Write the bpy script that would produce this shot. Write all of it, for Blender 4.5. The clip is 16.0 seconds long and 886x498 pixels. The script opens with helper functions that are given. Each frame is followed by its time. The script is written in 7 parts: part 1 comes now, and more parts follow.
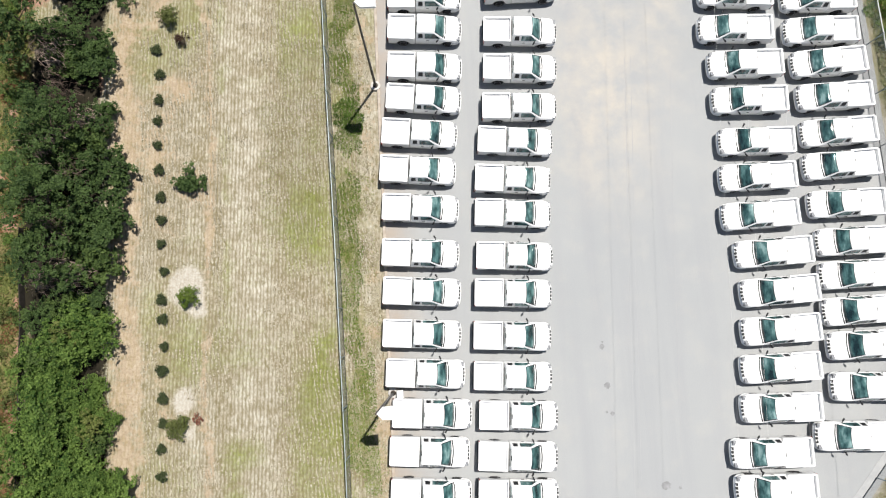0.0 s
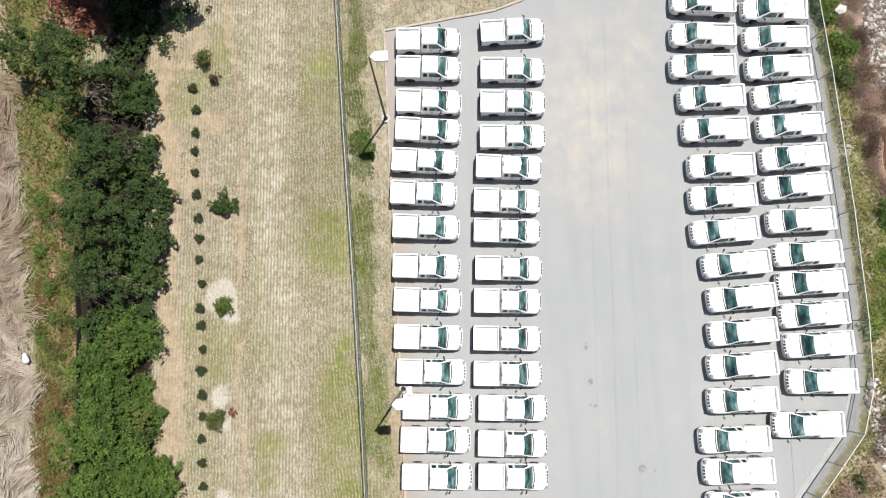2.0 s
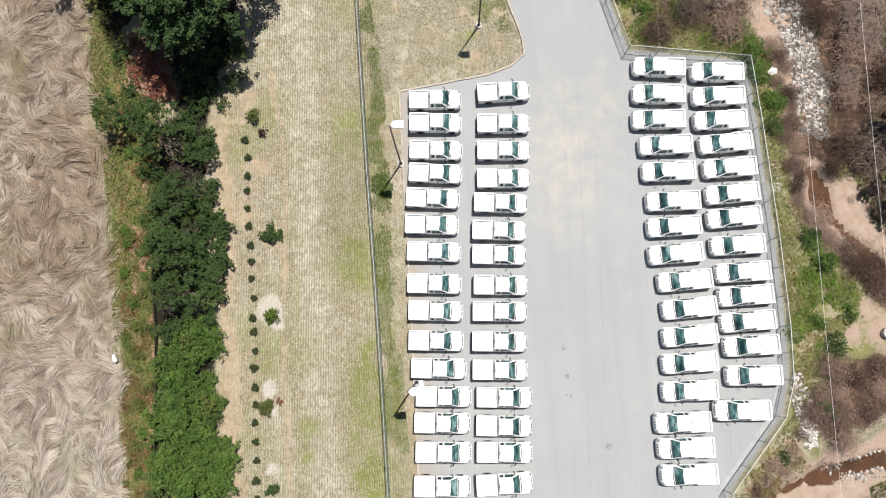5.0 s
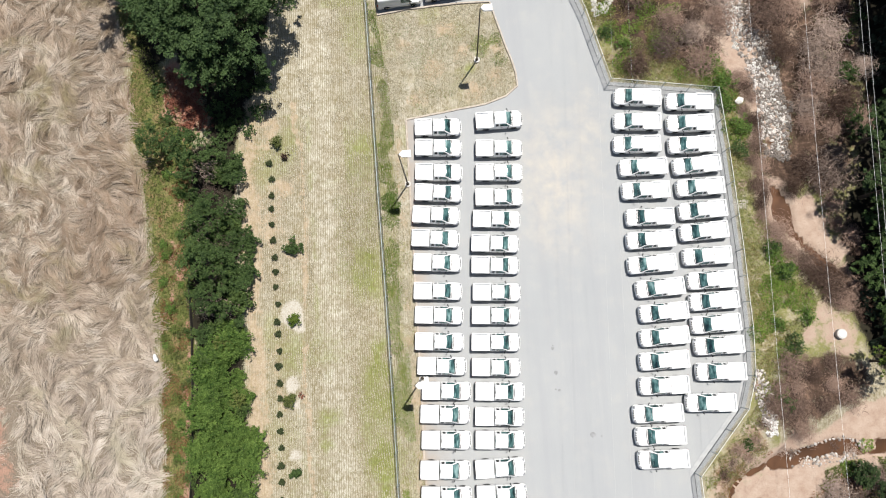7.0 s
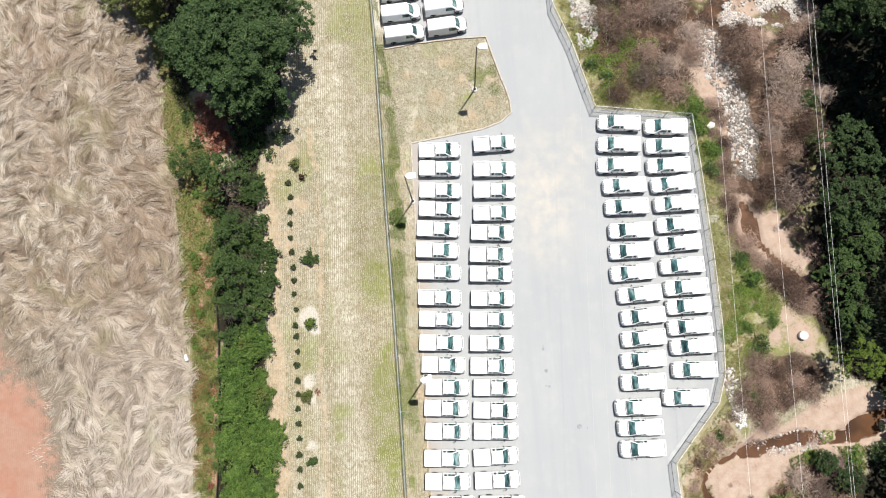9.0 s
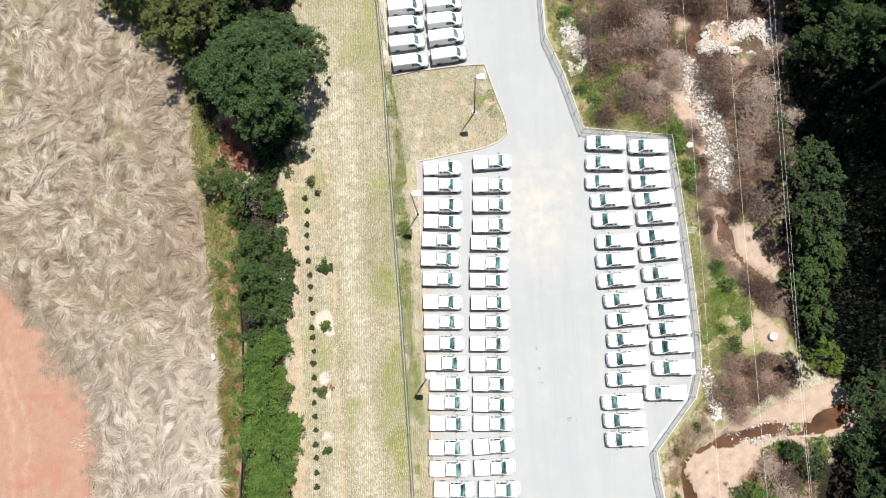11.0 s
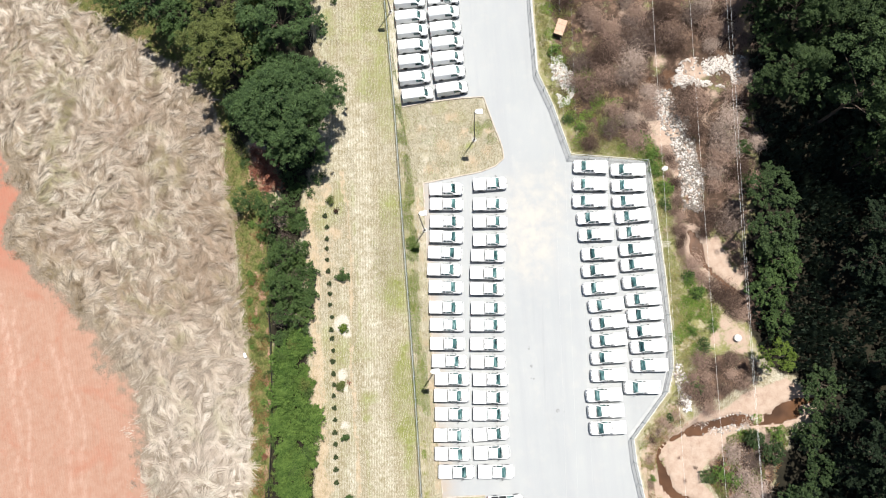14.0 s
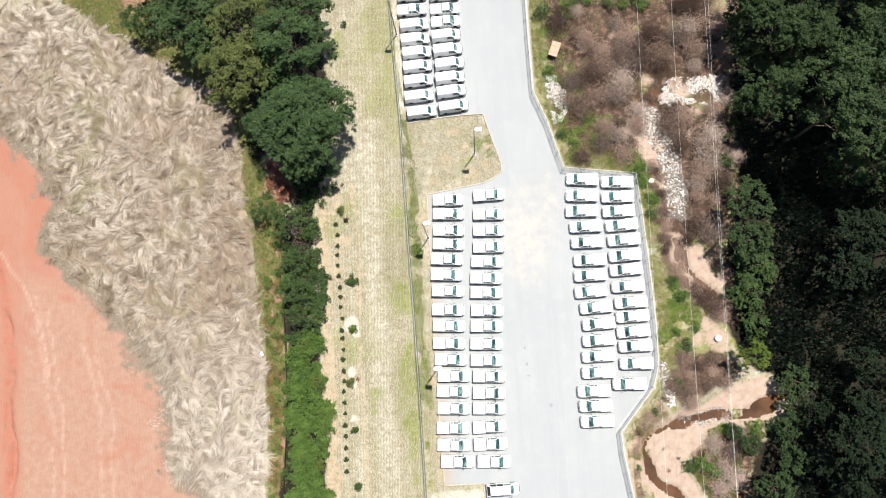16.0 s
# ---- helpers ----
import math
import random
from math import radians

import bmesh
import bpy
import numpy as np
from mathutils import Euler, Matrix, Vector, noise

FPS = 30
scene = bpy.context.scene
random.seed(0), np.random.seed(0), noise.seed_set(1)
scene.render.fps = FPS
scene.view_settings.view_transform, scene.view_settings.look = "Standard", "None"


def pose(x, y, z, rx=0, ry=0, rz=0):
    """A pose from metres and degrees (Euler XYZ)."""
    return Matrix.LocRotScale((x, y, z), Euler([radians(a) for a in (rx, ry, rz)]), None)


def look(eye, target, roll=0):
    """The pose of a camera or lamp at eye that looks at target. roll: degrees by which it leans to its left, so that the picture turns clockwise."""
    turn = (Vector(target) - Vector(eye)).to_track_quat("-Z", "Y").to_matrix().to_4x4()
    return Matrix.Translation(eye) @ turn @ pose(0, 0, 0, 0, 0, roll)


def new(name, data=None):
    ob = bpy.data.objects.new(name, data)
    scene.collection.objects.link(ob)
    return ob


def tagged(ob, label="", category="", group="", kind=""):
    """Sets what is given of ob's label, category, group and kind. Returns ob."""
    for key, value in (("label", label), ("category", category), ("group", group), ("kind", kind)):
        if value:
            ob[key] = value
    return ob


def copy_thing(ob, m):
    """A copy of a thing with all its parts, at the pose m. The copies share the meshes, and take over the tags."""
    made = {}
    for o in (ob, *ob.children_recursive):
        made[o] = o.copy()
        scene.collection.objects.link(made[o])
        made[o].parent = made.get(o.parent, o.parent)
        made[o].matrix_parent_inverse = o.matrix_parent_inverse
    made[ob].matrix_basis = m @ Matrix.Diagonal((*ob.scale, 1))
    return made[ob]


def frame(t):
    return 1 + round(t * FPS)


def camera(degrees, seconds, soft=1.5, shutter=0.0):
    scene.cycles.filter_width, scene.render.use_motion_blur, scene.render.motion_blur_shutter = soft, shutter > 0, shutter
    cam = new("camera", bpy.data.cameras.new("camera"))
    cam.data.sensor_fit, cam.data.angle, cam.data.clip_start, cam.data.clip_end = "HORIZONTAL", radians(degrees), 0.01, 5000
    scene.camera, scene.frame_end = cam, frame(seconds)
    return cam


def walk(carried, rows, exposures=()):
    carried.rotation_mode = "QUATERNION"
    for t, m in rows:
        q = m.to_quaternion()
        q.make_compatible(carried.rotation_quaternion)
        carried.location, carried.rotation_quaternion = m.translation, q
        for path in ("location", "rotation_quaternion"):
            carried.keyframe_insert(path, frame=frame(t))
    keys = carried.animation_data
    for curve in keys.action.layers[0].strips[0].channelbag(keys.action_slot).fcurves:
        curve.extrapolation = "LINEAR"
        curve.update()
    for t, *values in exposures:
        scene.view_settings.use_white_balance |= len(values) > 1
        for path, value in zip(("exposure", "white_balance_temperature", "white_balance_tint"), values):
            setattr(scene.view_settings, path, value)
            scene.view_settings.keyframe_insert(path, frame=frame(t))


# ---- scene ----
cam = camera(68.0, 16.0, soft=1.1)
# seconds, eye x y z, tilt, lean, turn
PATH = [
    (0.0, -0.270, -0.060, 41.573, 7.435, -0.117, -3.947),
    (0.5, -0.244, 0.112, 42.346, 7.389, -0.087, -3.988),
    (1.0, -0.320, 0.090, 43.928, 7.372, -0.025, -4.078),
    (1.5, -0.334, 0.065, 45.716, 7.401, 0.060, -4.185),
    (2.0, -0.281, 0.106, 47.470, 7.486, 0.173, -4.233),
    (2.5, -0.225, 0.133, 49.319, 7.601, 0.318, -4.262),
    (3.0, -0.140, 0.099, 51.217, 7.717, 0.471, -4.314),
    (3.5, -0.125, 0.037, 53.126, 7.836, 0.584, -4.380),
    (4.0, -0.097, -0.054, 55.018, 7.925, 0.711, -4.395),
    (6.5, 0.413, 0.146, 64.698, 7.793, 1.268, -4.448),
    (7.0, 0.411, -0.038, 66.488, 7.985, 1.341, -4.521),
    (7.5, 0.444, -0.297, 68.318, 8.222, 1.407, -4.542),
    (8.0, 0.522, -0.585, 70.150, 8.471, 1.492, -4.552),
    (8.5, 0.648, -0.846, 71.982, 8.681, 1.593, -4.565),
    (9.0, 0.799, -1.034, 73.908, 8.847, 1.699, -4.572),
    (11.5, 1.443, -1.667, 83.306, 9.236, 2.278, -4.553),
    (12.0, 1.568, -1.731, 85.157, 9.301, 2.382, -4.551),
    (12.5, 1.696, -1.919, 87.016, 9.366, 2.474, -4.507),
    (13.0, 1.803, -2.073, 88.866, 9.430, 2.547, -4.513),
    (13.5, 1.929, -2.224, 90.693, 9.487, 2.627, -4.496),
    (14.0, 2.083, -2.335, 92.559, 9.522, 2.722, -4.494),
    (14.5, 2.226, -2.433, 94.458, 9.544, 2.812, -4.490),
    (15.0, 2.367, -2.541, 96.269, 9.569, 2.902, -4.454),
    (15.5, 2.507, -2.674, 98.113, 9.606, 2.977, -4.426),
    (16.0, 2.630, -2.826, 99.908, 9.651, 3.039, -4.426),
]
walk(cam, [(t, pose(x, y, z, rx, ry, rz)) for t, x, y, z, rx, ry, rz in PATH], exposures=[(0.0, 0.61, 6500, 10), (3.5, 0.54, 6500, 10), (7.0, 0.68, 6480, 10), (9.0, 0.82, 6460, 9.5), (12.5, 0.96, 6460, 9), (16.0, 1.01, 6460, 9)])

# ---- sky and sun ----
SUN_DIR = Vector((2.2, 2.8, 11.1)).normalized()
world = bpy.data.worlds.new("sky")
scene.world = world
world.use_nodes = True
wn = world.node_tree
sky = wn.nodes.new("ShaderNodeTexSky")
sky.sky_type = "NISHITA"
sky.sun_disc = False
sky.sun_elevation = math.asin(SUN_DIR.z)
sky.sun_rotation = math.atan2(SUN_DIR.x, SUN_DIR.y)
wn.links.new(sky.outputs["Color"], wn.nodes["Background"].inputs["Color"])
wn.nodes["Background"].inputs["Strength"].default_value = 0.048
sun = bpy.data.lights.new("sun", "SUN")
sun.energy, sun.angle, sun.color = 4.3, radians(0.5), (1.0, 0.965, 0.91)
new("sun", sun).matrix_basis = look(SUN_DIR * 200, (0, 0, 0))


# ---- material helpers ----
def material(name, rough=0.8, color=(0.5, 0.5, 0.5), metal=0.0, spec=0.5):
    m = bpy.data.materials.new(name)
    m.use_nodes = True
    b = m.node_tree.nodes["Principled BSDF"]
    b.inputs["Base Color"].default_value = (*color, 1)
    b.inputs["Roughness"].default_value = rough
    b.inputs["Metallic"].default_value = metal
    b.inputs["Specular IOR Level"].default_value = spec
    return m, m.node_tree, b


def plug(nt, socket, value):
    if isinstance(value, bpy.types.NodeSocket):
        nt.links.new(value, socket)
    elif isinstance(value, (tuple, list)) and len(value) == 3 and socket.type == "RGBA":
        socket.default_value = (*value, 1)
    else:
        socket.default_value = value


def spot(nt):
    return nt.nodes.new("ShaderNodeTexCoord").outputs["Object"]


def noise_fac(nt, at, scale, detail=4.0, rough=0.55, warp=0.0):
    n = nt.nodes.new("ShaderNodeTexNoise")
    nt.links.new(at, n.inputs["Vector"])
    n.inputs["Scale"].default_value = scale
    n.inputs["Detail"].default_value = detail
    n.inputs["Roughness"].default_value = rough
    n.inputs["Distortion"].default_value = warp
    return n.outputs["Fac"]


def ramp(nt, fac, *stops):
    r = nt.nodes.new("ShaderNodeValToRGB")
    e = r.color_ramp.elements
    while len(e) < len(stops):
        e.new(0.5)
    for k, (p, c) in zip(e, stops):
        k.position = p
        k.color = (*c, 1) if isinstance(c, tuple) else (c, c, c, 1)
    nt.links.new(fac, r.inputs["Fac"])
    return r.outputs["Color"]


def blend(nt, fac, a, b, how="MIX"):
    m = nt.nodes.new("ShaderNodeMix")
    m.data_type, m.blend_type = "RGBA", how
    plug(nt, m.inputs[0], fac)
    plug(nt, m.inputs[6], a)
    plug(nt, m.inputs[7], b)
    return m.outputs[2]


def sums(nt, how, a, b, clamp=False):
    m = nt.nodes.new("ShaderNodeMath")
    m.operation, m.use_clamp = how, clamp
    plug(nt, m.inputs[0], a)
    plug(nt, m.inputs[1], b)
    return m.outputs[0]


def relief(nt, b, height, strength, distance):
    k = nt.nodes.new("ShaderNodeBump")
    k.inputs["Strength"].default_value = strength
    k.inputs["Distance"].default_value = distance
    nt.links.new(height, k.inputs["Height"])
    nt.links.new(k.outputs["Normal"], b.inputs["Normal"])


def layer(nt, name):
    a = nt.nodes.new("ShaderNodeAttribute")
    a.attribute_name = name
    return a.outputs["Fac"]


def squeezed(nt, at, scale, turn=0.0):
    m = nt.nodes.new("ShaderNodeMapping")
    nt.links.new(at, m.inputs["Vector"])
    m.inputs["Scale"].default_value = scale
    m.inputs["Rotation"].default_value = (0, 0, radians(turn))
    return m.outputs["Vector"]


def waves(nt, at, scale, warp, detail=2.0, fine=1.5):
    w = nt.nodes.new("ShaderNodeTexWave")
    nt.links.new(at, w.inputs["Vector"])
    w.inputs["Scale"].default_value = scale
    w.inputs["Distortion"].default_value = warp
    w.inputs["Detail"].default_value = detail
    w.inputs["Detail Scale"].default_value = fine
    return w.outputs["Fac"]


# ---- materials ----
def ground_material():
    m, nt, b = material("ground", 0.95, spec=0.15)
    at = spot(nt)
    big, mid, fine = noise_fac(nt, at, 0.12, 3), noise_fac(nt, at, 0.9, 6, 0.7), noise_fac(nt, at, 6.0, 6, 0.8)

    def mask(name, edge=0.55):
        jag = sums(nt, "MULTIPLY", sums(nt, "SUBTRACT", sums(nt, "ADD", sums(nt, "MULTIPLY", mid, 0.6), sums(nt, "MULTIPLY", fine, 0.4)), 0.5), edge)
        return ramp(nt, sums(nt, "ADD", layer(nt, name), jag), (0.36, 0.0), (0.64, 1.0))

    # cut grass: straw with combed rows and green growing through
    rows = waves(nt, squeezed(nt, at, (1, 0.8, 1), 4.5), 1.38, 2.6, 3.0, 2.2)
    beads = noise_fac(nt, squeezed(nt, at, (1, 0.8, 1), 4.5), 5.5, 5, 0.75)
    straw = ramp(nt, beads, (0.34, (0.165, 0.14, 0.09)), (0.5, (0.33, 0.294, 0.22)), (0.62, (0.465, 0.432, 0.35)))
    lanes = noise_fac(nt, squeezed(nt, at, (1, 0.05, 1), 4.5), 0.55, 4, 0.65)
    cross = noise_fac(nt, squeezed(nt, at, (0.25, 1, 1), 4.5), 0.9, 4, 0.65)
    straw = blend(nt, ramp(nt, sums(nt, "ADD", sums(nt, "MULTIPLY", lanes, 0.65), sums(nt, "MULTIPLY", cross, 0.35)), (0.46, 0.0), (0.62, 0.75)), straw, (0.50, 0.475, 0.405))
    straw = blend(nt, sums(nt, "MULTIPLY", layer(nt, "worn"), ramp(nt, cross, (0.35, 0.35), (0.6, 1.0))), straw, ramp(nt, beads, (0.35, (0.37, 0.335, 0.265)), (0.6, (0.56, 0.53, 0.455))))
    straw = blend(nt, ramp(nt, mid, (0.40, 0.5), (0.58, 0.0)), straw, (0.20, 0.16, 0.09))
    straw = blend(nt, sums(nt, "MULTIPLY", ramp(nt, rows, (0.4, 0.0), (0.8, 1.0)), sums(nt, "MULTIPLY", layer(nt, "comb"), 0.5)), straw, (0.165, 0.135, 0.07))
    lawn = ramp(nt, fine, (0.3, (0.105, 0.118, 0.022)), (0.55, (0.205, 0.235, 0.052)), (0.75, (0.345, 0.35, 0.125)))
    lawn = blend(nt, sums(nt, "MULTIPLY", rows, sums(nt, "MULTIPLY", layer(nt, "comb"), 0.35)), lawn, (0.08, 0.09, 0.02))
    speck = sums(nt, "ADD", sums(nt, "MULTIPLY", sums(nt, "SUBTRACT", mid, 0.5), 0.9), sums(nt, "MULTIPLY", sums(nt, "SUBTRACT", fine, 0.5), 0.9))
    cut = blend(nt, ramp(nt, sums(nt, "ADD", layer(nt, "green"), speck), (0.3, 0.0), (0.85, 0.9)), straw, lawn)
    dash = noise_fac(nt, squeezed(nt, at, (1, 0.5, 1), 4.5), 4.2, 5, 0.72)
    cut = blend(nt, ramp(nt, dash, (0.36, 0.62), (0.5, 0.0)), cut, (0.15, 0.125, 0.055))
    cut = blend(nt, ramp(nt, dash, (0.56, 0.0), (0.7, 0.5)), cut, (0.52, 0.48, 0.37))
    # soils
    path = blend(nt, ramp(nt, mid, (0.35, 0.0), (0.65, 1.0)), (0.34, 0.258, 0.175), (0.43, 0.36, 0.265))
    path = blend(nt, ramp(nt, fine, (0.42, 0.0), (0.66, 0.8)), path, (0.235, 0.175, 0.11))
    path = blend(nt, ramp(nt, dash, (0.40, 0.5), (0.52, 0.0)), path, (0.26, 0.20, 0.10))
    pale = ramp(nt, fine, (0.3, (0.30, 0.26, 0.20)), (0.6, (0.45, 0.42, 0.36)))
    clay = blend(nt, ramp(nt, mid, (0.35, 0.0), (0.75, 1.0)), (0.282, 0.157, 0.110), (0.325, 0.208, 0.155))
    clay = blend(nt, ramp(nt, noise_fac(nt, at, 0.22, 5, 0.65, 0.8), (0.52, 0.0), (0.7, 0.55)), clay, (0.30, 0.13, 0.085))
    clay = blend(nt, ramp(nt, noise_fac(nt, squeezed(nt, at, (1, 0.18, 1), 12), 1.3, 6, 0.7), (0.50, 0.0), (0.72, 0.3)), clay, (0.27, 0.115, 0.07))
    clay = blend(nt, ramp(nt, fine, (0.6, 0.0), (0.85, 0.5)), clay, (0.22, 0.10, 0.065))
    clay = blend(nt, sums(nt, "MULTIPLY", layer(nt, "red"), ramp(nt, mid, (0.3, 0.35), (0.6, 1.0))), clay, (0.30, 0.115, 0.075))
    clay = blend(nt, sums(nt, "MULTIPLY", layer(nt, "track"), ramp(nt, mid, (0.35, 0.2), (0.6, 0.9))), clay, (0.43, 0.30, 0.24))
    mat_straw = ramp(nt, fine, (0.3, (0.085, 0.064, 0.045)), (0.55, (0.20, 0.162, 0.122)), (0.75, (0.34, 0.29, 0.235)))
    verge = ramp(nt, mid, (0.28, (0.055, 0.07, 0.018)), (0.44, (0.14, 0.15, 0.045)), (0.55, (0.22, 0.17, 0.08)), (0.72, (0.30, 0.18, 0.095)))
    verge = blend(nt, ramp(nt, fine, (0.38, 0.85), (0.6, 0.0)), verge, (0.028, 0.036, 0.01))
    weeds = ramp(nt, mid, (0.3, (0.085, 0.105, 0.028)), (0.45, (0.19, 0.185, 0.065)), (0.56, (0.31, 0.27, 0.175)), (0.70, (0.42, 0.37, 0.285)))
    weeds = blend(nt, ramp(nt, fine, (0.35, 0.4), (0.58, 0.0)), weeds, (0.045, 0.055, 0.014))
    # Near-black floor: shade under hedge and wood is put into this colour.
    shaded_litter = ramp(nt, mid, (0.3, (0.010, 0.009, 0.006)), (0.6, (0.022, 0.019, 0.012)), (0.8, (0.04, 0.034, 0.022)))
    sand = blend(nt, ramp(nt, mid, (0.4, 0.0), (0.7, 1.0)), (0.385, 0.298, 0.235), (0.29, 0.203, 0.152))
    sand = blend(nt, ramp(nt, fine, (0.50, 0.0), (0.72, 0.6)), sand, (0.21, 0.135, 0.09))
    # Bramble soil; its darkest tones also paint in shade among the canes.
    scrub = ramp(nt, mid, (0.34, (0.022, 0.013, 0.009)), (0.5, (0.07, 0.043, 0.03)), (0.66, (0.20, 0.128, 0.09)))
    scrub = blend(nt, ramp(nt, fine, (0.4, 0.6), (0.6, 0.0)), scrub, (0.05, 0.035, 0.025))
    mud = ramp(nt, mid, (0.3, (0.06, 0.033, 0.019)), (0.7, (0.12, 0.068, 0.042)))
    col = blend(nt, ramp(nt, big, (0.35, 0.85), (0.65, 1.0)), (0.12, 0.1, 0.05), cut)
    for name, tint, edge in (("path", path, 3.6), ("weed", weeds, 3.0), ("pale", pale, 1.6), ("verge", verge, 2.6), ("hay", mat_straw, 1.6), ("soil", clay, 2.4), ("scrub", scrub, 2.6), ("shaded_litter", shaded_litter, 2.4), ("sand", sand, 2.2), ("mud", mud, 0.6)):
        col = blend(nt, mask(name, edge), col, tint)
    nt.links.new(col, b.inputs["Base Color"])
    relief(nt, b, sums(nt, "ADD", sums(nt, "MULTIPLY", fine, 0.6), sums(nt, "MULTIPLY", sums(nt, "MULTIPLY", rows, layer(nt, "comb")), 0.2)), 0.6, 0.12)
    return m


def lot_material():
    m, nt, b = material("worn_asphalt", 0.85, spec=0.25)
    at = spot(nt)
    big, mid, fine = noise_fac(nt, at, 0.07, 4, 0.6), noise_fac(nt, at, 0.55, 6, 0.65), noise_fac(nt, at, 16.0, 3, 0.7)
    lanes = noise_fac(nt, squeezed(nt, at, (1, 0.04, 1), 4.6), 0.8, 4, 0.6)
    col = blend(nt, ramp(nt, big, (0.3, 0.0), (0.7, 1.0)), (0.294, 0.303, 0.305), (0.330, 0.336, 0.333))
    col = blend(nt, ramp(nt, mid, (0.52, 0.0), (0.74, 0.3)), col, (0.40, 0.38, 0.345))
    col = blend(nt, ramp(nt, lanes, (0.35, 0.35), (0.55, 0.0)), col, (0.27, 0.275, 0.285))
    north = layer(nt, "warm")
    col = blend(nt, sums(nt, "MULTIPLY", north, ramp(nt, mid, (0.38, 0.1), (0.62, 0.95))), col, (0.42, 0.385, 0.335))
    col = blend(nt, sums(nt, "MULTIPLY", layer(nt, "dirt"), ramp(nt, mid, (0.3, 0.2), (0.6, 0.9))), col, (0.32, 0.25, 0.185))
    col = blend(nt, ramp(nt, noise_fac(nt, at, 0.35, 5, 0.7, 0.6), (0.55, 0.0), (0.75, 0.25)), col, (0.27, 0.275, 0.28))
    col = blend(nt, ramp(nt, fine, (0.3, 0.25), (0.6, 0.0)), col, (0.2, 0.2, 0.205))
    nt.links.new(col, b.inputs["Base Color"])
    relief(nt, b, fine, 0.25, 0.02)
    return m


def grainy(name, dark, light, scale=3.0, rough=0.85, spec=0.3, metal=0.0, bump=0.0, spread=0.0):
    m, nt, b = material(name, rough, metal=metal, spec=spec)
    at = spot(nt)
    f = noise_fac(nt, at, scale, 5, 0.65)
    if spread:
        r = nt.nodes.new("ShaderNodeObjectInfo").outputs["Random"]
        f = sums(nt, "ADD", f, sums(nt, "MULTIPLY", sums(nt, "SUBTRACT", r, 0.5), spread))
    nt.links.new(ramp(nt, f, (0.3, dark), (0.7, light)), b.inputs["Base Color"])
    if bump:
        relief(nt, b, f, 0.5, bump)
    return m


def leafy(name, dark, light, gleam=0.35, see=0.3):
    """Leaf blades: colour differs from blade to blade; some light comes through."""
    m, nt, b = material(name, 0.6, spec=gleam * 0.5)
    g = nt.nodes.new("ShaderNodeNewGeometry").outputs["Random Per Island"]
    o = nt.nodes.new("ShaderNodeObjectInfo").outputs["Random"]
    clump = noise_fac(nt, spot(nt), 0.75, 3, 0.6)
    f = sums(nt, "ADD", sums(nt, "ADD", sums(nt, "MULTIPLY", g, 0.5), sums(nt, "MULTIPLY", o, 0.08)), sums(nt, "MULTIPLY", sums(nt, "SUBTRACT", clump, 0.34), 1.2))
    c = ramp(nt, f, (0.05, dark), (0.95, light))
    nt.links.new(c, b.inputs["Base Color"])
    t = nt.nodes.new("ShaderNodeBsdfTranslucent")
    nt.links.new(c, t.inputs["Color"])
    x = nt.nodes.new("ShaderNodeMixShader")
    x.inputs[0].default_value = see
    nt.links.new(b.outputs[0], x.inputs[1])
    nt.links.new(t.outputs[0], x.inputs[2])
    nt.links.new(x.outputs[0], nt.nodes["Material Output"].inputs["Surface"])
    return m


def paint_material():
    m, nt, b = material("white_paint", 0.32, spec=0.5)
    at = spot(nt)
    dust = ramp(nt, noise_fac(nt, at, 1.6, 5, 0.6), (0.4, (0.80, 0.80, 0.79)), (0.75, (0.74, 0.735, 0.715)))
    nt.links.new(dust, b.inputs["Base Color"])
    b.inputs["Coat Weight"].default_value = 0.4
    b.inputs["Coat Roughness"].default_value = 0.12
    return m


def link_material():
    m, nt, b = material("galvanised_links", 0.6, (0.20, 0.26, 0.265), 0.2)
    t = nt.nodes.new("ShaderNodeBsdfTransparent")
    x = nt.nodes.new("ShaderNodeMixShader")
    x.inputs[0].default_value = 0.62
    nt.links.new(b.outputs[0], x.inputs[1])
    nt.links.new(t.outputs[0], x.inputs[2])
    nt.links.new(x.outputs[0], nt.nodes["Material Output"].inputs["Surface"])
    return m


def glass_material():
    m, nt, b = material("tinted_glass_painted_glints", 0.06, (0.02, 0.06, 0.06), spec=0.8)
    at = spot(nt)
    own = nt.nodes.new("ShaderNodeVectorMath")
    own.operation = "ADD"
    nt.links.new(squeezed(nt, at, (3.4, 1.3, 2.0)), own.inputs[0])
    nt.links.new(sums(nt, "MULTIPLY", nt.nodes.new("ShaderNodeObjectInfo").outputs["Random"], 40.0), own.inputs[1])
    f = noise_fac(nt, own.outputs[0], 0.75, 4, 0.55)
    # Teal tint; the pale patches are sky reflections painted into the colour.
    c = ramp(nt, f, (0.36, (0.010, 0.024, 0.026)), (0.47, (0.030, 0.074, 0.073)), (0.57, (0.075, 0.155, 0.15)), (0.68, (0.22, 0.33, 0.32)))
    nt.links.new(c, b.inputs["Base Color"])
    return m


def water_material():
    m, nt, b = material("silty_water", 0.12, (0.075, 0.032, 0.014), spec=0.4)
    f = noise_fac(nt, spot(nt), 1.5, 4)
    nt.links.new(ramp(nt, noise_fac(nt, spot(nt), 0.25, 3), (0.35, (0.05, 0.026, 0.014)), (0.7, (0.125, 0.062, 0.032))), b.inputs["Base Color"])
    relief(nt, b, f, 0.15, 0.05)
    return m


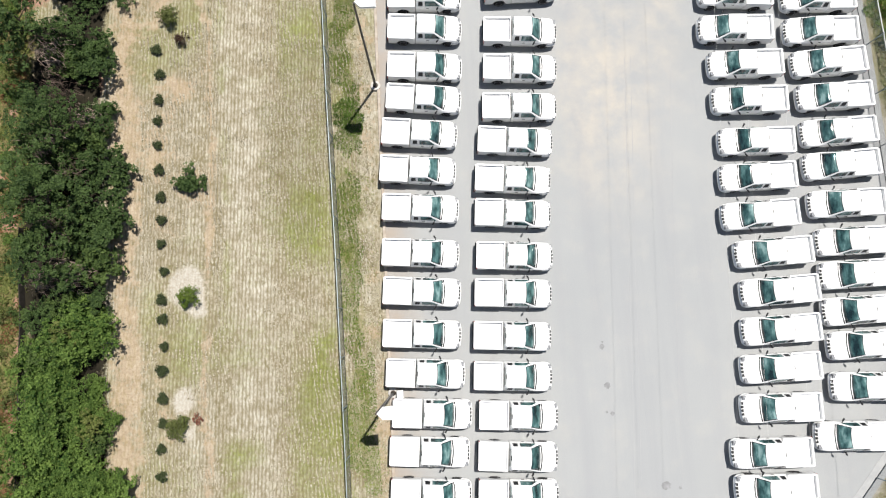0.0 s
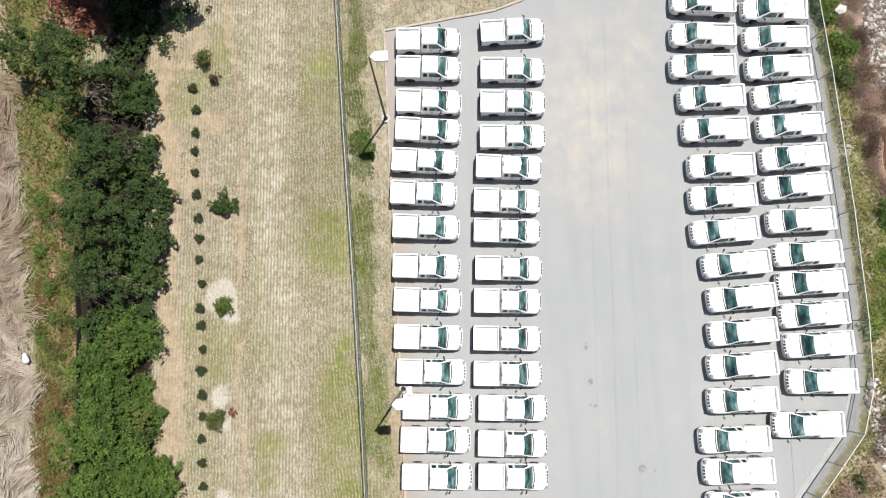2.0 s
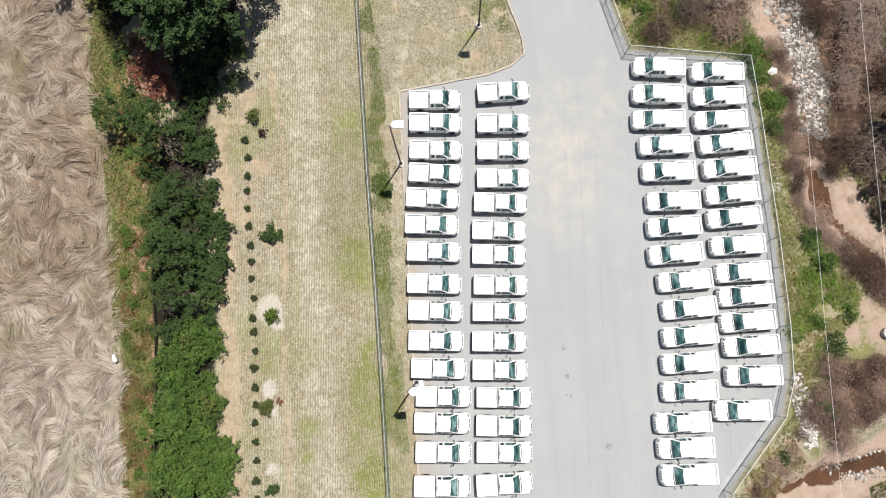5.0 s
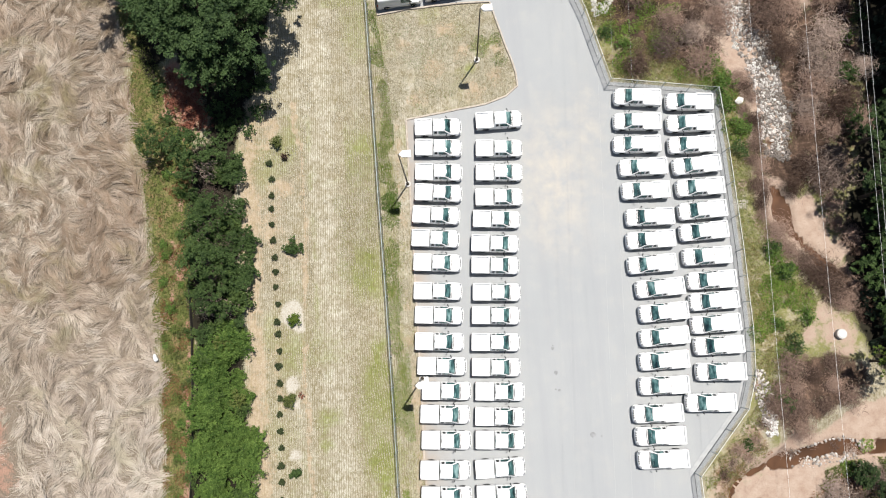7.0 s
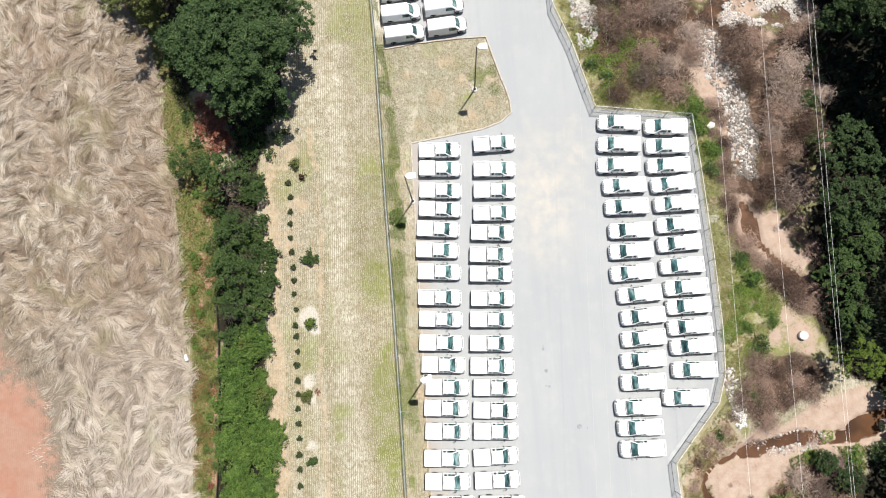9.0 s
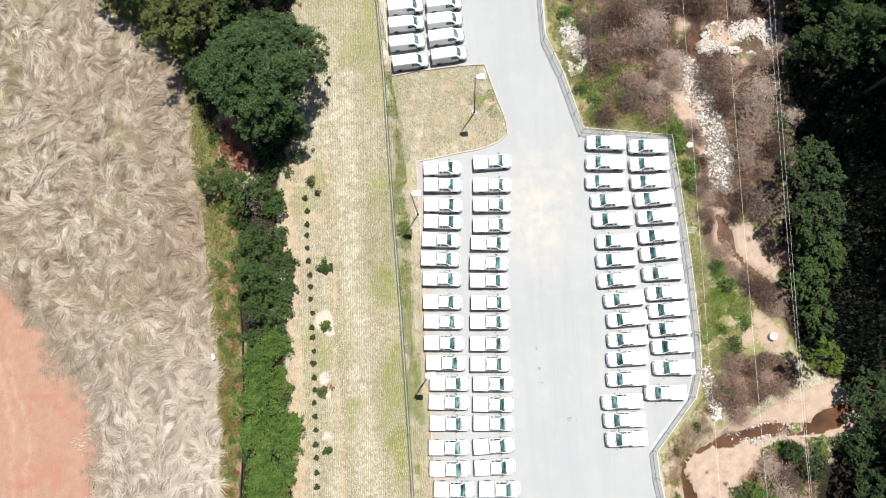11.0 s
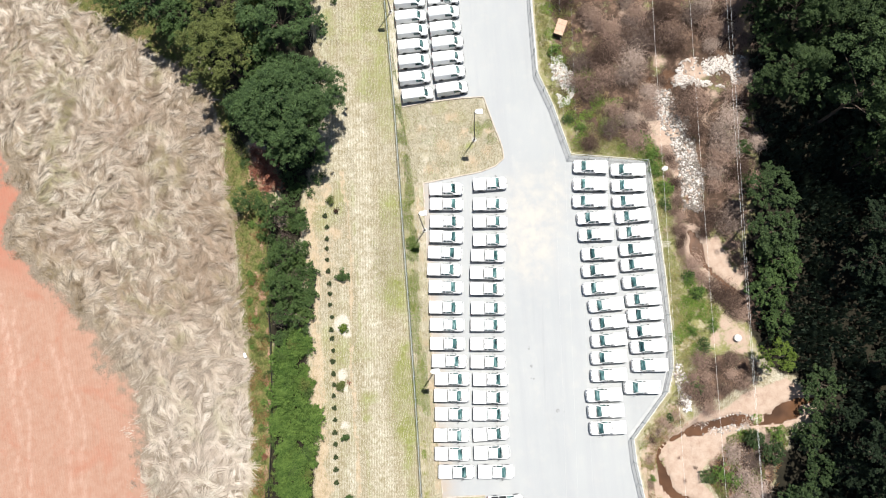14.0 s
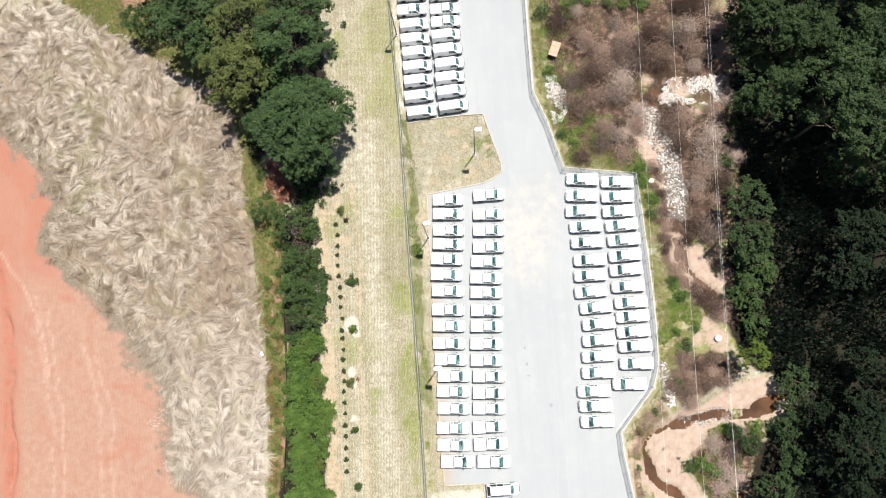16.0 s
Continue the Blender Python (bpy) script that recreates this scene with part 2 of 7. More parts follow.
def straw_material():
    m, nt, b = material("straw", 0.85, spec=0.15)
    at = spot(nt)
    g = nt.nodes.new("ShaderNodeNewGeometry").outputs["Random Per Island"]
    c = ramp(nt, g, (0.1, (0.17, 0.145, 0.088)), (0.5, (0.345, 0.307, 0.228)), (0.9, (0.44, 0.408, 0.33)))
    leafy_green = ramp(nt, g, (0.1, (0.09, 0.11, 0.022)), (0.9, (0.29, 0.30, 0.09)))
    zone = nt.nodes.new("ShaderNodeSeparateXYZ")
    nt.links.new(at, zone.inputs[0])
    near = ramp(nt, sums(nt, "ADD", sums(nt, "MULTIPLY", sums(nt, "ADD", zone.outputs[0], 11.0), 0.12), sums(nt, "MULTIPLY", sums(nt, "SUBTRACT", noise_fac(nt, at, 0.25, 4, 0.7), 0.5), 3.6)), (0.45, 0.0), (1.1, 0.65))
    lot_side = ramp(nt, sums(nt, "MULTIPLY", sums(nt, "ADD", zone.outputs[0], 6.0), 0.4), (0.2, 1.0), (0.6, 0.25))
    nt.links.new(blend(nt, sums(nt, "MULTIPLY", near, lot_side), c, leafy_green), b.inputs["Base Color"])
    return m


def hay_material():
    m, nt, b = material("dead_grass", 0.85, spec=0.15)
    at = spot(nt)
    g = nt.nodes.new("ShaderNodeNewGeometry").outputs["Random Per Island"]
    wide, mid = noise_fac(nt, at, 0.09, 4, 0.6), noise_fac(nt, at, 0.45, 4, 0.65)
    f = sums(nt, "ADD", sums(nt, "ADD", sums(nt, "MULTIPLY", g, 0.18), sums(nt, "MULTIPLY", sums(nt, "SUBTRACT", mid, 0.17), 0.72)), sums(nt, "MULTIPLY", layer(nt, "tone"), 0.46))
    c = ramp(nt, f, (0.22, (0.10, 0.07, 0.045)), (0.38, (0.235, 0.184, 0.133)), (0.58, (0.385, 0.324, 0.254)), (0.85, (0.525, 0.464, 0.388)))
    c = blend(nt, ramp(nt, wide, (0.44, 0.0), (0.64, 0.5)), c, (0.245, 0.17, 0.12))
    c = blend(nt, ramp(nt, noise_fac(nt, at, 0.15, 4, 0.65, 0.8), (0.52, 0.0), (0.66, 0.6)), c, (0.21, 0.19, 0.09))
    xyz = nt.nodes.new("ShaderNodeSeparateXYZ")
    nt.links.new(at, xyz.inputs[0])
    far = sums(nt, "ADD", sums(nt, "MULTIPLY", sums(nt, "SUBTRACT", xyz.outputs[1], xyz.outputs[0]), 0.018), sums(nt, "MULTIPLY", sums(nt, "SUBTRACT", mid, 0.5), 1.2))
    c = blend(nt, ramp(nt, far, (0.9, 0.0), (1.25, 0.55), (1.65, 0.0)), c, (0.23, 0.155, 0.105))
    c = blend(nt, ramp(nt, far, (1.35, 0.0), (1.95, 0.88)), c, (0.475, 0.404, 0.348))
    near = ramp(nt, sums(nt, "MULTIPLY", sums(nt, "ADD", xyz.outputs[0], 50.0), 0.05), (0.2, 0.0), (0.7, 0.38))
    north = ramp(nt, sums(nt, "MULTIPLY", sums(nt, "ADD", xyz.outputs[1], 20.0), 0.03), (0.35, 0.0), (0.9, 1.0))
    c = blend(nt, sums(nt, "MULTIPLY", near, north), c, (0.20, 0.14, 0.095))
    c = blend(nt, sums(nt, "MULTIPLY", sums(nt, "SUBTRACT", 1.0, north), 0.34), c, (0.47, 0.425, 0.375))
    c = blend(nt, sums(nt, "MULTIPLY", layer(nt, "rim"), ramp(nt, mid, (0.35, 0.9), (0.62, 0.4))), c, (0.17, 0.125, 0.07))
    nt.links.new(c, b.inputs["Base Color"])
    return m


M_GROUND, M_LOT, M_PAINT, M_GLASS, M_LINK, M_WATER = ground_material(), lot_material(), paint_material(), glass_material(), link_material(), water_material()
M_KERB = grainy("kerb_concrete", (0.30, 0.25, 0.20), (0.45, 0.40, 0.34), 2.0)
M_APRON = grainy("grey_apron", (0.29, 0.295, 0.295), (0.38, 0.38, 0.375), 1.5)
M_CONC = grainy("concrete", (0.38, 0.36, 0.33), (0.55, 0.53, 0.50), 3.0)
M_STEEL = grainy("galvanised_steel", (0.24, 0.29, 0.30), (0.34, 0.39, 0.40), 4.0, 0.5, 0.5, 0.2)
M_THIN = grainy("dull_wire", (0.42, 0.42, 0.41), (0.5, 0.5, 0.49), 2.0, 0.6)
M_WIRE = grainy("bright_wire", (0.70, 0.69, 0.67), (0.8, 0.79, 0.77), 2.0, 0.5)
M_RAIL = grainy("pale_rail", (0.55, 0.54, 0.50), (0.7, 0.69, 0.66), 2.0, 0.5)
M_BRONZE = grainy("bronze_pole", (0.035, 0.028, 0.022), (0.06, 0.05, 0.04), 3.0, 0.5)
M_WHITE = grainy("white_enamel", (0.74, 0.74, 0.73), (0.82, 0.82, 0.81), 2.0, 0.4)
M_BLACK = grainy("black_plastic", (0.012, 0.012, 0.013), (0.03, 0.03, 0.032), 6.0, 0.55)
M_RUBBER = grainy("tyre_rubber", (0.012, 0.012, 0.012), (0.03, 0.03, 0.03), 8.0, 0.85)
M_ALLOY = grainy("wheel_steel", (0.30, 0.30, 0.31), (0.42, 0.42, 0.43), 6.0, 0.35, 0.5, 0.6)
M_LAMP = grainy("lamp_plastic", (0.05, 0.05, 0.055), (0.34, 0.35, 0.36), 9.0, 0.15, 0.6)
M_TAIL = grainy("red_lens", (0.20, 0.012, 0.01), (0.32, 0.03, 0.02), 9.0, 0.15, 0.6)
M_BARK = grainy("bark", (0.05, 0.038, 0.028), (0.13, 0.10, 0.075), 5.0, 0.95, 0.2, 0, 0.03)
M_TWIG = grainy("dry_twigs", (0.06, 0.038, 0.028), (0.285, 0.195, 0.15), 2.6, 0.95, 0.15, 0, 0, 0.6)
M_TWIG_GREY = grainy("grey_twigs", (0.09, 0.064, 0.052), (0.36, 0.275, 0.225), 2.6, 0.95, 0.15, 0, 0, 0.6)
M_ROCK = grainy("limestone", (0.17, 0.145, 0.125), (0.53, 0.49, 0.45), 1.1, 0.9, 0.3, 0, 0.03, 0.5)
M_PALE = grainy("white_stone", (0.46, 0.44, 0.40), (0.68, 0.66, 0.62), 1.1, 0.9, 0.3, 0, 0.03, 0.4)
M_ROCK_RED = grainy("clay_stained_stone", (0.23, 0.165, 0.13), (0.43, 0.345, 0.285), 1.1, 0.9, 0.3, 0, 0.03, 0.5)
M_WOOD = grainy("raw_plywood", (0.35, 0.225, 0.155), (0.47, 0.335, 0.245), 4.0, 0.85)
M_SHADED_WOOD = grainy("shaded_timber", (0.03, 0.02, 0.015), (0.07, 0.05, 0.035), 4.0, 0.85)
M_FABRIC = grainy("black_silt_fabric", (0.015, 0.014, 0.012), (0.05, 0.042, 0.035), 3.0, 0.9)
M_SACK = grainy("white_plastic_sack", (0.68, 0.68, 0.66), (0.8, 0.8, 0.79), 3.0, 0.5)
L_OAK = leafy("oak_leaves", (0.016, 0.036, 0.014), (0.110, 0.172, 0.060))
L_OLIVE = leafy("olive_leaves", (0.043, 0.057, 0.017), (0.178, 0.20, 0.062))
L_HEDGE = leafy("vine_leaves", (0.023, 0.061, 0.012), (0.228, 0.332, 0.078), 0.3, 0.38)
L_DARK = leafy("dark_scrub_leaves", (0.016, 0.035, 0.011), (0.105, 0.163, 0.049))
# Darker copy of the woodland leaves, with the wood's shade in its colour.
L_FOREST_SHADED = leafy("shaded_forest_leaves", (0.010, 0.017, 0.010), (0.027, 0.040, 0.020), 0.15, 0.15)
L_WOOD = leafy("woodland_leaves", (0.013, 0.026, 0.011), (0.077, 0.115, 0.042), 0.25, 0.22)
L_MID = leafy("scrub_leaves", (0.019, 0.042, 0.011), (0.138, 0.198, 0.055))
# Blackish leaves: the shade between tall crowns is put into the colour.
L_SHADE = leafy("shade_dark_leaves", (0.022, 0.032, 0.022), (0.062, 0.085, 0.054), 0.1, 0.08)
L_LIME = leafy("lime_leaves", (0.06, 0.10, 0.015), (0.15, 0.2, 0.035))
L_SHRUB = leafy("evergreen_leaves", (0.022, 0.034, 0.014), (0.07, 0.085, 0.035), 0.3, 0.15)
L_RED = leafy("red_brown_leaves", (0.10, 0.034, 0.022), (0.36, 0.155, 0.10))
L_DEAD = leafy("dead_brown_leaves", (0.022, 0.012, 0.009), (0.10, 0.055, 0.04))
L_RUST = leafy("rust_brown_weeds", (0.11, 0.05, 0.022), (0.34, 0.19, 0.095))
L_OCHRE = leafy("ochre_weeds", (0.15, 0.11, 0.035), (0.42, 0.345, 0.155))
L_WEED = leafy("weed_leaves", (0.05, 0.08, 0.016), (0.235, 0.25, 0.075))
L_VIVID = leafy("vivid_weed_leaves", (0.05, 0.10, 0.014), (0.22, 0.31, 0.06), 0.2, 0.3)
L_GRASS = leafy("bright_grass", (0.125, 0.145, 0.04), (0.33, 0.335, 0.135), 0.2, 0.15)
L_HAY = hay_material()
L_STRAW = straw_material()


# ---- mesh helpers ----
def put_mesh(name, verts, faces, mat, smooth=False):
    me = bpy.data.meshes.new(name)
    verts, faces = np.asarray(verts, dtype=np.float32), np.asarray(faces, dtype=np.int32)
    n, k = faces.shape
    me.vertices.add(len(verts))
    me.vertices.foreach_set("co", verts.ravel())
    me.loops.add(n * k)
    me.loops.foreach_set("vertex_index", faces.ravel())
    me.polygons.add(n)
    me.polygons.foreach_set("loop_start", np.arange(0, n * k, k, dtype=np.int32))
    me.polygons.foreach_set("use_smooth", np.full(n, smooth))
    me.update(calc_edges=True)
    me.materials.append(mat)
    return me


def part(name, bm, mat, parent=None, label="", smooth=False):
    me = bpy.data.meshes.new(name)
    if smooth:
        for f in bm.faces:
            f.smooth = True
    bmesh.ops.recalc_face_normals(bm, faces=bm.faces)
    bm.to_mesh(me)
    bm.free()
    me.materials.append(mat)
    ob = new(name, me)
    ob.parent = parent
    if label:
        tagged(ob, label)
    return ob


def same_part(name, mesh, parent, m=None, label=""):
    ob = new(name, mesh)
    ob.parent = parent
    if m is not None:
        ob.matrix_basis = m
    if label:
        tagged(ob, label)
    return ob


def thing(name, label, category, group=""):
    return tagged(new(name), label, category, group)


def box(x0, x1, y0, y1, z0, z1, bevel=0.0, bm=None):
    bm = bm or bmesh.new()
    v = bmesh.ops.create_cube(bm, size=1.0, matrix=Matrix.LocRotScale(((x0 + x1) / 2, (y0 + y1) / 2, (z0 + z1) / 2), None, (x1 - x0, y1 - y0, z1 - z0)))["verts"]
    if bevel:
        bmesh.ops.bevel(bm, geom=list({e for q in v for e in q.link_edges}), offset=bevel, segments=2, affect="EDGES", profile=0.6)
    return bm


def lathe(profile, seg=20, m=Matrix()):
    """profile: (radius, height) from the axis outwards; turned round z, then set by m."""
    bm = bmesh.new()
    rings = [[bm.verts.new(m @ Vector((r * math.cos(a), r * math.sin(a), h))) for a in (2 * math.pi * k / seg for k in range(seg))] for r, h in profile]
    for a, b in zip(rings, rings[1:]):
        for k in range(seg):
            bm.faces.new((a[k], a[(k + 1) % seg], b[(k + 1) % seg], b[k]))
    bm.faces.new(rings[0])
    bm.faces.new(rings[-1])
    return bm


def tube(points, radii, seg=8, bm=None):
    bm = bm or bmesh.new()
    rings = []
    for i, p in enumerate(points):
        p = Vector(p)
        d = (Vector(points[min(i + 1, len(points) - 1)]) - Vector(points[max(i - 1, 0)])).normalized()
        u = d.orthogonal().normalized()
        w = d.cross(u)
        rings.append([bm.verts.new(p + radii[i] * (math.cos(a) * u + math.sin(a) * w)) for a in (2 * math.pi * k / seg for k in range(seg))])
    for a, b in zip(rings, rings[1:]):
        for k in range(seg):
            bm.faces.new((a[k], a[(k + 1) % seg], b[(k + 1) % seg], b[k]))
    bm.faces.new(rings[0])
    bm.faces.new(rings[-1])
    return bm


# ---- lay of the land ----
rng = np.random.default_rng(7)
TABLE = rng.random((256, 256))


def value_noise(x, y, scale, octaves=3, shift=0):
    total, amp, out = 0.0, 1.0, 0.0
    for o in range(octaves):
        u, v = x / scale + 17.3 * o + shift, y / scale + 9.1 * o + shift * 2
        i, j = np.floor(u).astype(int), np.floor(v).astype(int)
        fu, fv = u - i, v - j
        fu, fv = fu * fu * (3 - 2 * fu), fv * fv * (3 - 2 * fv)
        t = lambda a, b: TABLE[a & 255, b & 255]
        out = out + amp * ((t(i, j) * (1 - fu) + t(i + 1, j) * fu) * (1 - fv) + (t(i, j + 1) * (1 - fu) + t(i + 1, j + 1) * fu) * fv)
        total, amp, scale = total + amp, amp * 0.5, scale / 2
    return out / total


def depth_in(poly, x, y):
    """Signed distance to a polygon's edge, positive inside."""
    d, inside = np.full(x.shape, 1e9), np.zeros(x.shape, bool)
    for (ax, ay), (bx, by) in zip(poly, poly[1:] + poly[:1]):
        ex, ey = bx - ax, by - ay
        k = np.clip(((x - ax) * ex + (y - ay) * ey) / (ex * ex + ey * ey), 0, 1)
        d = np.minimum(d, np.hypot(x - ax - k * ex, y - ay - k * ey))
        if ay != by:
            inside ^= ((ay > y) != (by > y)) & (x < ex * (y - ay) / (by - ay) + ax)
    return np.where(inside, d, -d)


def near_line(line, x, y):
    d = np.full(x.shape, 1e9)
    for (ax, ay), (bx, by) in zip(line, line[1:]):
        ex, ey = bx - ax, by - ay
        k = np.clip(((x - ax) * ex + (y - ay) * ey) / (ex * ex + ey * ey), 0, 1)
        d = np.minimum(d, np.hypot(x - ax - k * ex, y - ay - k * ey))
    return d


FENCE_EAST = [(16.0, 90.0), (15.2, 57.0), (14.9, 48.5), (14.7, 38.4), (16.4, 33.2), (18.2, 25.3), (28.95, 23.4), (29.1, 17.0), (29.1, 6.7), (28.9, -1.0), (28.5, -5.6), (27.4, -8.6), (22.1, -14.4), (22.1, -17.5), (22.7, -23.0), (25.0, -45.0)]
KERB_NORTH = [(-5.6, 90.0), (-5.5, 57.0), (-5.2, 50.0), (-5.5, 43.0), (-5.45, 35.4), (-2.0, 35.75), (2.0, 35.9), (6.7, 35.8), (7.3, 33.5), (8.0, 30.5), (8.8, 27.6), (8.8, 26.1), (7.5, 25.1), (5.3, 24.4), (0.8, 23.9), (-3.2, 23.4)]
KERB_WEST = [(-3.2, 23.4), (-3.75, -7.5), (-3.9, -11.3), (-3.75, -20.3), (1.9, -20.4), (2.1, -45.0)]
LOT = KERB_NORTH + KERB_WEST[1:] + FENCE_EAST[::-1]
HAY_EAST = [(-63.7, 63.1), (-57.8, 58.8), (-50.9, 53.5), (-44.2, 48.8), (-36.7, 43.6), (-34.0, 39.5), (-33.6, 36.0), (-32.3, 31.2), (-32.6, 25.6), (-31.5, 21.0), (-30.9, 16.3), (-30.8, 8.2), (-30.1, 1.3), (-29.9, -5.5), (-29.7, -12.2), (-30.4, -20.2), (-31.0, -60.0)]
SOIL_EAST = [(-95.0, 46.0), (-73.0, 39.2), (-69.4, 35.0), (-66.5, 31.0), (-64.3, 27.0), (-65.2, 20.1), (-61.0, 15.0), (-58.6, 12.2), (-55.4, 9.2), (-52.2, 4.6), (-49.8, 0.8), (-46.8, -4.0), (-45.0, -10.0), (-43.3, -16.9), (-41.5, -19.6), (-36.0, -60.0)]
HEDGE = [(-20.4, 26.3), (-21.4, 19.9), (-21.3, 10.9), (-21.5, 2.2), (-21.0, -4.6), (-20.9, -11.2), (-20.9, -60.0), (-28.5, -60.0), (-28.3, -20.5), (-27.2, -14.0), (-26.5, -7.4), (-26.3, -0.7), (-26.8, 7.1), (-26.5, 15.9), (-25.8, 23.1), (-32.0, 33.0), (-32.0, 40.0), (-36.0, 47.0), (-45.0, 56.0), (-48.0, 64.0), (-48.0, 90.0), (-20.0, 90.0), (-18.5, 50.0), (-17.5, 40.0), (-18.0, 30.0)]
HAY = HAY_EAST + [(-120.0, -60.0), (-120.0, 63.0)]
SOIL = SOIL_EAST + [(-120.0, -60.0), (-120.0, 46.0)]
VERGE = HAY_EAST + [(-26.0, -60.0), (-26.3, -0.7), (-26.0, 24.0), (-30.0, 33.0), (-33.0, 42.0), (-45.0, 57.0), (-50.0, 70.0)]
PALE_PATH = [(-20.6, 27.0), (-18.8, 27.0), (-18.9, 17.7), (-18.5, 11.9), (-19.3, 5.3), (-19.0, 0.4), (-18.9, -4.5), (-18.9, -60.0), (-21.5, -60.0), (-21.0, 0.0), (-21.3, 10.0)]
WATER_SOUTH = [(31.0, -13.6), (28.0, -14.7), (25.8, -16.7), (25.0, -18.7), (25.1, -20.8), (26.5, -22.7), (28.4, -24.6), (34.0, -29.0), (40.0, -34.0), (42.0, -32.0), (35.0, -27.0), (30.8, -24.3), (29.6, -22.8), (27.3, -21.1), (26.3, -19.5), (26.5, -17.8), (27.6, -16.0), (29.6, -14.9), (31.5, -14.9), (36.1, -14.2), (39.8, -14.3), (44.0, -14.0), (46.5, -12.4), (48.5, -11.6), (48.3, -10.8), (44.3, -11.7), (40.1, -12.5), (36.0, -12.5)]
WATER_NORTH = [(33.6, 13.5), (34.8, 13.0), (35.6, 10.8), (35.6, 7.9), (37.5, 6.1), (39.6, 4.0), (41.6, 2.2), (43.0, 1.0), (42.6, 0.4), (41.0, 1.4), (38.2, 3.4), (36.5, 5.6), (34.1, 8.5), (33.4, 11.0)]
WATER_POOL = [(31.2, 36.0), (31.6, 37.2), (33.0, 36.9), (34.4, 38.0), (35.6, 37.2), (34.6, 36.0), (35.4, 35.0), (33.8, 34.6), (32.6, 35.6)]
BAR_SOUTH = [(29.6, -15.0), (33.5, -14.8), (36.2, -15.8), (36.0, -17.6), (33.0, -18.4), (31.0, -20.0), (33.0, -24.5), (30.4, -23.8), (27.2, -21.3), (26.2, -18.8), (27.3, -16.2)]
BAR_MID = [(31.8, -13.4), (32.2, -12.2), (38.3, -10.3), (44.0, -8.2), (45.6, -9.8), (45.4, -11.5), (40.1, -12.4), (36.0, -12.4)]
BAR_NORTH = [(35.5, 10.8), (38.2, 12.2), (39.2, 9.2), (38.9, 6.9), (42.0, 6.0), (39.7, 4.3), (37.6, 6.1), (35.6, 8.1)]
GORGE = [(29.5, 60.0), (29.5, 30.0), (33.0, 24.0), (32.5, 16.0), (32.5, 9.0), (37.0, 2.0), (41.0, -3.0), (36.5, -9.5), (30.0, -12.0), (25.0, -15.0), (24.0, -22.0), (27.0, -40.0), (80.0, -40.0), (80.0, 60.0)]
BRAMBLE_NORTH = [(19.5, 27.0), (17.5, 33.0), (18.0, 60.0), (47.0, 60.0), (46.0, 36.0), (45.5, 24.0), (43.0, 12.0), (36.0, 12.5), (33.0, 11.0), (31.5, 14.0), (31.5, 22.0), (29.8, 25.0)]
BRAMBLE_SOUTH = [(33.0, -4.2), (38.5, -4.0), (41.5, -7.0), (38.3, -9.5), (31.5, -12.0), (30.5, -9.0), (31.8, -6.0)]
BANK_SOUTH = [(23.2, -14.8), (25.5, -12.5), (29.0, -11.5), (30.0, -13.6), (27.5, -14.4), (25.2, -16.4), (24.4, -19.0), (24.4, -30.0), (23.4, -30.0)]
BANK_EAST = [(35.5, -16.3), (39.0, -14.8), (44.0, -15.0), (42.0, -18.0), (39.0, -26.0), (33.5, -24.5), (31.2, -20.2), (33.0, -18.6)]
BRAMBLE_MID = [(36.5, 5.0), (38.5, 3.2), (41.5, 1.0), (42.0, -1.5), (40.0, -0.5), (37.0, 2.5), (34.5, 6.0), (33.6, 8.5)]
RIPRAP_A = [(31.7, 34.8), (31.4, 31.8), (32.3, 28.7), (33.2, 25.7), (33.6, 23.0), (33.4, 20.4), (33.4, 16.8), (36.2, 16.6), (36.8, 19.7), (36.8, 22.4), (36.6, 25.1), (36.0, 28.4), (34.9, 31.2), (34.3, 34.6)]
RIPRAP_B = [(34.2, 35.4), (36.4, 38.9), (39.5, 39.4), (43.0, 39.4), (46.2, 38.9), (45.8, 36.4), (42.5, 36.2), (39.5, 36.2), (37.0, 35.0)]
FOREST = [(47.7, 60.0), (47.8, 45.3), (45.6, 36.9), (45.4, 23.1), (43.0, 14.3), (41.4, 9.0), (40.0, 5.0), (39.8, 1.0), (40.2, -2.0), (41.6, -6.0), (45.8, -9.0), (48.0, -14.0), (41.5, -18.0), (39.0, -26.0), (39.0, -45.0), (95.0, -45.0), (95.0, 60.0)]

GULLY = [(-76.0, 27.0), (-72.3, 17.1), (-70.6, 9.7), (-69.7, 2.6), (-69.8, -4.2), (-69.0, -12.7), (-69.8, -32.0)]


def into_clay(x, y):
    """Distance past the ragged line where the dead grass gives way to clay."""
    return depth_in(SOIL, x, y) - 5.0 * (value_noise(x, y, 4.0, 3, 91) - 0.5)


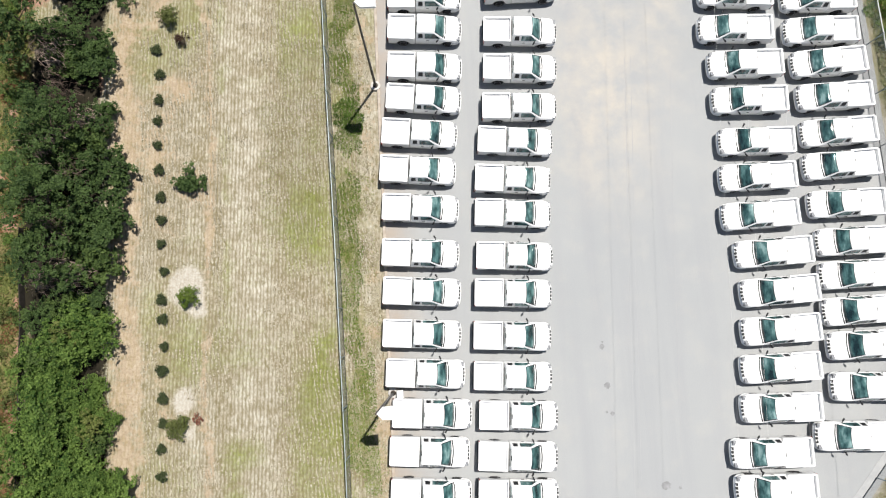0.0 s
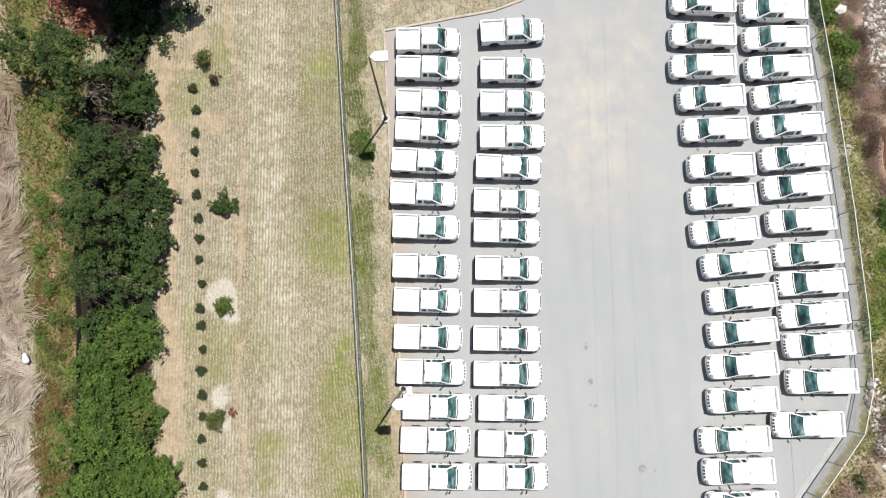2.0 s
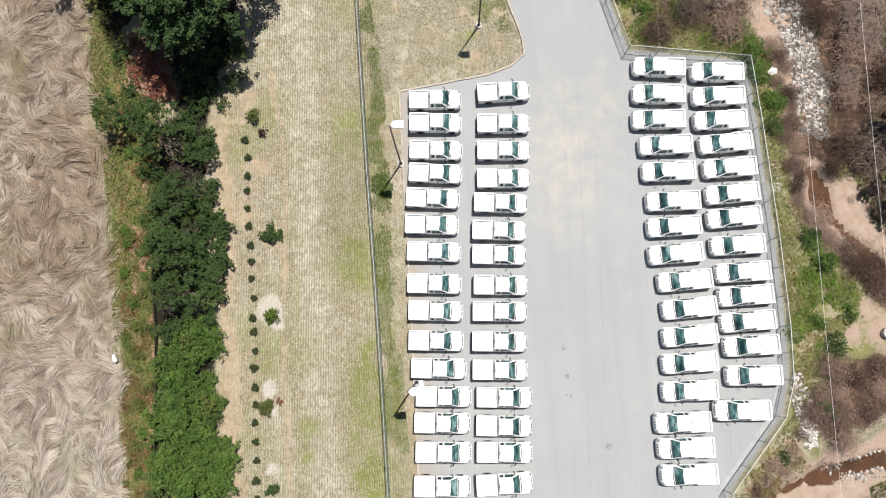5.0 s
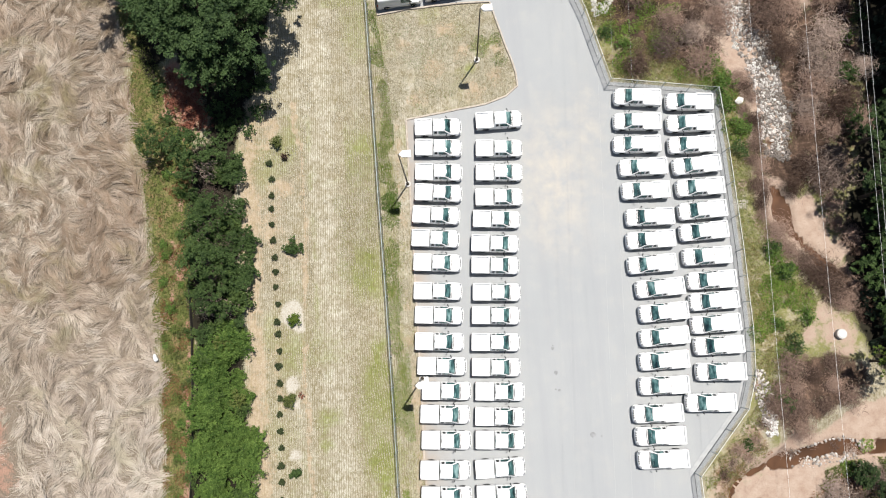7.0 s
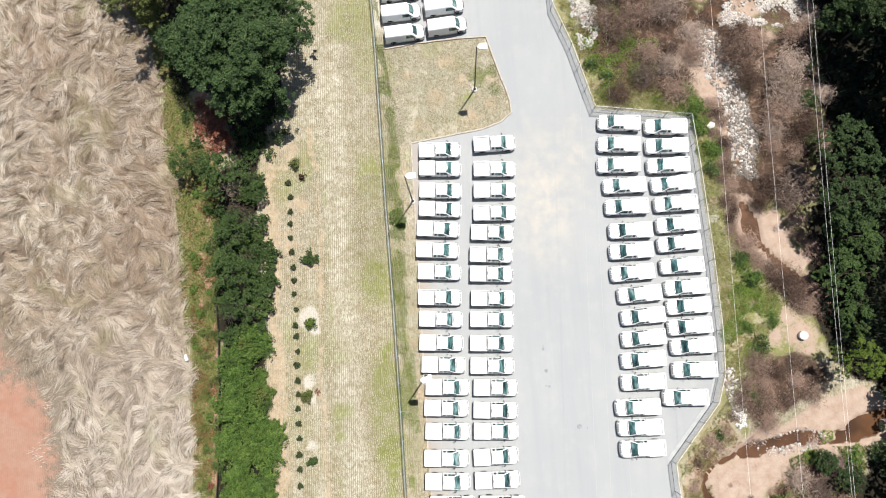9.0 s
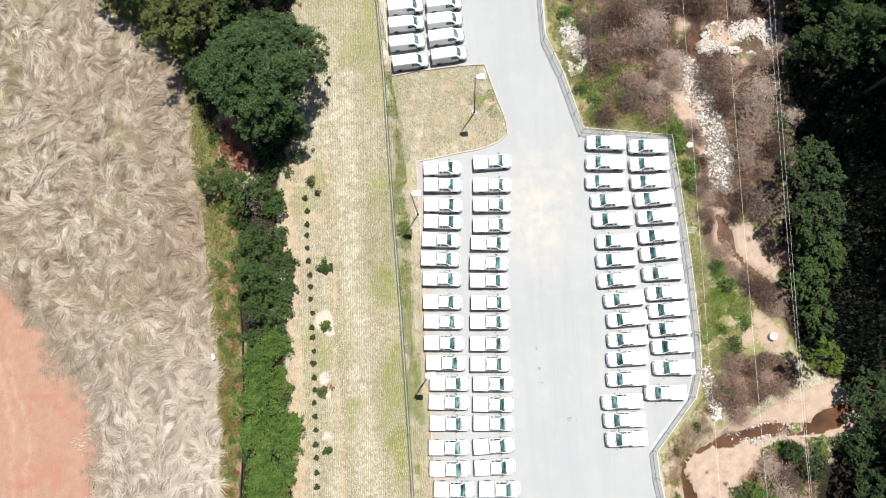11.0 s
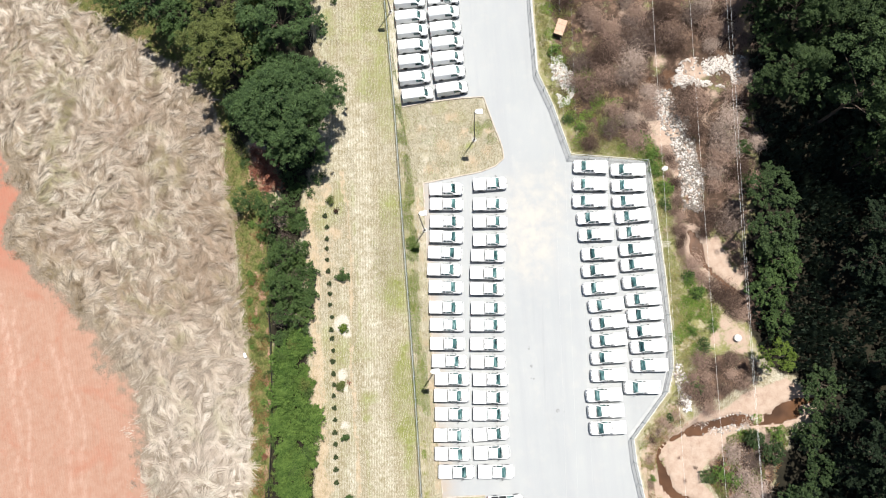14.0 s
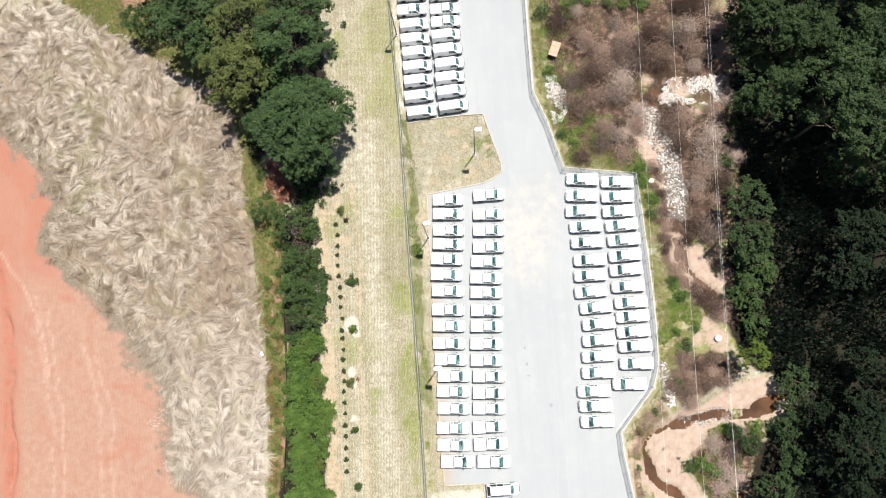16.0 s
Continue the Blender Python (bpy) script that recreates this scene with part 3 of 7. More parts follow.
def land(x, y):
    """Height of the ground."""
    z = -0.04 + 0.06 * (value_noise(x, y, 3.0, 3) - 0.5)
    wx, wy = x + 1.9 * (value_noise(x, y, 2.4, 3, 5) - 0.5), y + 1.9 * (value_noise(x, y, 2.4, 3, 9) - 0.5)
    g = np.clip(depth_in(GORGE, x, y) / 5.0 + 0.35, 0, 1)
    g = g * g * (3 - 2 * g) * (1 - np.clip((x - 46) / 12, 0, 1) * 0.7)
    z = z - 0.95 * g + 0.25 * g * (value_noise(x, y, 2.2, 3, 3) - 0.5)
    for w in (WATER_SOUTH, WATER_NORTH, WATER_POOL):
        k = np.clip(depth_in(w, wx, wy) / 0.7 + 0.3, 0, 1)
        z = z * (1 - k) + k * -1.6
    for w in (BAR_SOUTH, BAR_MID, BAR_NORTH):
        k = np.clip(depth_in(w, wx, wy) / 0.8 + 0.3, 0, 1)
        z = z * (1 - k) + k * (-1.08 + 0.14 * value_noise(x, y, 1.5, 3, 2))
    for cx, cy, q, top in ((39.3, -13.3, 1.3, -0.95), (32.6, -13.7, 0.9, -1.16), (41.2, -12.6, 0.5, -1.1), (29.9, -14.6, 0.5, -1.18), (25.4, -18.0, 0.4, -1.15)):
        k = np.clip(1.2 - np.hypot(wx - cx, (wy - cy) * 1.3) / q, 0, 1)
        z = np.maximum(z, z * (1 - k) + k * top)
    k = np.clip(1 - near_line(GULLY, wx, wy) / (0.35 + 0.9 * value_noise(x, y, 2.0, 2, 13)), 0, 1)
    z = z - 0.9 * k * np.clip(value_noise(x, y, 3.0, 2, 15) * 3 - 0.9, 0, 1)
    h = np.clip(depth_in(HAY, x, y) / 3.0, 0, 1)
    z = z + 0.25 * h * (value_noise(x, y, 3.5, 2, 11) - 0.4)
    inside = depth_in(LOT, x, y)
    z = np.where(inside > -0.4, np.minimum(z, -0.05), z)
    return np.where(inside > 0.5, -0.16, z)


def steps(lo, hi, fine, far):
    mid = np.arange(lo, hi + fine / 2, fine)
    grow = fine * 1.6 ** np.arange(1, 16)
    out = np.cumsum(grow)
    out = out[out < far]
    return np.concatenate([lo - out[::-1], mid, hi + out])


def build_ground():
    gx, gy = steps(-76, 70, 0.4, 500), steps(-32, 66, 0.4, 500)
    x, y = np.meshgrid(gx, gy)
    z = land(x, y)
    nx, ny = len(gx), len(gy)
    i = (np.arange(ny - 1)[:, None] * nx + np.arange(nx - 1)).ravel()
    me = put_mesh("ground", np.stack([x, y, z], -1).reshape(-1, 3), np.stack([i, i + 1, i + nx + 1, i + nx], -1), M_GROUND, True)
    wx = x + 1.6 * (value_noise(x, y, 3.0, 3, 21) - 0.5)
    wy = y + 1.6 * (value_noise(x, y, 3.0, 3, 31) - 0.5)

    def zone(poly, soft=1.0):
        return np.clip(0.5 + depth_in(poly, wx, wy) / soft, 0, 1)

    def disc(cx, cy, r, soft=1.0):
        return np.clip(0.5 + (r - np.hypot(wx - cx, wy - cy)) / soft, 0, 1)

    hay, soil = np.clip(0.1 + depth_in(HAY, wx, wy) / 1.4, 0, 1), np.clip(0.5 + (into_clay(x, y) - 0.4 + 1.6 * (value_noise(x, y, 1.6, 3, 245) - 0.5)) / (3.4 + 3.0 * np.clip((8.0 - y) / 12.0, 0, 1)), 0, 1)
    path = np.maximum(zone(PALE_PATH, 1.6) * 0.72, np.clip(1.0 - near_line([(-14.9, 26.0), (-14.6, 10.0), (-14.7, 2.0), (-15.0, -8.0), (-15.2, -60.0)], wx, wy) / 0.45, 0, 0.62))
    bare = np.clip(0.95 - np.abs(wx + 17.6) / 2.2, 0, 1) * np.clip(value_noise(x, y, 4.0, 3, 41) * 3 - 1.1, 0, 1) * np.where(y > 7, 0.98, 0.62)
    path = np.maximum(path, bare * (y < 27) * 0.9)
    corner = np.clip((x + 6.4) / 0.8, 0, 1) * np.clip((3.0 - x) / 1.0, 0, 1) * np.clip((-20.6 - y) / 0.8, 0, 1)
    for cx, cy, r in ((-4.3, 16.0, 0.9), (-4.0, 20.0, 0.9), (-4.6, -5.5, 1.1), (-4.6, 0.0, 0.7), (30.5, 3.0, 0.8), (26.0, -12.5, 1.6), (32.0, 10.0, 1.0), (16.3, 41.0, 0.8), (-16.5, 17.0, 1.0), (-15.8, 10.4, 1.2), (3.0, 30.5, 0.9), (7.2, 30.0, 1.0), (0.2, 28.6, 1.4), (1.8, 33.2, 1.2), (6.4, 27.2, 1.2), (-1.6, 25.6, 1.0), (4.2, 25.8, 0.9), (-3.0, 31.6, 0.9)):
        path = np.maximum(path, disc(cx, cy, r, 1.6) * 0.75)
    pale = 0.78 * np.maximum.reduce([disc(-15.9, 4.2, 1.5), disc(-15.2, 2.9, 0.8), disc(-16.3, -2.8, 1.0), disc(-16.4, -9.8, 0.8), disc(-16.0, -4.9, 0.6), disc(30.6, -8.0, 1.0), disc(30.3, 12.0, 0.8), disc(18.8, 36.5, 1.4)])
    pale = np.maximum(pale, np.clip(1.3 - near_line(FENCE_EAST, x, y) / 0.95, 0, 1) * np.where(y > 12, 0.45, 0.72))
    pale = np.maximum(pale, corner * (0.45 + 0.5 * value_noise(x, y, 1.8, 3, 223)))
    dirt = np.clip((x + 7.0) / 0.5, 0, 1) * np.clip((-5.0 - x) / 0.4, 0, 1) * np.clip((y - 36.0) / 2.0, 0, 1)
    pale = np.maximum(pale, dirt * (0.5 + 0.4 * value_noise(x, y, 1.5, 3, 225)))
    green = np.clip(value_noise(x, y, 7.0, 3, 51) * 1.1 - 0.28, 0, 1)
    green = np.maximum(green, np.clip(1 - np.abs(x + 8.2) / 3.4, 0, 1) * np.clip(value_noise(x, y, 5.0, 3, 61) * 2.2 - 0.6, 0, 0.8) * np.clip(1.2 - np.abs(y + 2.0) / 24.0, 0.35, 1))
    green = np.where((x < -9.8) & (x > -15), green * 0.75, green)
    green = np.where((x > -5.4) & (y > 23) & (y < 36.5), np.clip(value_noise(x, y, 3.0, 3, 55) * 1.6 - 0.62, 0, 0.5) * np.clip((8.0 - x) / 5.0, 0.15, 1), green)
    green = np.maximum(green, np.exp(-((x + 13.6) / 0.55) ** 2) * np.clip(value_noise(x, y, 4.0, 3, 59) * 3.0 - 1.2, 0, 0.5) * (y < 24))
    green = np.maximum(green, np.exp(-((x + 19.7) / 0.5) ** 2) * np.clip(value_noise(x, y, 3.0, 2, 60) * 3 - 1.3, 0, 0.9) * (y < 24))
    green = np.maximum(green, disc(-13.4, -7.5, 1.0, 1.5) * np.clip(value_noise(x, y, 2.0, 2, 58) * 2, 0, 1) * 0.9)
    green = np.maximum(green, np.clip(1 - np.abs(x + 8.0) / 2.0, 0, 1) * np.clip((6 - y) / 8, 0, 1) * np.clip(value_noise(x, y, 3.5, 3, 65) * 2.0 - 0.3, 0, 1))
    green = np.where((y > 36.5) & (x < -5.3), np.maximum(green, np.clip(value_noise(x, y, 5.0, 3, 57) * 1.8 - 0.62 + 0.4 * np.exp(-((x + 7.8) / 1.2) ** 2) + 0.25 * np.exp(-((x + 16.0) / 1.2) ** 2), 0, 0.62)), green)
    for cx, cy, r in ((-7.6, -6.0, 2.6), (-8.0, -11.0, 2.2), (-7.4, -2.6, 1.4), (-13.2, -6.5, 0.9), (-13.4, -9.0, 0.8), (-8.6, 9.0, 1.2), (-7.4, 21.0, 1.0), (-8.0, 6.0, 1.1), (-7.6, 0.0, 1.2), (-7.4, -15.0, 1.2), (-8.4, 13.0, 0.9)):
        green = np.maximum(green, disc(cx, cy, r, 2.6) * np.clip(value_noise(x, y, 2.2, 3, 281) * 1.8 - 0.1, 0, 0.95))
    for cx, cy, q in ((5.3, 30.9, 1.3), (7.0, 31.6, 0.9), (7.2, 29.2, 0.8), (3.9, 28.2, 0.8)):
        green = np.maximum(green, disc(cx, cy, q) * 0.75)
    strip = np.clip(1.1 - np.abs(x + 5.4) / 1.2, 0, 1) * np.clip(value_noise(x, y, 3.0, 3, 71) * 2.4 - 0.65, 0, 1) * (y < 25) * np.clip((y + 12.0) / 5.0, 0.25, 1)
    strip = np.maximum(strip, np.clip(1 - np.abs(x + 5.9) / 0.9, 0, 1) * (value_noise(x, y, 2.0, 2, 75) > 0.55) * (y < 40))
    east = np.clip(depth_in([p for p in FENCE_EAST] + [(48.0, -45.0), (48.0, 90.0)], x, y) / 0.8, 0, 1)
    path = np.maximum(path, zone([(23.0, -14.4), (25.5, -12.2), (28.6, -9.5), (29.6, -12.6), (27.5, -14.2), (25.4, -16.2), (24.6, -19.0), (24.8, -30.0), (22.9, -30.0)], 1.6) * np.clip(value_noise(x, y, 1.8, 3, 271) * 2.0 - 0.2, 0, 0.85))
    weed = np.maximum(strip, east * 0.75 * (1 - 0.75 * zone([(23.0, -14.4), (25.5, -12.2), (28.6, -9.5), (29.6, -12.6), (27.5, -14.2), (25.4, -16.2), (24.6, -19.0), (24.8, -30.0), (22.9, -30.0)], 1.6)))
    weed = np.maximum(weed, ((x > -5.2) & (y > 23.6) & (y < 36)) * np.clip(value_noise(x, y, 2.0, 3, 77) * 2.2 - 1.0, 0, 0.4) * np.clip((7.0 - x) / 4.0, 0.0, 1))
    weed = np.where((x > 31.0) & (y < -5.0), weed * 0.4, weed)
    verge = zone(VERGE, 1.5)
    shaded_litter = np.maximum(zone(HEDGE, 1.2), zone(FOREST, 2.0)) * (1 - zone([(-29.6, 31.5), (-27.3, 33.6), (-24.0, 27.4), (-23.6, 23.0), (-26.8, 22.6), (-29.6, 26.0)], 2.0) * (0.7 + 0.9 * value_noise(x, y, 1.6, 2, 211)).clip(0, 1))
    scrub = np.maximum.reduce([zone(BRAMBLE_NORTH, 3.0) * (0.45 + value_noise(x, y, 3.0, 2, 81) * 0.7), zone(BRAMBLE_SOUTH, 2.0) * 0.8, zone(BRAMBLE_MID, 1.8) * 0.75, zone(BANK_SOUTH, 2.0) * (0.15 + 0.7 * value_noise(x, y, 1.6, 3, 83)), zone(BANK_EAST, 2.0) * 0.85, zone(RIPRAP_A, 5.0) * 0.8, zone(RIPRAP_B, 5.0) * 0.8])
    sand = np.maximum.reduce([zone(BAR_SOUTH), zone(BAR_MID), zone(BAR_NORTH), disc(37.9, -1.7, 1.9, 2.0) * 0.7, disc(25.0, -16.0, 1.6, 2.0) * 0.7, disc(24.0, -22.0, 1.8, 3.0) * 0.7, zone(BANK_EAST, 3.0) * 0.35])
    sand = np.maximum(sand, zone([(28.7, 33.1), (31.2, 33.2), (33.2, 30.0), (33.4, 27.0), (32.4, 26.6), (30.1, 29.6), (29.0, 31.1)], 1.6) * 0.8)
    sand = np.maximum(sand, zone([(27.5, 33.1), (31.9, 33.5), (33.8, 27.6), (34.4, 21.4), (33.2, 16.6), (32.4, 17.4), (32.2, 22.2), (30.4, 26.0), (27.9, 29.3)], 1.8) * (0.35 + 0.9 * value_noise(x, y, 1.4, 3, 265)).clip(0, 0.85))
    for cx, cy, r in ((37.0, 0.2, 1.3), (35.4, -1.8, 1.3), (38.4, -3.7, 1.1), (35.0, 5.2, 0.8), (28.0, -11.4, 1.1), (24.6, -14.4, 1.0), (31.0, 16.3, 0.6), (30.6, 13.8, 0.7), (31.9, 10.0, 0.8), (33.9, -17.0, 1.8), (25.8, -13.6, 1.0), (24.0, -18.0, 0.8), (23.8, -21.0, 1.0), (27.0, -12.6, 0.8)):
        sand = np.maximum(sand, disc(cx, cy, r, 1.6) * 0.72)
    for w in (WATER_SOUTH, WATER_NORTH):
        sand = np.maximum(sand, np.clip(1.9 + depth_in(w, wx, wy) / 1.0, 0, 1) * (0.45 + 0.6 * value_noise(x, y, 1.6, 2, 261)).clip(0, 0.9))
    for cx, cy, r in ((31.5, 42.0, 1.6), (33.2, 39.6, 1.4), (24.0, 46.0, 1.4), (36.2, 32.6, 1.0), (27.5, 38.0, 1.2), (38.5, 30.0, 0.9), (29.0, 47.5, 1.2), (40.5, 33.2, 1.2)):
        sand = np.maximum(sand, disc(cx, cy, r, 2.2) * 0.66)
    wood = np.clip(depth_in(FOREST, x, y) / 2.0, 0, 1)
    sand = sand * (1 - wood)
    mud = np.maximum(np.clip((-1.12 - z) / 0.12, 0, 1), 0) * (1 - wood)
    mud = np.maximum(mud, np.maximum(zone(RIPRAP_A, 2.5), zone(RIPRAP_B, 2.5)) * np.clip(value_noise(x, y, 1.5, 2, 251) * 2 - 0.95 + 0.35 * (y > 34.5), 0, 0.75))
    sand = np.maximum(sand, np.maximum(zone(RIPRAP_A, 2.0), zone(RIPRAP_B, 2.0)) * np.clip(value_noise(x, y, 1.8, 2, 255) * 2.2 + 0.1 - 0.5 * (y > 34.5), 0, 0.9))
    soil = np.maximum(soil, np.maximum(disc(-50.6, 61.5, 2.0), zone([(-29.0, 31.5), (-27.3, 33.3), (-24.4, 27.4), (-24.5, 23.4), (-26.8, 24.6), (-29.3, 26.2)], 1.6) * 0.7))
    red = np.clip(1.3 - np.abs(near_line(GULLY, wx, wy)) / 1.6, 0, 1)
    red = np.maximum(red, np.clip(1.4 - np.abs(depth_in(SOIL, wx, wy) - 1.5) / 3.0, 0, 1) * np.clip((y - 12) / 8, 0, 1) * 0.8)
    red = np.maximum(red, np.clip((-67.0 - x) / 4.0, 0, 0.55))
    track = np.clip(1.0 - near_line([(-72.0, 20.0), (-70.4, 17.2), (-68.1, 14.3), (-65.1, 7.7), (-63.5, 0.0)], x, y) / 0.35, 0, 1) * 0.7
    for off in (0.0, 1.9, 7.5, 9.4):
        track = np.maximum(track, np.clip(1.0 - near_line([(-66.0 + off, 12.0 - off), (-63.0 + off, -6.0), (-61.5 + off, -32.0)], wx, wy) / 0.4, 0, 1) * 0.5)
    worn = np.exp(-((x + 12.2 + 0.07 * y * 0.2) / 1.7) ** 4) * np.clip(value_noise(x, y, 6.0, 2, 201) * 1.6 + 0.4, 0, 1.0)
    worn = np.maximum(worn, np.exp(-((x + 15.6) / 0.8) ** 2) * np.clip(value_noise(x, y, 4.0, 2, 205) * 1.6 - 0.5, 0, 0.6))
    worn = worn * np.clip(1.0 - (y - 32.0) / 10.0, 0.35, 1)
    comb = np.where(x < -5.0, 1.15, np.where(x < 10.0, 0.45, 0.0))
    kerbside = np.clip(1.2 - np.abs(x + 4.3) / 0.75, 0, 1) * (y < 23) * (y > -20) * np.clip(value_noise(x, y, 2.2, 3, 221) * 2.4 - 0.8 + 0.5 * (y < -7), 0, 0.6)
    path = np.maximum(path, kerbside)
    for cx, cy, r in ((-27.3, 14.0, 0.5), (-27.2, 16.5, 0.5), (-27.6, 9.8, 0.8), (-27.0, 4.0, 0.5), (-27.0, 0.5, 0.5), (-27.2, -3.2, 0.6), (-27.3, -6.0, 0.6), (-27.3, -9.2, 0.6), (-27.5, -12.0, 0.6), (-27.6, -15.5, 0.7), (-27.9, -19.0, 0.7), (-28.3, 6.5, 0.5), (-28.6, 11.5, 0.6), (-28.0, 20.0, 0.5), (-21.6, 18.4, 0.8), (-26.6, 27.0, 1.6)):
        soil = np.maximum(soil, np.clip(0.5 + (r - np.hypot((wx - cx) * 1.6, (wy - cy) * 0.42)) / 0.9, 0, 1) * 0.78)
    hay = hay * (1 - np.clip(soil * 2 - 1, 0, 1))
    for name, values in (("hay", hay), ("soil", soil), ("path", path), ("pale", pale), ("green", green), ("weed", weed), ("verge", verge), ("shaded_litter", shaded_litter), ("scrub", scrub), ("sand", sand), ("mud", mud), ("red", red), ("track", track), ("worn", worn), ("comb", comb)):
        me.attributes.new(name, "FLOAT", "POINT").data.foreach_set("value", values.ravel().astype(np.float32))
    tagged(new("ground", me), "cut straw grass, red clay, weeds and creek banks", "ground", kind="structure")


build_ground()


def build_lot():
    bm = bmesh.new()
    f = bm.faces.new([bm.verts.new((x, y, 0)) for x, y in LOT])
    for k in range(1, 19):
        for co, no in ((( -6 + 2 * k, 0, 0), (1, 0, 0)), ((0, -46 + 7 * k, 0), (0, 1, 0))):
            bmesh.ops.bisect_plane(bm, geom=bm.verts[:] + bm.edges[:] + bm.faces[:], plane_co=co, plane_no=no)
    for k in range(48):
        bmesh.ops.bisect_plane(bm, geom=bm.verts[:] + bm.edges[:] + bm.faces[:], plane_co=(0, -25 + 1.1 * k, 0), plane_no=(0, 1, 0))
    for k in range(35):
        bmesh.ops.bisect_plane(bm, geom=bm.verts[:] + bm.edges[:] + bm.faces[:], plane_co=(-5 + k, 0, 0), plane_no=(1, 0, 0))
    top = bm.faces[:]
    side = bmesh.ops.extrude_face_region(bm, geom=top)
    bmesh.ops.translate(bm, verts=[v for v in side["geom"] if isinstance(v, bmesh.types.BMVert)], vec=(0, 0, -0.14))
    ob = part("parking_lot", bm, M_LOT)
    me = ob.data
    co = np.empty(len(me.vertices) * 3, np.float32)
    me.vertices.foreach_get("co", co)
    x, y = co[0::3], co[1::3]
    warm = np.clip(1.2 - np.hypot((x - 11.5) / 4.5, (y - 15.5) / 9.0), 0, 1)
    warm = np.maximum(warm, np.clip(1 - np.hypot((x - 15.5) / 2.0, (y - 20.0) / 8.0), 0, 0.7))
    dirt = np.clip(1 - (x + 3.9) / 2.6, 0, 1) * (y < 24)
    for name, values in (("warm", warm), ("dirt", dirt)):
        me.attributes.new(name, "FLOAT", "POINT").data.foreach_set("value", values.astype(np.float32))
    tagged(ob, "sun-bleached pale grey asphalt parking lot with warm stains", "parking lot", kind="structure")


build_lot()


def ribbon(line, half, z0, z1, jitter=0.0, step=1.2):
    """A low wall or kerb along a line."""
    pts = []
    for (ax, ay), (bx, by) in zip(line, line[1:]):
        n = max(1, int(math.hypot(bx - ax, by - ay) / step))
        pts += [Vector((ax + (bx - ax) * k / n, ay + (by - ay) * k / n, 0)) for k in range(n)]
    pts.append(Vector((*line[-1], 0)))
    bm, last = bmesh.new(), None
    for i, p in enumerate(pts):
        d = (pts[min(i + 1, len(pts) - 1)] - pts[max(i - 1, 0)]).normalized()
        s = Vector((-d.y, d.x, 0))
        q = p + s * random.uniform(-jitter, jitter)
        ring = [bm.verts.new(q + s * w + Vector((0, 0, h))) for w, h in ((-half, z0), (-half, z1 - 0.02), (-half + 0.02, z1), (half - 0.02, z1), (half, z1 - 0.02), (half, z0))]
        if last:
            for a in range(5):
                bm.faces.new((last[a], last[a + 1], ring[a + 1], ring[a]))
        last = ring
    return bm


tagged(part("kerb_north", ribbon(KERB_NORTH, 0.09, -0.15, 0.12, 0.05), M_KERB), "weathered tan concrete kerb round a grass island", "kerb", kind="structure")
tagged(part("kerb_west", ribbon(KERB_WEST, 0.09, -0.15, 0.10, 0.02), M_KERB), "weathered tan concrete kerb behind parked trucks", "kerb", kind="structure")
# Width fits the grey band of mesh as the camera sees it.
tagged(part("kerb_east", ribbon(FENCE_EAST, 0.45, -0.15, 0.02, 0.0), M_APRON), "flush grey strip under the fence, widened to fit the camera's view", "kerb", kind="structure")
M_SEAM = grainy("seam_tar", (0.285, 0.285, 0.29), (0.34, 0.34, 0.34), 0.5)
for line in ([(13.1, 17.4), (12.0, 4.2), (10.9, -9.7), (9.7, -24.0)], [(13.5, 17.4), (12.4, 4.2), (11.3, -9.7)], [(16.1, 17.1), (14.9, 4.0), (13.8, -9.9), (12.6, -24.0)]):
    tagged(part("asphalt_seam", ribbon(line, 0.03, -0.01, 0.003, 0.02), M_SEAM), "faint grey paving seam", "seam", kind="structure")


def stain(x, y, r):
    bm = bmesh.new()
    n = 22
    rim = [bm.verts.new((x + r * (0.75 + 0.5 * random.random()) * math.cos(a), y + r * (0.75 + 0.5 * random.random()) * math.sin(a), 0.004)) for a in (2 * math.pi * k / n for k in range(n))]
    bm.faces.new(rim)
    return tagged(part("oil_stain", bm, M_OIL), "dark grey oil stain on asphalt", "stain", "oil stains", "structure")


M_OIL = grainy("oily_asphalt", (0.15, 0.15, 0.15), (0.30, 0.30, 0.305), 2.5)
for x, y, r in ((9.7, -1.5, 0.16), (9.8, -3.9, 0.19), (9.95, -5.6, 0.13), (9.6, -5.5, 0.08), (12.8, -10.1, 0.27), (13.6, -10.3, 0.09), (9.75, -1.2, 0.06)):
    stain(x, y, r)

bm = bmesh.new()
bm.faces.new([bm.verts.new(p) for p in ((22, -45, -1.22), (75, -45, -1.22), (75, 18, -1.22), (22, 18, -1.22))])
tagged(part("creek_water", bm, M_WATER), "shallow brown silty creek water", "water", kind="structure")


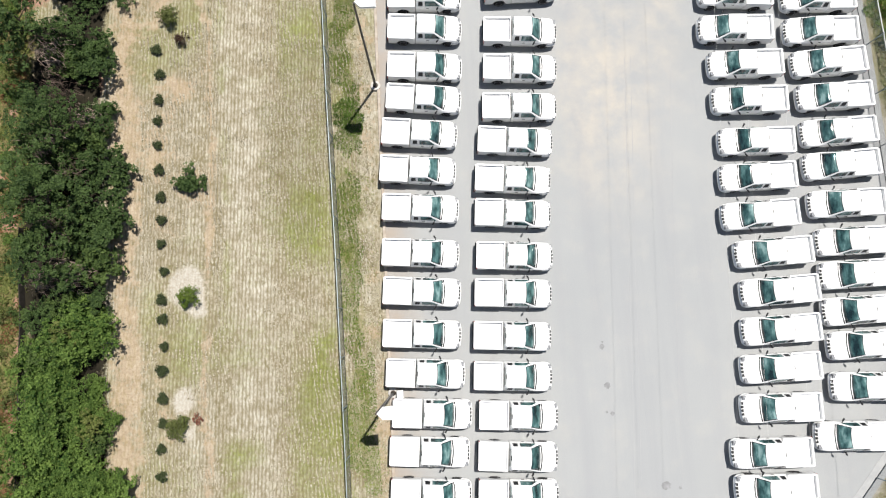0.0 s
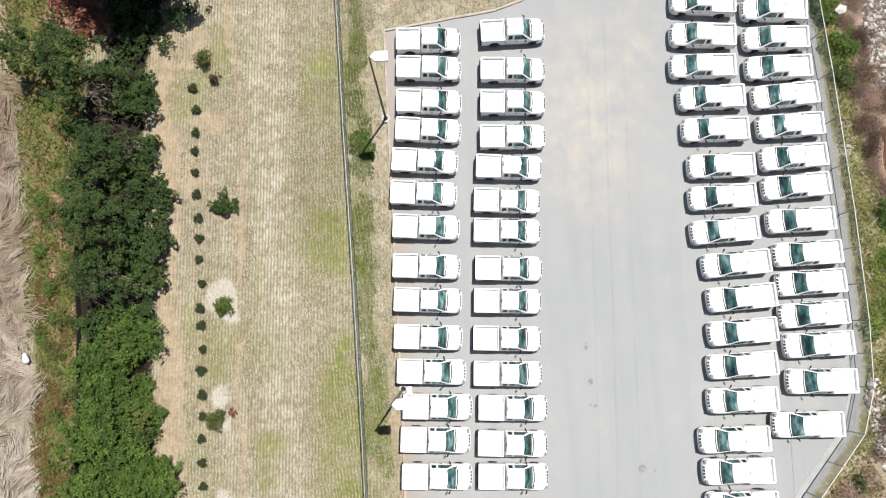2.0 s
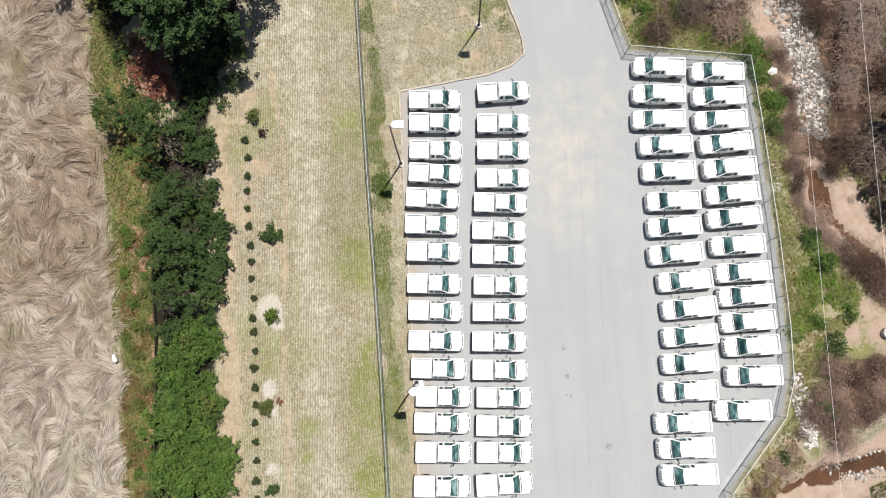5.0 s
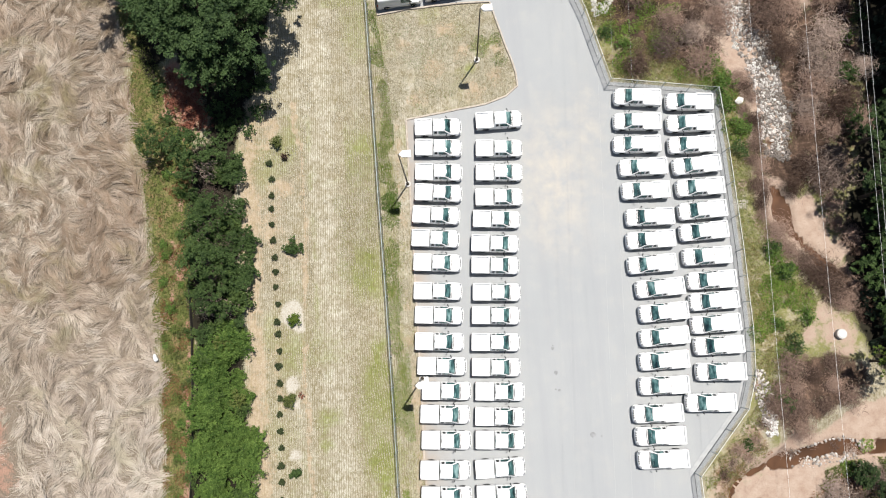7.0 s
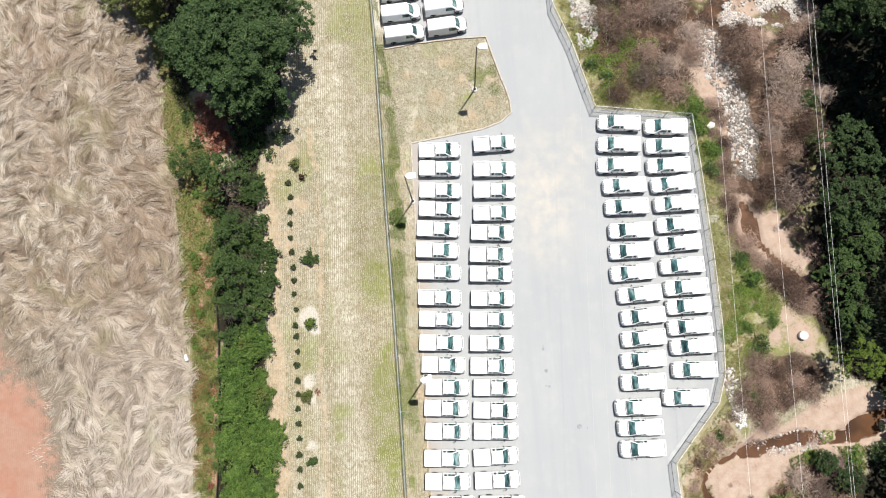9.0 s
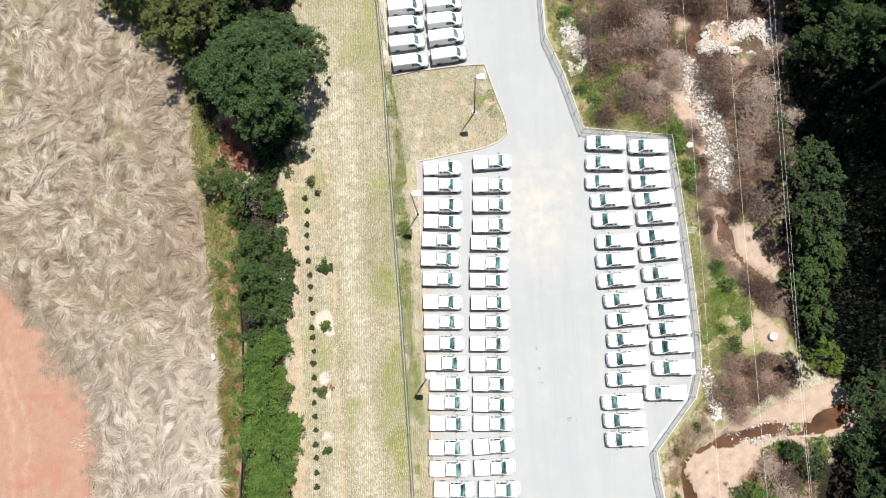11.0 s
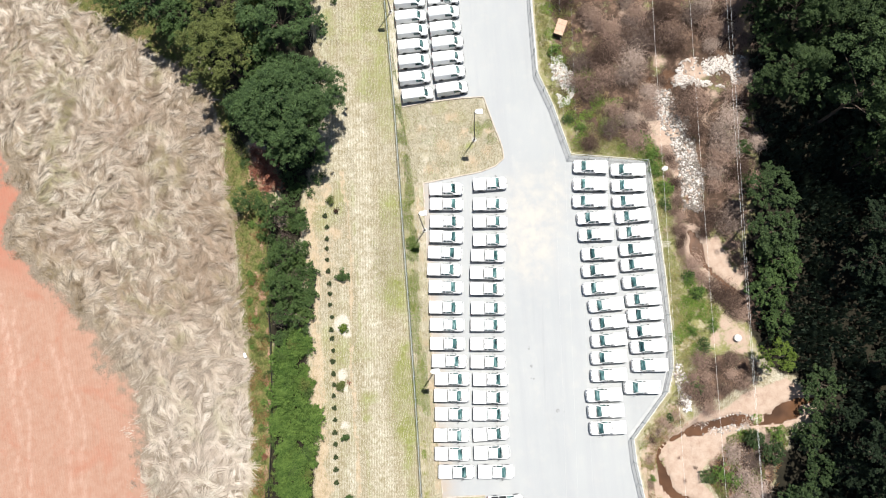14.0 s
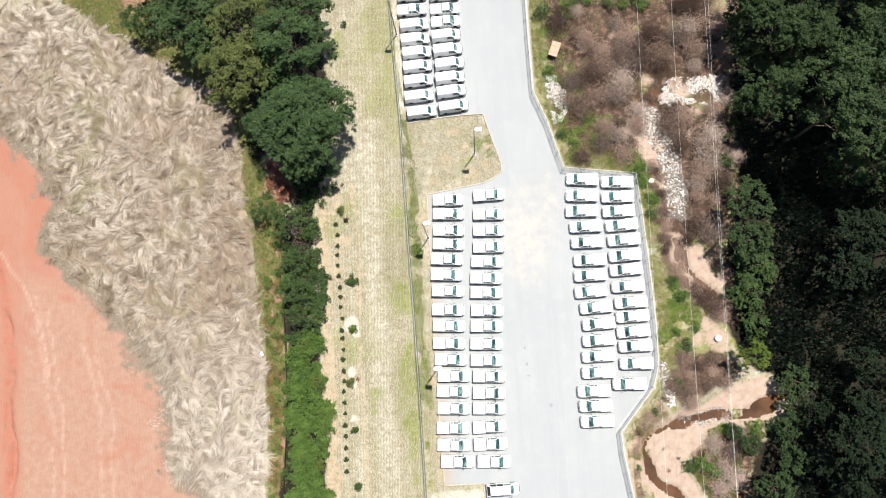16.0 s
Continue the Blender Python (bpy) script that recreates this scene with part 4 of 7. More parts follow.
# ---- fences ----
def fence(line, height, label, rail_mat, spacing=3.0):
    top = thing("chain_link_fence", label, "fence")
    post_mesh = None
    pts = []
    for (ax, ay), (bx, by) in zip(line, line[1:]):
        n = max(1, round(math.hypot(bx - ax, by - ay) / spacing))
        pts += [(ax + (bx - ax) * k / n, ay + (by - ay) * k / n) for k in range(n)]
    pts.append(line[-1])
    for x, y in pts:
        if post_mesh is None:
            p = part("post", lathe([(0.001, -0.1), (0.035, -0.1), (0.035, height), (0.045, height), (0.03, height + 0.05), (0.001, height + 0.06)], 8), M_STEEL, top)
            post_mesh = p.data
        else:
            p = same_part("post", post_mesh, top)
        p.matrix_basis = pose(x, y, 0)
    part("top_rail", tube([(x, y, height - 0.03) for x, y in pts], [0.027] * len(pts), 6), rail_mat, top)
    # Thin black line along the foot of the fence.
    part("bottom_wire", tube([(x, y, 0.05) for x, y in pts], [0.016] * len(pts), 5), M_BLACK, top)
    for (ax, ay), (bx, by) in zip(pts, pts[1:]):
        bm = bmesh.new()
        bm.faces.new([bm.verts.new(p) for p in ((ax, ay, 0.02), (bx, by, 0.02), (bx, by, height - 0.04), (ax, ay, height - 0.04))])
        part("link_panel", bm, M_LINK, top)
    return top


fence([(-7.1, 66.0), (-6.8, 48.6), (-6.5, 36.1), (-6.5, 15.7), (-6.4, 5.0), (-6.4, -7.0), (-6.6, -32.0)], 1.85, "long galvanised chain-link fence between lot and cut grass", M_STEEL)
fence([(15.6, 66.0)] + FENCE_EAST[1:-1] + [(24.0, -35.0)], 2.0, "chain-link fence with pale top rail along the creek bank", M_RAIL)


# ---- vehicles ----
def outline(x0, x1, hw, front, rear, bow, n=22):
    """Right half of a rounded plan from the rear middle to the front middle."""
    pts = [(x0, 0.0), (x0, -(hw - rear) * 0.5), (x0, -(hw - rear))]
    pts += [(x0 + rear * (1 - math.cos(a)), -(hw - rear) - rear * math.sin(a)) for a in (math.pi / 2 * k / 5 for k in range(1, 5))]
    xa, xb = x0 + rear, x1 - front
    pts += [(xa + (xb - xa) * k / n, -hw) for k in range(n + 1)]
    pts += [(xb + front * math.sin(a), -(hw - front * 0.8) - front * 0.8 * math.cos(a)) for a in (math.pi / 2 * k / 6 for k in range(1, 6))]
    pts += [(x1, -(hw - front * 0.8) * k / 3) for k in (3, 2, 1, 0)]
    return [(x - bow * (abs(y) / hw) ** 2 * max(0.0, min(1.0, (x - xa) / (xb - xa) * 2 - 1)), y) for x, y in pts]


def loft(levels, cap=True, floor=False):
    """levels: (right half outline, height as number or function of x), from below upwards."""
    bm, rings = bmesh.new(), []
    for half, z in levels:
        full = half + [(x, -y) for x, y in half[-2:0:-1]]
        rings.append([bm.verts.new((x, y, z(x) if callable(z) else z)) for x, y in full])
    n = len(rings[0])
    for a, b in zip(rings, rings[1:]):
        for k in range(n):
            bm.faces.new((a[k], a[(k + 1) % n], b[(k + 1) % n], b[k]))
    m = len(levels[0][0])
    for on, ring in ((cap, rings[-1]), (floor, rings[0])):
        if on:
            for i in range(m - 1):
                quad = [ring[i], ring[i + 1], ring[(n - i - 1) % n], ring[(n - i) % n]]
                bm.faces.new(list(dict.fromkeys(quad)))
    return bm


def arches(base, wheels, r=0.47, hub=0.37):
    def z(x):
        out = base
        for w in wheels:
            if abs(x - w) < r:
                out = max(out, hub + math.sqrt(r * r - (x - w) ** 2))
        return out
    return z


def lerp_table(rows):
    xs, zs = [r[0] for r in rows], [r[1] for r in rows]
    return lambda x: float(np.interp(x, xs, zs))


def add_wheels(car, wheels, half, tyre_r=0.37):
    tyre = rim = None
    for x in wheels:
        for side in (-1, 1):
            if tyre is None:
                t = part("wheel", lathe([(0.19, -0.11), (tyre_r - 0.03, -0.115), (tyre_r, -0.08), (tyre_r, 0.08), (tyre_r - 0.03, 0.115), (0.19, 0.11)], 16, pose(0, 0, 0, 90)), M_RUBBER, car, "black rubber tyre on a steel wheel", True)
                r = part("rim", lathe([(0.02, 0.095), (0.08, 0.10), (0.10, 0.075), (0.17, 0.07), (0.235, 0.112), (0.25, 0.122), (0.255, 0.05)], 12, pose(0, 0, 0, 90)), M_ALLOY, t, "grey steel rim")
                tyre, rim = t.data, r.data
            else:
                t = same_part("wheel", tyre, car, None, "black rubber tyre on a steel wheel")
                r = same_part("rim", rim, t, None, "grey steel rim")
            t.matrix_basis = pose(x, side * half, tyre_r, 0, 0, 0 if side < 0 else 180)
            r.matrix_basis = pose(0, 0, 0)


def pane(name, corners, car, thick=0.012, mat=None, label="tinted glass"):
    """A slightly proud pane through four corners, counted round its edge."""
    a, b, c, d = [Vector(p) for p in corners]
    bm = bmesh.new()
    f = bm.faces.new([bm.verts.new(p) for p in (a, b, c, d)])
    n = (b - a).cross(d - a).normalized()
    q = bmesh.ops.extrude_face_region(bm, geom=[f])
    bmesh.ops.translate(bm, verts=[v for v in q["geom"] if isinstance(v, bmesh.types.BMVert)], vec=n * thick)
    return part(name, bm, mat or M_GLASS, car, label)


def wind_screen(name, car, zlo, zhi, front, hw, bow, label="teal-tinted windscreen"):
    """A bowed pane that follows the sloping front of the cab."""
    bm, rows = bmesh.new(), []
    for i in range(5):
        z = zlo + (zhi - zlo) * i / 4
        rows.append([bm.verts.new((front(z) + 0.012 - bow * (k / 6) ** 2, hw(z) * 0.87 * k / 6, z + 0.012)) for k in range(-6, 7)])
    for a, b in zip(rows, rows[1:]):
        for k in range(12):
            bm.faces.new((a[k], a[k + 1], b[k + 1], b[k]))
    q = bmesh.ops.extrude_face_region(bm, geom=bm.faces[:])
    bmesh.ops.translate(bm, verts=[v for v in q["geom"] if isinstance(v, bmesh.types.BMVert)], vec=(-0.02, 0, -0.02))
    part("screen_seal", seal_bm(zlo - 0.012, zhi + 0.02, front, hw, bow), M_BLACK, car)
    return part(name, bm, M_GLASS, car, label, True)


def seal_bm(zlo, zhi, front, hw, bow):
    bm, rows = bmesh.new(), []
    for i in range(5):
        z = zlo + (zhi - zlo) * i / 4
        rows.append([bm.verts.new((front(z) + 0.007 - bow * (k / 6) ** 2, hw(z) * 0.925 * k / 6, z + 0.007)) for k in range(-6, 7)])
    for a, b in zip(rows, rows[1:]):
        for k in range(12):
            bm.faces.new((a[k], a[k + 1], b[k + 1], b[k]))
    q = bmesh.ops.extrude_face_region(bm, geom=bm.faces[:])
    bmesh.ops.translate(bm, verts=[v for v in q["geom"] if isinstance(v, bmesh.types.BMVert)], vec=(-0.02, 0, -0.02))
    return bm


def pickup():
    car = thing("pickup_truck", "white extended-cab pickup truck with an empty open bed", "pickup truck", "parked pickup trucks")
    wheels = (-1.52, 1.68)
    low = arches(0.36, wheels)
    up = lambda z: (lambda x: max(z, low(x) + 0.02))
    hood = lerp_table([(-1, 1.10), (1.3, 1.10), (1.6, 1.08), (2.2, 0.99), (2.45, 0.90), (2.6, 0.80)])
    part("body", loft([(outline(-0.62, 2.56, 0.90, 0.42, 0.03, 0.10), low), (outline(-0.62, 2.60, 0.925, 0.42, 0.03, 0.10), up(0.55)), (outline(-0.62, 2.60, 0.925, 0.42, 0.03, 0.10), up(0.80)),
                       (outline(-0.61, 2.55, 0.905, 0.42, 0.03, 0.10), lambda x: max(hood(x) - 0.06, low(x) + 0.04)), (outline(-0.60, 2.46, 0.84, 0.40, 0.03, 0.10), hood), (outline(-0.55, 2.2, 0.55, 0.38, 0.03, 0.10), lambda x: hood(x) + 0.04)], floor=True), M_PAINT, car, "", True)
    part("bed", loft([(outline(-2.56, -0.66, 0.90, 0.03, 0.05, 0.0), low), (outline(-2.56, -0.645, 0.925, 0.03, 0.05, 0.0), up(0.55)), (outline(-2.56, -0.66, 0.925, 0.03, 0.05, 0.0), up(1.0)),
                      (outline(-2.555, -0.665, 0.905, 0.03, 0.05, 0.0), 1.18), (outline(-2.54, -0.68, 0.885, 0.03, 0.05, 0.0), 1.20), (outline(-2.49, -0.73, 0.815, 0.03, 0.05, 0.0), 1.20), (outline(-2.48, -0.74, 0.80, 0.03, 0.05, 0.0), 1.175), (outline(-2.47, -0.75, 0.79, 0.03, 0.05, 0.0), 0.96)], floor=True), M_PAINT, car, "white open cargo bed")
    part("tailgate", box(-2.61, -2.565, -0.86, 0.86, 0.62, 1.205, 0.015), M_PAINT, car)
    front = lambda z: 1.45 - 1.18 * (z - 1.12)
    half = lambda z: 0.865 - 0.33 * (z - 1.12)
    back = lambda z: -0.60 + 0.15 * (z - 1.12)
    cab = [(outline(back(z), front(z), half(z), 0.12, 0.06, 0.07), z) for z in (1.06, 1.2, 1.35, 1.5, 1.66)]
    cab += [(outline(-0.48, 0.76, 0.655, 0.13, 0.07, 0.07), 1.705), (outline(-0.38, 0.62, 0.56, 0.12, 0.07, 0.06), 1.735), (outline(-0.1, 0.4, 0.3, 0.1, 0.07, 0.05), 1.75)]
    part("cab", loft(cab), M_PAINT, car, "", True)
    wind_screen("windscreen", car, 1.15, 1.655, front, half, 0.07)
    for s in (-1, 1):
        y = lambda z: s * (half(z) + 0.004)
        order = (lambda *p: p) if s < 0 else (lambda *p: p[::-1])
        pane("door_window", order((0.06, y(1.17), 1.17), (1.12, y(1.17), 1.17), (0.74, y(1.58), 1.58), (0.06, y(1.58), 1.58)), car)
        pane("quarter_window", order((-0.42, y(1.2), 1.2), (-0.10, y(1.2), 1.2), (-0.10, y(1.57), 1.57), (-0.38, y(1.57), 1.57)), car, 0.012, M_BLACK, "black-tinted glass")
        part("mirror", tube([(1.0, s * 0.86, 1.12), (0.99, s * 0.95, 1.17), (0.97, s * 0.99, 1.2), (0.90, s * 1.10, 1.2), (0.86, s * 1.14, 1.19)], [0.025, 0.03, 0.055, 0.06, 0.03], 8), M_BLACK, car, "black door mirror")
        part("door_handle", box(0.16, 0.34, s * 0.935 - 0.015, s * 0.935 + 0.015, 0.98, 1.02, 0.008), M_BLACK, car)
        part("headlight", box(2.24, 2.53, s * 0.67 - 0.15, s * 0.67 + 0.13, 0.68, 0.93, 0.05), M_LAMP, car, "clear headlamp")
        part("tail_light", box(-2.60, -2.55, s * 0.87 - 0.05, s * 0.87 + 0.035, 0.74, 1.08, 0.01), M_TAIL, car, "red tail lamp")
        for y0, y1, x1 in ((0.03, 0.20, 2.60), (0.25, 0.43, 2.585)):
            part("grille", box(x1 - 0.12, x1, min(s * y0, s * y1), max(s * y0, s * y1), 0.66, 0.86, 0.03), M_BLACK, car, "black grille opening")
    pane("rear_window", ((back(1.22) - 0.004, 0.55, 1.22), (back(1.22) - 0.004, -0.55, 1.22), (back(1.6) - 0.004, -0.5, 1.6), (back(1.6) - 0.004, 0.5, 1.6)), car)
    part("brake_light", box(-0.535, -0.47, -0.14, 0.14, 1.66, 1.70, 0.01), M_BLACK, car)
    part("front_bumper", loft([(outline(1.9, 2.62, 0.93, 0.42, 0.03, 0.10), 0.40), (outline(1.9, 2.66, 0.94, 0.42, 0.03, 0.10), 0.46), (outline(1.9, 2.66, 0.94, 0.42, 0.03, 0.10), 0.56), (outline(1.9, 2.62, 0.92, 0.42, 0.03, 0.10), 0.61)], floor=True), M_PAINT, car, "", True)
    part("cowl", tube([(1.535 - 0.10 * (k / 6) ** 2, 0.80 * k / 6, 1.115) for k in range(-6, 7)], [0.045] * 13, 6), M_BLACK, car, "black wiper cowl")
    part("rear_bumper", box(-2.68, -2.56, -0.88, 0.88, 0.45, 0.62, 0.03), M_BLACK, car, "dark step bumper")
    add_wheels(car, wheels, 0.80)
    return car


def van(name, label, category, group, long_roof=True):
    car = thing(name, label, category, group)
    wheels = (-1.45, 1.45)
    low = arches(0.30, wheels, 0.40, 0.31)
    up = lambda z: (lambda x: max(z, low(x) + 0.02))
    hood = lerp_table([(-3, 1.04), (1.2, 1.04), (1.6, 1.02), (2.1, 0.90), (2.35, 0.72)])
    part("body", loft([(outline(-2.33, 2.32, 0.83, 0.40, 0.10, 0.10), low), (outline(-2.36, 2.36, 0.86, 0.42, 0.10, 0.10), up(0.5)), (outline(-2.36, 2.34, 0.865, 0.42, 0.10, 0.10), lambda x: max(hood(x) - 0.14, low(x) + 0.04)), (outline(-2.35, 2.24, 0.83, 0.42, 0.10, 0.10), hood), (outline(-2.2, 2.0, 0.5, 0.4, 0.1, 0.1), lambda x: hood(x) + 0.04)], floor=True), M_PAINT, car, "", True)
    rear = 0.06 if long_roof else 0.95
    top = 1.80 if long_roof else 1.62
    steep = 0.78 if long_roof else 1.0
    lean = 0.16 if long_roof else 0.42
    front = lambda z: 1.60 - steep * (z - 1.0)
    half = lambda z: 0.845 - lean * (z - 1.0)
    back = lambda z: -2.34 + rear * (z - 1.0)
    cab = [(outline(back(z), front(z), half(z), 0.2, 0.10, 0.16), z) for z in (0.98, 1.2, 1.45, top - 0.1)]
    cab += [(outline(back(top) + 0.05, front(top) + 0.02, half(top) - 0.05, 0.2, 0.10, 0.14), top - 0.01), (outline(back(top) + 0.16, front(top) - 0.14, half(top) - 0.16, 0.18, 0.10, 0.10), top + 0.035), (outline(-1.2, 0.1, 0.3, 0.18, 0.10, 0.05), top + 0.05)]
    part("upper_body", loft(cab), M_PAINT, car, "", True)
    wind_screen("windscreen", car, 1.06, top - 0.12, front, lambda z: half(z) * 0.9, 0.13)
    for s in (-1, 1):
        y = lambda z: s * (half(z) + 0.004)
        order = (lambda *p: p) if s < 0 else (lambda *p: p[::-1])
        pane("door_window", order((0.15, y(1.08), 1.08), (1.35, y(1.08), 1.08), (0.92, y(top - 0.2), top - 0.2), (0.15, y(top - 0.2), top - 0.2)), car)
        if not long_roof:
            pane("rear_door_window", order((-0.85, y(1.05), 1.05), (0.05, y(1.05), 1.05), (0.05, y(top - 0.13), top - 0.13), (-0.85, y(top - 0.13), top - 0.13)), car, mat=M_BLACK)
            pane("cargo_window", order((-1.95, y(1.05), 1.05), (-0.95, y(1.05), 1.05), (-0.95, y(top - 0.13), top - 0.13), (-1.75, y(top - 0.13), top - 0.13)), car, mat=M_BLACK)
            part("roof_rail", tube([(-1.7, s * 0.66, top + 0.06), (-0.5, s * 0.68, top + 0.08), (0.6, s * 0.66, top + 0.05)], [0.022] * 3, 6), M_BLACK, car)
        part("mirror", box(1.05, 1.17, s * 1.0 - 0.12, s * 1.0 + 0.06, 1.08, 1.22, 0.03), M_BLACK, car)
        part("headlight", box(1.95, 2.2, s * 0.66 - 0.12, s * 0.66 + 0.12, 0.66, 0.84, 0.05), M_LAMP, car, "clear headlamp")
        part("tail_light", box(-2.39, -2.3, s * 0.80 - 0.05, s * 0.80 + 0.05, 0.75, 1.2, 0.015), M_TAIL, car, "red tail lamp")
    if long_roof:
        for yy in (-0.4, 0.4):
            pane("rear_window", ((back(1.2) - 0.004, yy + 0.3, 1.15), (back(1.2) - 0.004, yy - 0.3, 1.15), (back(1.55) - 0.004, yy - 0.28, 1.5), (back(1.55) - 0.004, yy + 0.28, 1.5)), car)
    else:
        pane("rear_window", ((back(1.08) - 0.006, 0.68, 1.08), (back(1.08) - 0.006, -0.68, 1.08), (back(top - 0.08) - 0.006, -0.6, top - 0.08), (back(top - 0.08) - 0.006, 0.6, top - 0.08)), car, 0.02, M_BLACK)
    part("bumper", loft([(outline(-2.40, 2.38, 0.86, 0.42, 0.12, 0.10), 0.34), (outline(-2.42, 2.41, 0.875, 0.42, 0.12, 0.10), 0.42), (outline(-2.42, 2.41, 0.875, 0.42, 0.12, 0.10), lambda x: 0.55 if abs(x) > 1.9 else 0.43)], cap=False), M_PAINT, car)
    part("grille", box(2.28, 2.375, -0.42, 0.42, 0.56, 0.66, 0.02), M_BLACK, car, "black grille")
    add_wheels(car, wheels, 0.76, 0.31)
    return car


ROW_A = [(0.09, 22.04, -3.5), (-0.03, 19.84, -5.3), (-0.19, 17.25, -5.3), (-0.40, 15.09, -6.8), (-0.81, 12.80, -6.8), (-1.07, 10.41, -6.2), (-1.06, 7.93, -5.8), (-1.24, 5.08, -5.5), (-1.31, 2.67, -5.8), (-1.47, 0.07, -5.5), (-1.41, -2.33, -5.5), (-1.16, -4.75, -5.2), (-1.46, -6.97, -5.5), (-1.53, -9.42, -5.3), (-1.86, -12.21, -5.0), (-1.94, -14.62, -5.0), (-1.62, -16.98, -5.0)]
ROW_B = [(6.44, 22.27, -1.3), (6.18, 19.25, -4.6), (5.97, 16.72, -4.8), (5.72, 14.13, -3.8), (5.26, 11.88, -6.0), (4.90, 9.40, -6.0), (4.72, 7.21, -5.5), (4.61, 4.50, -5.0), (4.33, 2.19, -5.0), (4.07, -0.43, -5.2), (3.90, -2.86, -5.0), (4.05, -5.22, -5.2), (3.82, -7.61, -5.5), (3.67, -9.80, -5.0), (3.43, -12.41, -1.0), (3.35, -14.84, -2.6), (3.66, -17.34, -5.0)]
ROW_C = [(20.91, 23.47, 173.3), (20.58, 20.88, 174.5), (20.27, 18.47, 176.4), (20.62, 16.03, 178.1), (20.58, 13.58, 177.5), (20.67, 10.83, 177.5), (20.46, 8.52, 179.1), (20.29, 6.07, 180.5), (20.80, 3.64, 181.0), (20.87, 1.21, 181.2), (20.63, -1.17, 180.7), (20.30, -3.47, 180.0), (20.01, -5.85, 178.2), (19.09, -8.46, 178.3), (19.09, -10.57, 178.0), (19.08, -12.77, 178.4)]
ROW_D = [(26.16, 22.52, 174.3), (25.97, 20.23, 176.6), (25.85, 17.96, 177.6), (26.03, 15.78, 181.0), (26.09, 13.47, 179.4), (26.00, 11.09, 180.4), (25.86, 8.93, 180.8), (25.84, 6.42, 179.0), (25.98, 4.00, 179.3), (25.93, 1.92, 179.8), (25.79, -0.32, 180.4), (25.81, -2.44, 179.3), (25.66, -4.98, 176.6), (24.29, -7.83, 176.9)]
ROW_N = [(-3.33, 54.52, -1.5), (2.1, 54.08, -1.9), (2.06, 51.84, -1.7), (-3.2, 57.1, -1.0), (2.15, 56.6, -1.5), (-3.3, 59.6, -1.0), (2.1, 59.1, -1.0)]
VANS = [(-3.11, 51.77, 0.6), (-3.15, 49.27, 1.5), (-3.04, 46.94, 1.0), (-3.07, 44.52, 1.4), (-3.11, 42.09, 1.3), (-3.19, 39.45, 1.9), (-2.96, 36.75, 2.5), (1.88, 49.41, 1.8), (1.95, 46.92, 1.9), (2.07, 44.48, 2.3), (1.96, 42.09, 1.5), (1.98, 39.77, 3.3), (2.15, 37.2, 3.8)]
first = pickup()
spots = ROW_A + ROW_B + ROW_C + ROW_D + ROW_N
first.matrix_basis = pose(spots[0][0], spots[0][1], 0, 0, 0, spots[0][2]) @ Matrix.Diagonal((0.918, 0.945, 0.935, 1))
for x, y, turn in spots[1:]:
    copy_thing(first, pose(x, y, 0, 0, 0, turn))
first = van("cargo_van", "small white cargo van parked beside the grass island", "van", "parked cargo vans")
first.matrix_basis = pose(VANS[0][0], VANS[0][1], 0, 0, 0, VANS[0][2])
for x, y, turn in VANS[1:]:
    copy_thing(first, pose(x, y, 0, 0, 0, turn))
van("white_suv", "white estate car with black roof rails and dark rear glass", "car", "", False).matrix_basis = pose(4.6, -21.3, 0, 0, 0, -0.5)


# ---- lamp posts and wires ----
def lamp_post(x, y, h=11.0):
    top = thing("lamp_post", "tall dark lamp post with one white shoebox light", "lamp post", "lot lamp posts")
    top.matrix_basis = pose(x, y, 0)
    part("base", lathe([(0.001, -0.1), (0.32, -0.1), (0.32, 0.12), (0.29, 0.15), (0.001, 0.15)], 18), M_CONC, top, "pale concrete base")
    part("pole", lathe([(0.001, 0.12), (0.17, 0.12), (0.17, 0.2), (0.085, 0.24), (0.055, h), (0.001, h)], 12), M_BRONZE, top)
    part("arm", tube([(0, 0, h - 0.12), (0.2, 0, h - 0.08), (0.4, 0, h - 0.05)], [0.04] * 3, 8), M_BRONZE, top)
    bm = bmesh.new()
    plan = [(0.02, 0.0), (0.30, -0.30), (1.10, -0.33), (1.10, 0.33), (0.30, 0.30)]
    lo, mid, hi = [[bm.verts.new((x0 * k + d, y0 * k, z)) for x0, y0 in plan] for k, d, z in ((0.96, 0.02, h - 0.1), (1.0, 0.0, h - 0.02), (0.94, 0.03, h + 0.09))]
    for a, b in ((lo, mid), (mid, hi)):
        for k in range(5):
            bm.faces.new((a[k], a[(k + 1) % 5], b[(k + 1) % 5], b[k]))
    bm.faces.new(lo)
    bm.faces.new(hi)
    part("lamp_head", bm, M_WHITE, top, "white shoebox lamp head")
    return top


for x, y in ((-3.5, 16.45), (-3.5, -3.42), (4.78, 29.32), (-6.2, 50.8)):
    lamp_post(x, y)
tagged(part("equipment_box", box(-3.25, -2.85, -3.75, -3.25, 0, 0.75, 0.04), M_WHITE), "white metal equipment box beside a lamp post", "equipment box")

